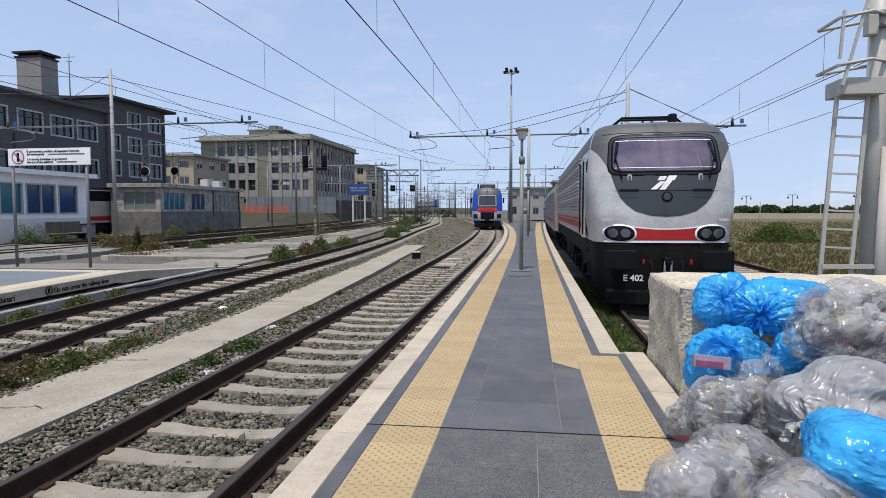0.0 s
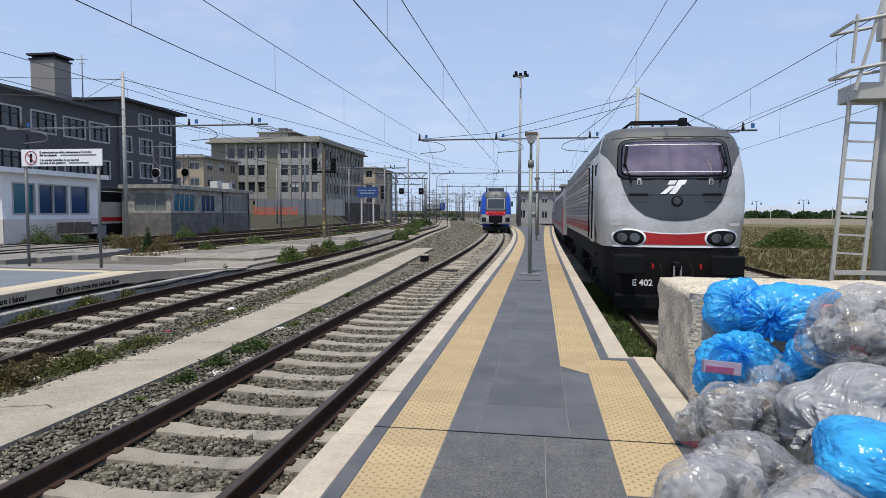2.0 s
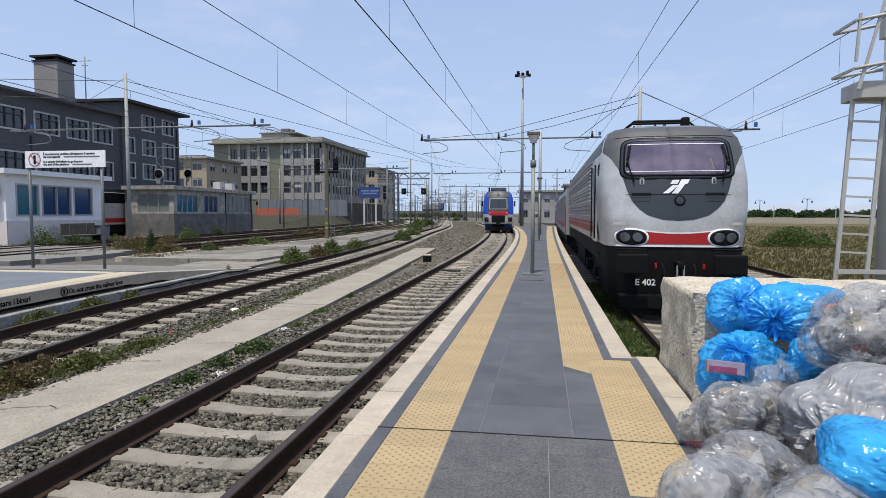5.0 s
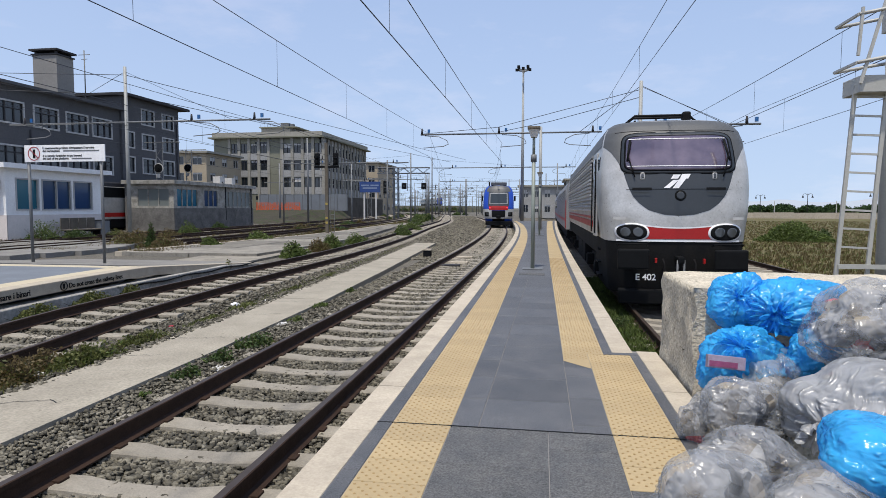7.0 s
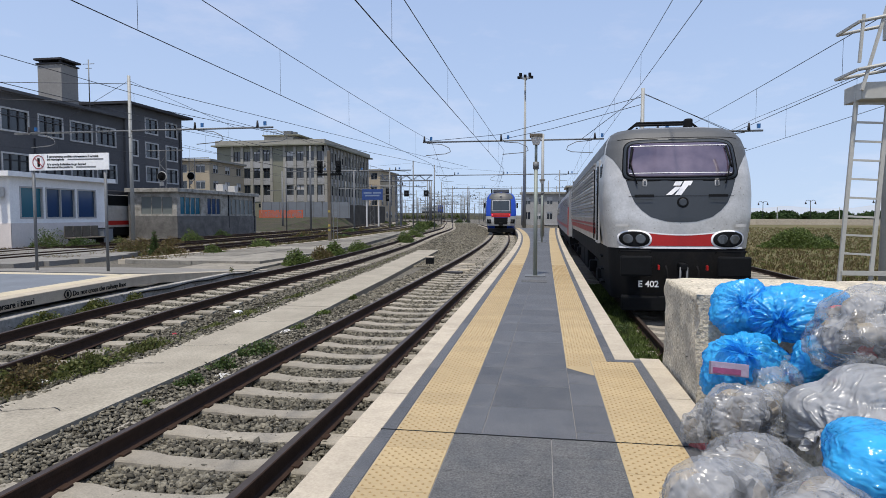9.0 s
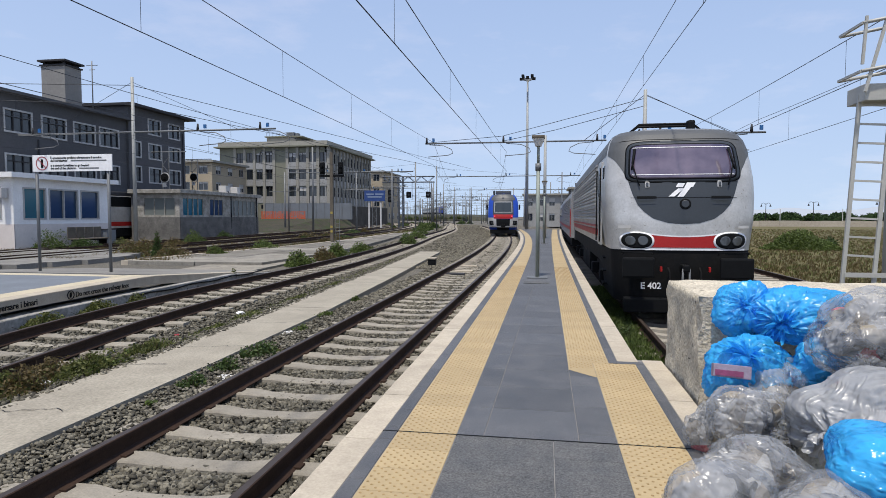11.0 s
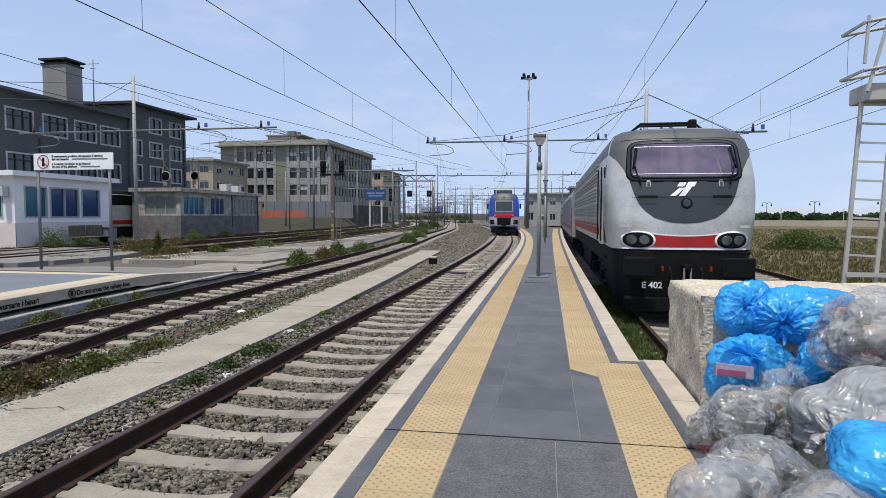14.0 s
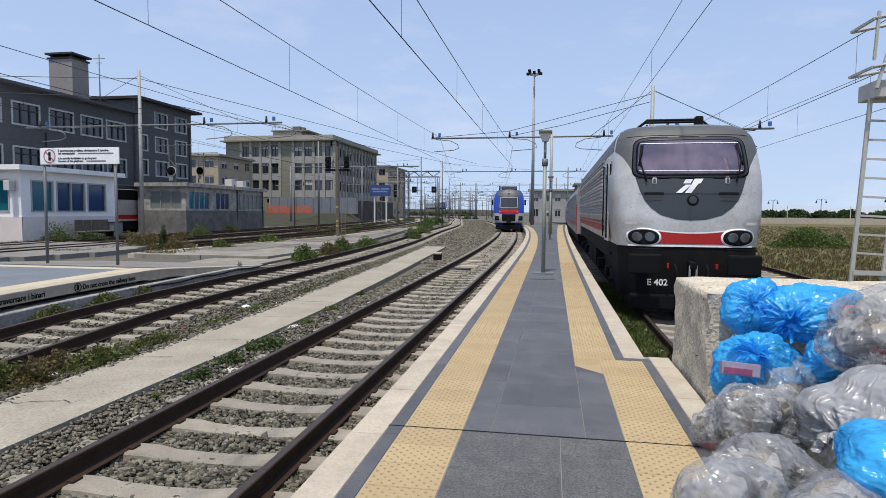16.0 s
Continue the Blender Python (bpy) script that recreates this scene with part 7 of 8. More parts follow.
for i in range(24):
    for j in range(7):
        x0, z0 = -46.6 + 0.32 * i, 1.42 + 0.18 * j
        if random.random() < 0.93:
            box(bm, x0, x0 + 0.27, 95.0 + 0.05 * math.sin(i), 95.02 + 0.05 * math.sin(i), z0, z0 + 0.14)
for i in range(5):
    rod(bm, (-46.7 + 1.9 * i, 95.1, 1.2), (-46.7 + 1.9 * i, 95.1, 2.75), 0.04, n=5)
tagged(part("safety_net", bm, M["orange"]), "bright orange plastic safety net fence", "fence", kind="stuff")


def parked_train():
    t = empty("parked_coach", -38.9, 45.5, GL, "parked white coach with a red stripe and dark windows", "railway coach")
    part("body", boxm(-1.4, 1.4, 0, 17.0, 1.05, 3.9, 0.06), M["loco_white"], t)
    part("window_band", boxm(1.40, 1.415, 0.1, 16.9, 2.95, 3.85), M["black"], t)
    for i in range(6):
        part("rib", boxm(1.40, 1.43, 0.05, 16.95, 1.75 + 0.18 * i, 1.84 + 0.18 * i), M["loco_white"], t)
    part("side_stripe", boxm(1.40, 1.42, 0.1, 16.9, 1.25, 1.62), M["loco_red"], t, "red side stripe")
    part("underframe", boxm(-1.2, 1.25, 0.2, 16.8, 0.3, 1.05, 0.05), M["loco_black"], t)
    part("roof", boxm(-1.3, 1.3, 0, 17, 3.9, 4.3, 0.1), M["roofdark"], t)


parked_train()


def bench():
    b = empty("bench", -30.6, 35.3, GL, "brown platform bench of joined seats", "bench")
    b.matrix_basis = pose(-29.9, 34.6, GL) @ Matrix.Scale(1.4, 4)
    for i in range(4):
        s = part("seat", boxm(-0.3, 0.2, 0.55 * i, 0.55 * i + 0.5, 0.42, 0.47, 0.01), M["rust"], b)
        bm = bmesh.new()
        v = box(bm, -0.34, -0.30, 0.55 * i, 0.55 * i + 0.5, 0.48, 1.0, 0, 0.01)
        part("backrest", bm, M["rust"], b)
    part("rail", boxm(-0.1, 0.0, -0.05, 2.2, 0.36, 0.42), M["black"], b)
    for y in (0.2, 1.9):
        part("leg", boxm(-0.25, 0.15, y, y + 0.06, 0, 0.37), M["black"], b)


bench()
wb = empty("waste_bin", -30.55, 38.4, GL, "grey-blue square waste bin beside the bench", "waste bin")
part("body", boxm(-0.4, 0.4, -0.45, 0.45, 0.05, 1.15, 0.03), M["sheet"], wb)
part("lid", boxm(-0.44, 0.44, -0.5, 0.5, 1.15, 1.22, 0.02), M["roofdark"], wb)

dw = empty("track_box", -4.73, 25.2, GL, "small black track box with a white top", "track box")
part("body", boxm(-0.16, 0.16, -0.15, 0.15, 0.0, 0.30, 0.03), M["black"], dw)
part("lid", boxm(-0.18, 0.18, -0.17, 0.17, 0.30, 0.37, 0.02), M["curb"], dw)
for i, (x, y, c) in enumerate(((-2.95, 22.0, "curb"), (-3.1, 20.9, "roofdark"), (-3.05, 24.4, "curb"))):
    bl = part("track_beacon", boxm(x - 0.32, x + 0.32, y - 0.18, y + 0.18, -0.24, -0.14, 0.02), M[c])
    tagged(bl, "flat pale beacon plate fixed between the rails" if c == "curb" else "flat dark beacon plate fixed between the rails", "track beacon")


# ---- far train on a low embankment ----
FAR_SCRUB = []
M["banktop"] = mat("scrubby_bank", (0.055, 0.06, 0.04), 0.95, var=0.5, scale=0.25, fine=2.0, bump=0.6, second=(0.09, 0.085, 0.065))
em = pyd("embankment", [(-96, 284, GL), (-20, 292, GL), (-14, 410, GL), (-100, 410, GL), (-88, 294, 2.9), (-41, 294.5, 2.9), (-38, 400, 2.9), (-88, 400, 2.9)], [(0, 1, 5, 4), (1, 2, 6, 5), (2, 3, 7, 6), (3, 0, 4, 7), (4, 5, 6, 7)], M["banktop"])
tagged(em, "low earth bank under the far line", "embankment", kind="structure")
far_rng = random.Random(31)
for i in range(34):
    weed_at = (-90 + 1.6 * i + far_rng.uniform(-0.8, 0.8), 288.5 + far_rng.uniform(-2, 2))
    FAR_SCRUB.append((*weed_at, far_rng.uniform(1.0, 2.4), far_rng.uniform(0.8, 2.2)))
far = empty("far_train", -45.6, 297.4, 2.9, "distant white and blue regional train rolling away", "train", rz=26)
for i in range(2):
    c = part("car_body", boxm(-1.4, 1.4, 0.3 + 17.5 * i, 17.3 + 17.5 * i, 0.9, 3.9, 0.3), M["loco_white"], far)
    part("window_band", boxm(-1.43, 1.43, 1.2 + 17.5 * i, 16.4 + 17.5 * i, 2.1, 3.0), M["glass"], c)
    part("underframe", boxm(-1.2, 1.2, 1 + 17.5 * i, 16.5 + 17.5 * i, 0.15, 0.9), M["black"], c)
part("cab_front", boxm(-1.42, 1.42, -0.1, 1.0, 0.7, 4.0, 0.25), M["train_blue"], far, "blue cab end")
part("cab_glass", boxm(-1.1, 1.1, -0.13, -0.08, 2.3, 3.3), M["glass"], far)
FAR_ROWS = [(0.0, 0.0), (2.0, 2.2), (4.0, 4.1), (6.5, 6.6), (9.0, 8.5), (11.5, 10.2), (13.7, 11.6), (16.0, 12.6)]


def motions():
    walk(far, [(t, pose(-45.6 - 0.855 * s, 297.4 + 1.75 * s, 2.9, 0, 0, 26)) for t, s in FAR_ROWS])

# ---- plants ----
M["pine"] = mat("pine_needles", (0.06, 0.11, 0.035), 0.8, var=0.3, scale=0.6, fine=5, bump=0.0, rand=0.4)
M["olivegreen"] = leaf_mat("olive_weed", (0.135, 0.15, 0.045))
def leaf_cloud(n, rx, ry, rz, size, rng, z0=0.0, tall=1.0):
    """Many small bent leaves inside a lumpy mound; returns verts and faces."""
    verts, faces = [], []
    for _ in range(n):
        a, r = rng.uniform(0, 6.283), math.sqrt(rng.random())
        lump = 0.7 + 0.45 * noise.noise(Vector((math.cos(a) * 1.5 + rx, math.sin(a) * 1.5, rz * 3)))
        x, y = rx * r * lump * math.cos(a), ry * r * lump * math.sin(a)
        h = max(0.05, (1 - r * r)) * rz * (0.6 + 0.5 * noise.noise(Vector((x / rx * 2.2, y / ry * 2.2, rx))) + 0.25)
        z = z0 + h * rng.random() ** 0.6
        s = size * rng.uniform(0.6, 1.5)
        d = Vector((rng.uniform(-1, 1), rng.uniform(-1, 1), rng.uniform(-0.1, 1.0) * tall)).normalized()
        w = d.orthogonal().normalized()
        w.rotate(Matrix.Rotation(rng.uniform(0, 6.28), 3, d))
        p = Vector((x, y, z))
        o = len(verts)
        verts += [p, p + d * s * 0.55 + w * s * 0.26, p + d * s - Vector((0, 0, s * 0.15)), p + d * s * 0.55 - w * s * 0.26]
        faces += [(o, o + 1, o + 2), (o, o + 2, o + 3)]
    return verts, faces


def weed(x, y, z, rx, ry, rz, n, size, mats=("leaf", "leafdark"), label="low green weed growing in the ballast", cat="weed", seed=0, name="weed", stems=10):
    rng = random.Random(seed * 13 + int(x * 31) + int(y * 17))
    w = empty(name, x, y, z, label, cat)
    v, f = leaf_cloud(n, rx, ry, rz, size, rng)
    pyd("foliage", v, f, M[mats[0]], w)
    v, f = leaf_cloud(n // 2, rx * 0.9, ry * 0.9, rz * 0.75, size, rng)
    pyd("inner_foliage", v, f, M[mats[1]], w)
    bm = bmesh.new()
    for _ in range(stems):
        a, r = rng.uniform(0, 6.28), rng.random() * 0.8
        e = Vector((rx * r * math.cos(a), ry * r * math.sin(a), rz * (0.9 - 0.5 * r)))
        rod(bm, (e.x * 0.3, e.y * 0.3, -0.02), e, 0.006 + 0.004 * rz, 0.003, 4)
    tagged(part("twig", bm, M["stem"], w), kind="stuff")
    return w


def tufts(name, region, n, h, material, label, seed, z, cat="grass", clump=6, width=0.012):
    """Grass blades over a region function that gives x, y."""
    rng = random.Random(seed)
    verts, faces = [], []
    for _ in range(n):
        x, y = region(rng)
        for _ in range(clump):
            a, l = rng.uniform(0, 6.28), h * rng.uniform(0.5, 1.2)
            lean = rng.uniform(0.1, 0.7) * l
            bx, by = x + rng.gauss(0, 0.05), y + rng.gauss(0, 0.05)
            dx, dy = math.cos(a), math.sin(a)
            o = len(verts)
            w = width * rng.uniform(0.7, 1.4)
            verts += [(bx - dy * w, by + dx * w, z), (bx + dy * w, by - dx * w, z), (bx + dx * lean * 0.35 + dy * w * 0.7, by + dy * lean * 0.35 - dx * w * 0.7, z + l * 0.6), (bx + dx * lean, by + dy * lean, z + l)]
            faces += [(o, o + 1, o + 2), (o, o + 2, o + 3)]
    tagged(pyd(name, verts, faces, M[material]), label, cat, kind="stuff")


for i, (x, y, r, h) in enumerate(FAR_SCRUB):
    weed(x, y, 0.6, r, r, h, 300, 0.4, ("leafdark", "olivegreen") if i % 3 else ("olivegreen", "dry"), "dark scrub bush at the foot of the far bank", "shrub", 500 + i, "shrub", 4)
# beside the near walkway
for x, y, r, h, s in ((-4.05, 8.15, 0.42, 0.34, 1), (-4.12, 7.3, 0.30, 0.28, 2), (-4.1, 6.5, 0.26, 0.26, 3), (-4.15, 5.75, 0.12, 0.16, 9), (-4.25, 10.1, 0.22, 0.2, 4), (-4.35, 11.6, 0.28, 0.22, 5), (-4.5, 14.0, 0.2, 0.2, 6)):
    weed(x, y, GL, r, r * 1.1, h, int(900 * r / 0.3), 0.05, ("leafdark", "leaf") if s in (1, 2, 3) else ("leaf", "leafdark"), seed=s)
for x, y, rx, ry, h, s in ((-5.75, 6.85, 0.5, 0.85, 0.42, 1), (-5.8, 8.1, 0.42, 0.7, 0.3, 2), (-6.1, 5.7, 0.45, 0.7, 0.5, 3), (-5.8, 10.0, 0.25, 0.5, 0.18, 4), (-5.85, 11.3, 0.28, 0.7, 0.2, 5), (-5.95, 14.0, 0.25, 0.9, 0.2, 6), (-6.1, 17.0, 0.25, 0.9, 0.2, 7)):
    weed(x, y, GL, rx, ry, h, int(5200 * rx), 0.05, ("olivegreen", "leaf"), "creeping olive-green weed along the concrete walkway", seed=20 + s)
for x, y, h, s in ((-5.85, 5.93, 0.5, 1), (-6.09, 6.54, 0.42, 2)):
    weed(x, y, GL, 0.42, 0.45, h, 1500, 0.045, ("dry", "olivegreen"), "tall straggly half dry weed beside the rail", seed=30 + s, stems=10)
# below the second platform
for x, y, rx, ry, h, s in ((-9.0, 9.6, 0.32, 0.8, 0.4, 1), (-9.25, 11.2, 0.36, 0.9, 0.42, 2), (-9.4, 12.6, 0.32, 0.6, 0.36, 3), (-9.75, 17.8, 0.2, 0.3, 0.5, 4)):
    weed(x, y, GL, rx, ry, h, int(6000 * rx), 0.055, ("olivegreen", "leaf"), "green weed along the platform foot", seed=40 + s)
# bushes beside the path
for x, y, r, h, s in ((-10.15, 24.05, 0.65, 0.85, 1),  (-10.35, 29.3, 0.75, 0.95, 2), (-10.3, 33.4, 0.8, 0.8, 3), (-10.1, 44.0, 1.1, 1.1, 4), (-16.9, 34.8, 1.0, 0.8, 5), (-16.7, 28.9, 0.7, 0.7, 6), (-11.8, 55.0, 1.2, 0.8, 7), (-14.6, 70.0, 1.5, 1.0, 9)):
    weed(x, y, GL, r, r, h, 1500, 0.10, ("leaf", "leafdark"), "bushy green shrub beside the track", "shrub", 60 + s, "shrub", 16)
weed(-10.45, 27.64, GL, 0.6, 0.6, 0.75, 1300, 0.09, ("dry", "olivegreen"), "half dry brown shrub beside the track", "shrub", 68, "shrub", 16)
# weeds round the huts
for x, y, rx, h, m, s in ((-29.6, 32.4, 1.5, 1.5, "leaf", 1), (-29.0, 34.4, 1.3, 0.85, "leafdark", 2), (-28.5, 37.5, 1.0, 0.7, "olivegreen", 3), (-21.4, 28.8, 1.3, 1.0, "dry", 4), (-19.6, 28.2, 0.35, 1.5, "leafdark", 5), (-18.3, 27.6, 1.1, 0.9, "dry", 6), (-26.7, 43.0, 1.3, 1.2, "leaf", 7), (-22.5, 31.5, 1.2, 0.9, "dry", 8), (-29.5, 52.5, 1.0, 0.9, "leafdark", 9), (-24, 36.5, 1.0, 0.8, "dry", 10)):
    weed(x, y, GL, rx, rx, h, 1600, 0.10, (m, "olivegreen" if m == "dry" else "leafdark"), "dry brown brush by the yard track" if m == "dry" else "green bush by the railway hut", "shrub", 80 + s, "shrub", 20)
for i in range(26):
    rng = random.Random(900 + i)
    y = rng.uniform(45, 190)
    x = yard(-17)(y) + rng.choice((-9.6, -5, -0.3)) + rng.uniform(-0.8, 0.8)
    weed(x, y, GL, rng.uniform(0.6, 1.6), rng.uniform(0.6, 1.8), rng.uniform(0.3, 0.9), 380, 0.2, (rng.choice(("olivegreen", "dry", "leafdark")), "leafdark"), "tufty weed between the yard tracks", seed=i, stems=4)
# strip between the platform and the locomotive
def strip_region(rng):
    y = rng.uniform(6.7, 20)
    return rng.uniform(1.0, 1.85), y
tufts("grass_strip", strip_region, 4200, 0.17, "leaf", "short green grass beside the platform wall", 3, GR)
for i in range(26):
    rng = random.Random(70 + i)
    weed(rng.uniform(1.15, 1.7), 6.75 + 0.38 * i, GR, 0.34, 0.42, rng.uniform(0.14, 0.3), 700, 0.045, ("leafdark", "leaf"), "low green weed below the platform edge", seed=100 + i)

# yard grass
def yard_region(rng):
    y = 24 + 80 * rng.random() ** 1.7
    c = rng.choice((-17.4, -17.1, -21.8, -26.2, -30.2))
    return yard(c)(y) + rng.gauss(0, 0.55), y
tufts("yard_grass", yard_region, 2800, 0.26, "dry", "dry yellow grass between the yard tracks", 11, GL, width=0.02)
def yard_region2(rng):
    y = 24 + 62 * rng.random() ** 1.5
    c = rng.choice((-17.0, -17.4, -21.6, -26.5))
    return yard(c)(y) + rng.gauss(0, 0.45), y
tufts("yard_weeds", yard_region2, 1500, 0.2, "olivegreen", "patchy green weeds between the yard tracks", 12, GL, width=0.022)
def edge_region(rng):
    y = 5.5 + 26 * rng.random() ** 1.5
    return spline([(2, -5.75), (8.3, -5.62), (17, -6.0), (28, -6.75), (35, -7.2)], y) + rng.gauss(-0.12, 0.12), y
tufts("track_grass", edge_region, 500, 0.13, "olivegreen", "thin grass along the walkway edge", 13, GL + 0.02, clump=5, width=0.008)

# field
def field_region(rng):
    y = 9 + 110 * rng.random() ** 1.6
    return 9.2 + (4 + y * 0.75) * rng.random(), y
tufts("field_grass", field_region, 21000, 0.17, "dry", "dry yellow field grass", 21, GR, width=0.012)
tufts("field_green", field_region, 8000, 0.15, "olivegreen", "green patches in the dry field grass", 22, GR, width=0.02)
weed(17.6, 46.8, GR, 3.6, 2.0, 1.55, 11000, 0.15, ("leaf", "leaf"), "wide green bush standing in the dry field", "bush", 5, "bush", 40)
weed(22.8, 54.0, GR, 0.7, 0.7, 0.9, 500, 0.14, ("leafdark", "leaf"), "small dark bush in the dry field", "bush", 6, "bush", 10)
wl_ = empty("field_wall", 62, 152, GR, "long low pale concrete wall along the field", "wall", rz=-14)
for i in range(28):
    part("wall_panel", boxm(-42 + 4.2 * i, -42 + 4.2 * i + 4.17, 0, 0.3, -0.3, 1.35 + 0.04 * (i % 3)), M["curb"], wl_)


def tree(x, y, h, r, seed):
    rng = random.Random(seed)
    t = empty("pine_tree", x, y, GR, "broad dark green pine behind the field wall", "tree", "trees behind the field")
    bm = bmesh.new()
    rod(bm, (0, 0, -0.2), (0.15, 0, h * 0.55), 0.22, 0.13, 8)
    for i in range(5):
        a = i * 1.26 + rng.random()
        rod(bm, (0.1, 0, h * 0.45), (r * 0.6 * math.cos(a), r * 0.6 * math.sin(a), h * 0.78), 0.09, 0.04, 5)
    part("trunk", bm, M["stem"], t)
    verts, faces = [], []
    for c in range(9):
        a, q = rng.uniform(0, 6.28), rng.random() ** 0.5 * r * 0.75
        v, f = leaf_cloud(260, r * 0.5, r * 0.5, r * 0.42, 0.55, rng)
        o = len(verts)
        off = Vector((q * math.cos(a), q * math.sin(a), h * 0.62 + rng.uniform(-0.1, 0.16) * h))
        verts += [p + off for p in v]
        faces += [tuple(i + o for i in g) for g in f]
    pyd("crown", verts, faces, M["pine"], t)
    return t




base_trees = [tree(60, 200, 4.9, 3.2, 1), tree(67, 202, 4.4, 2.8, 2), tree(74, 204, 5.0, 3.4, 3)]
for t_ in base_trees:
    t_.location.z -= 1.9
rng_t = random.Random(8)
for i in range(120):
    copy_thing(rng_t.choice(base_trees), pose(50 + 1.15 * i + rng_t.uniform(-1.5, 1.5), 206 - 0.35 * 1.15 * i + rng_t.uniform(-6, 14), GR - rng_t.uniform(1.3, 2.6), 0, 0, rng_t.uniform(0, 360)))
# low sheds behind the wall
for x, y, w, h, c in ((92, 158, 20, 1.5, "rust"), (110, 152, 16, 1.6, "rust")):
    sh = empty("shed", x, y, GR, "low brown-roofed shed behind the field wall", "shed")
    part("wall", boxm(-w / 2, w / 2, 0, 5, 0, h), M["cream"], sh)
    bm = bmesh.new()
    v = [bm.verts.new(p) for p in ((-w / 2 - 0.4, -0.4, h), (w / 2 + 0.4, -0.4, h), (w / 2 + 0.4, 5.4, h), (-w / 2 - 0.4, 5.4, h), (-w / 2 - 0.4, 2.5, h + 1.1), (w / 2 + 0.4, 2.5, h + 1.1))]
    for f in ((0, 1, 5, 4), (2, 3, 4, 5), (0, 4, 3), (1, 2, 5), (3, 2, 1, 0)):
        bm.faces.new([v[i] for i in f])
    part("roof", bm, M["rust"], sh)


def street_lamp(x, y):
    l = empty("street_lamp", x, y, GR, "dark double-armed street lamp beyond the field", "street lamp", "street lamps")
    part("pole", rodm((0, 0, 0), (0, 0, 6.0), 0.11, 0.07, 8), M["roofdark"], l)
    for sg in (-1, 1):
        bm = bmesh.new()
        tube(bm, [(0, 0, 5.6), (sg * 0.5, 0, 6.0), (sg * 1.0, 0, 5.9), (sg * 1.1, 0, 5.5)], 0.05, 5)
        part("arm", bm, M["roofdark"], l)
        part("lantern", rodm((sg * 1.1, 0, 5.5), (sg * 1.1, 0, 5.0), 0.1, 0.26, 8), M["roofdark"], l)
    return l


sl = street_lamp(64.6, 163)
for x, y in ((73.5, 150), (83, 140), (58, 176), (92, 128)):
    copy_thing(sl, pose(x, y, GR, 0, 0, random.uniform(-20, 20)))
for x, y in ((56, 160), (69, 158), (79, 148)):
    pl_ = empty("utility_pole", x, y, GR, "plain pale utility pole along the field wall", "pole", "utility poles")
    part("pole", rodm((0, 0, 0), (0, 0, 4.2), 0.1, 0.08, 6), M["palegrey"], pl_)

# far hills, their haze painted as an even blue glow
def hills():
    verts, faces = [], []
    n = 60
    for i in range(n + 1):
        x = 500 + 2600 * i / n
        h = 20 + 75 * (i / n) ** 0.8 + 38 * noise.noise(Vector((i * 0.13, 1.7, 0))) + 10 * noise.noise(Vector((i * 0.6, 4.2, 0)))
        verts += [(x, 2900, -5), (x, 3000, max(8, h))]
    for i in range(n):
        faces.append((2 * i, 2 * i + 2, 2 * i + 3, 2 * i + 1))
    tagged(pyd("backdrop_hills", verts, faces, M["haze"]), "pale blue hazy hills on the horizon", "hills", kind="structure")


# emission stands in for the haze, over a near-black base
M["haze"] = glow_mat("haze_glow_hill", (0.47, 0.53, 0.64), 1.0)
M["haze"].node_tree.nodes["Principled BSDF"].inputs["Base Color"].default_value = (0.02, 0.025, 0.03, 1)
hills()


# ---- litter on the ballast ----
def scrap(x, y, z, r, material, seed, label):
    rng = random.Random(seed)
    bm = bmesh.new()
    bmesh.ops.create_icosphere(bm, subdivisions=3, radius=1)
    for v in bm.verts:
        v.co = Vector((v.co.x * r * 1.4, v.co.y * r, v.co.z * r * 0.5)) * rng.uniform(0.7, 1.2)
    ob = part("litter", bm, material)
    ob.matrix_basis = pose(x, y, z + r * 0.35, 0, 0, rng.uniform(0, 180))
    tagged(ob, label, "litter", "litter on the ballast")


for i, (x, y, r, c) in enumerate(((-5.95, 6.35, 0.08, "palegrey"), (-5.9, 8.55, 0.05, "white"), (-3.95, 6.95, 0.08, "palegrey"), (-4.0, 7.75, 0.06, "white"), (-6.2, 9.4, 0.05, "signred"), (-4.35, 9.8, 0.09, "palegrey"), (-1.6, 5.0, 0.06, "sheet"), (-1.62, 5.3, 0.05, "white"), (-1.65, 6.4, 0.05, "white"), (-4.1, 9.0, 0.05, "white"), (-5.9, 12.4, 0.06, "white"), (-1.7, 9.6, 0.05, "white"), (1.35, 7.6, 0.11, "tactile"), (-9.0, 13.4, 0.08, "white"), (-6.3, 11.8, 0.07, "white"))):
    scrap(x, y, (GR if x > 0 else GL) + 0.05, r, M[c], 300 + i, "crumpled scrap of pale litter lying among stones")
bt = empty("plastic_bottle", -1.63, 4.75, GL + 0.1, "empty clear plastic bottle lying on the ballast", "bottle")
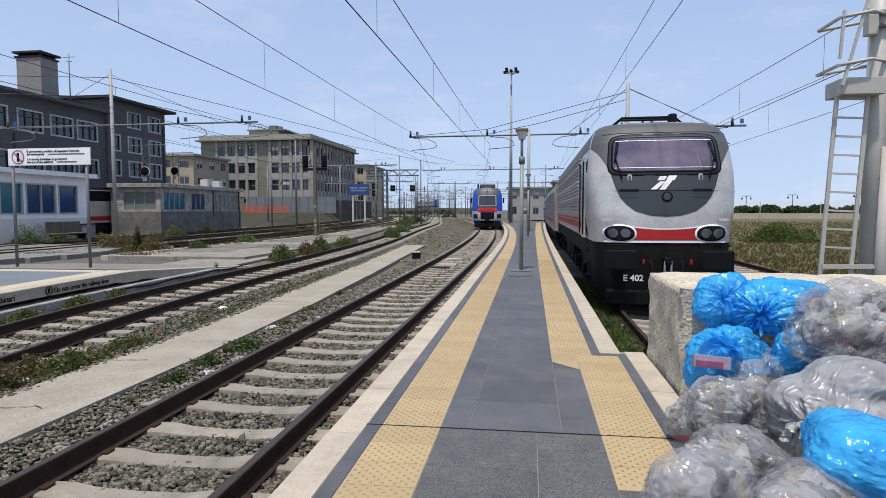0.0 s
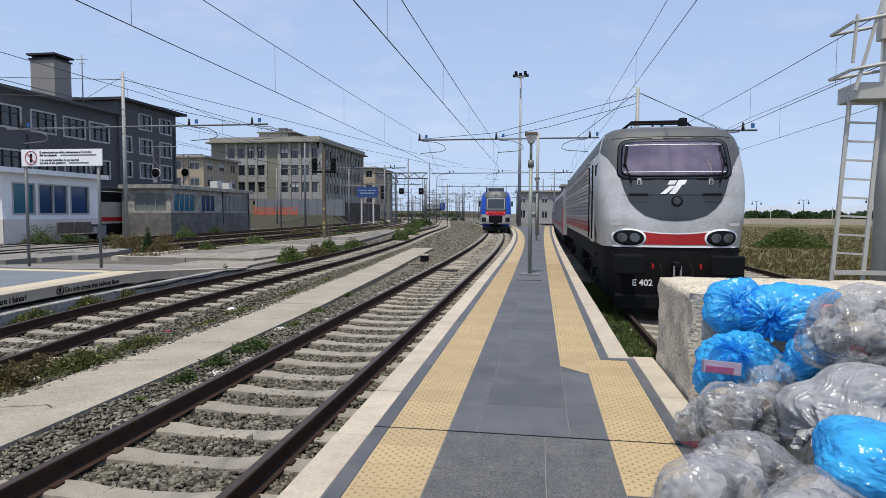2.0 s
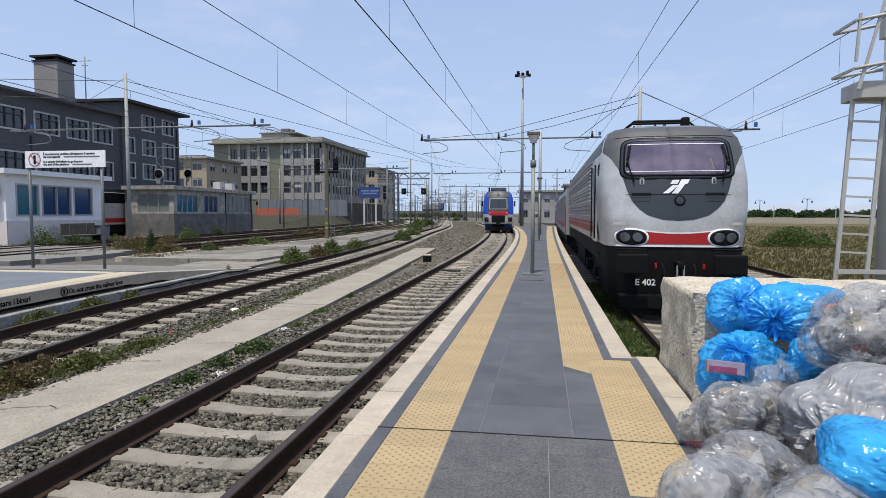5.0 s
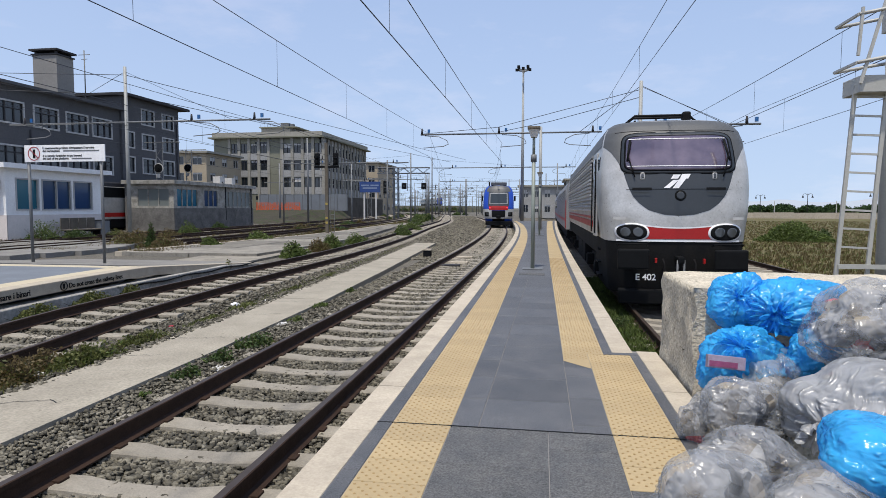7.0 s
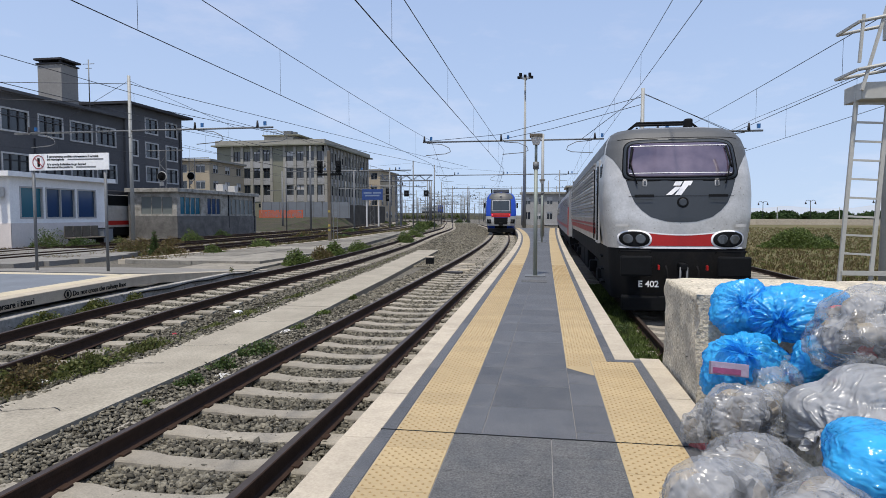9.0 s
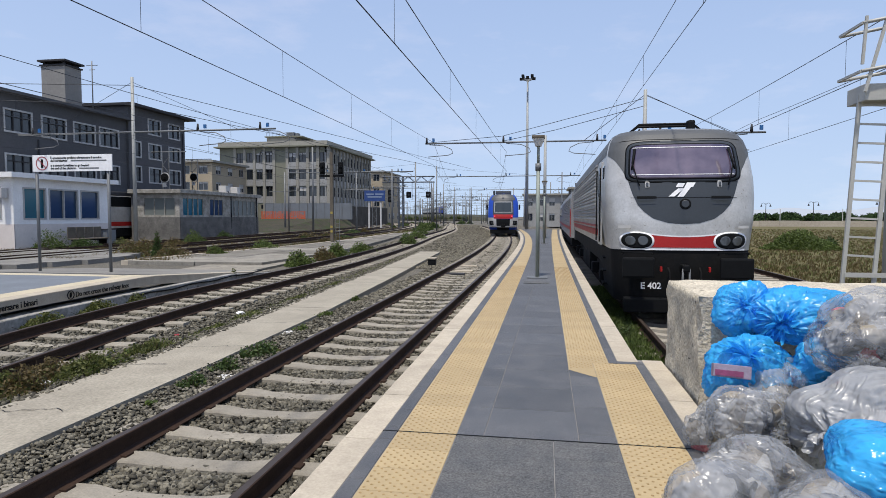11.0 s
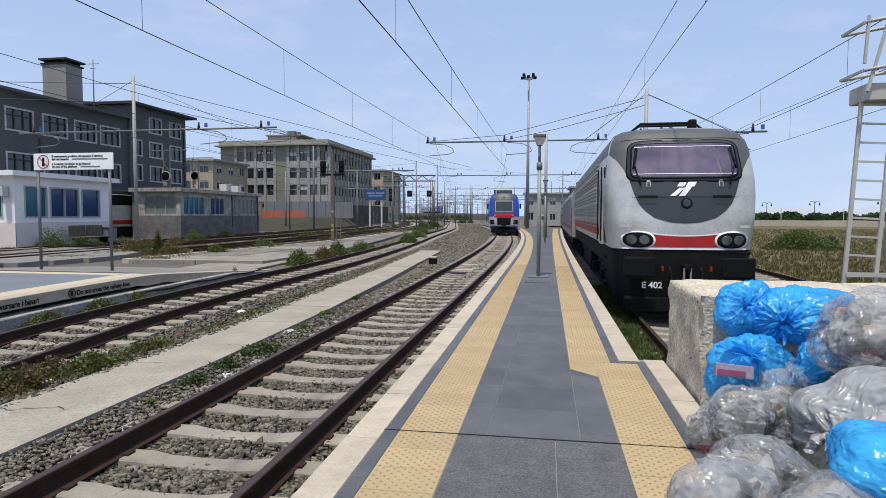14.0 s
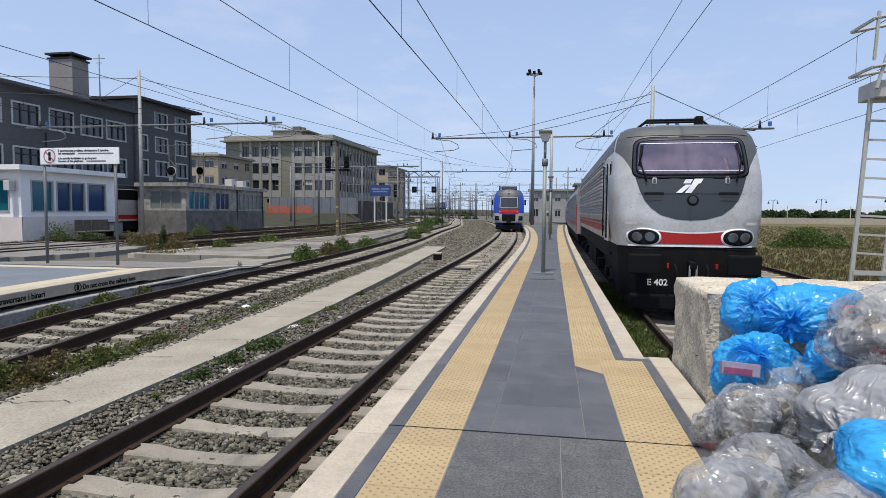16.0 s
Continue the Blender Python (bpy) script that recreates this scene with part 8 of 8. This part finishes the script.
bt.matrix_basis = pose(-1.63, 4.75, GL + 0.11, 80, 0, 25)
part("body", rodm((0, 0, 0), (0, 0, 0.2), 0.035, 0.035, 14), M["bag_white"], bt)
part("shoulder", rodm((0, 0, 0.2), (0, 0, 0.25), 0.034, 0.014, 14), M["bag_white"], bt)
part("cap", rodm((0, 0, 0.25), (0, 0, 0.27), 0.015, 0.015, 10), M["train_blue"], bt)
stones("slab_gravel", lambda y: spline([(2, -5.62), (8.3, -5.5), (17, -5.9), (28, -6.6), (35, -7.1)], y), 3, 33, 5000, -0.35, 0.10, lambda d: -0.15 - max(0, -d) * 0.12, (0.012, 0.03), "stones spilled over the walkway edge")

for i in range(16):
    rng = random.Random(1500 + i)
    y = rng.uniform(165, 200) if i % 5 == 0 else rng.uniform(84, 132)
    x = track2(y) + rng.uniform(2.4, 7.0) if i % 5 == 0 else track2(y) - rng.uniform(2.4, 6.0)
    weed(x, y, GL, rng.uniform(0.8, 1.8), rng.uniform(0.8, 1.8), rng.uniform(0.6, 1.3), 420, 0.22, (rng.choice(("leaf", "olivegreen", "leafdark")), "leafdark"), "green shrub far along the curving track", "shrub", i, "shrub", 6)


def crack(pts, z):
    """A thin dark crack across the walkway."""
    verts, faces = [], []
    for i, (x, y) in enumerate(pts):
        w = 0.006 + 0.004 * noise.noise(Vector((x * 5, y * 5, 0)))
        verts += [(x, y - w, z), (x, y + w, z)]
        if i:
            o = 2 * i
            faces.append((o - 2, o, o + 1, o - 1))
    tagged(pyd("pavement_crack", verts, faces, M["black"]), "thin dark crack in the concrete walkway", "crack")


for i in range(9):
    rng = random.Random(40 + i)
    y0 = 3.6 + 1.7 * i + rng.uniform(-0.5, 0.5)
    n = 16
    crack([(-5.45 + 1.0 * k / n * rng.uniform(0.97, 1.0), y0 + 0.10 * noise.noise(Vector((k * 0.5, i * 3.0, 0))) + 0.05 * noise.noise(Vector((k * 1.7, i, 2))) + 0.25 * k / n * rng.choice((1, 1))) for k in range(n + 1 - (i % 3) * 4)], -0.128)


motions()
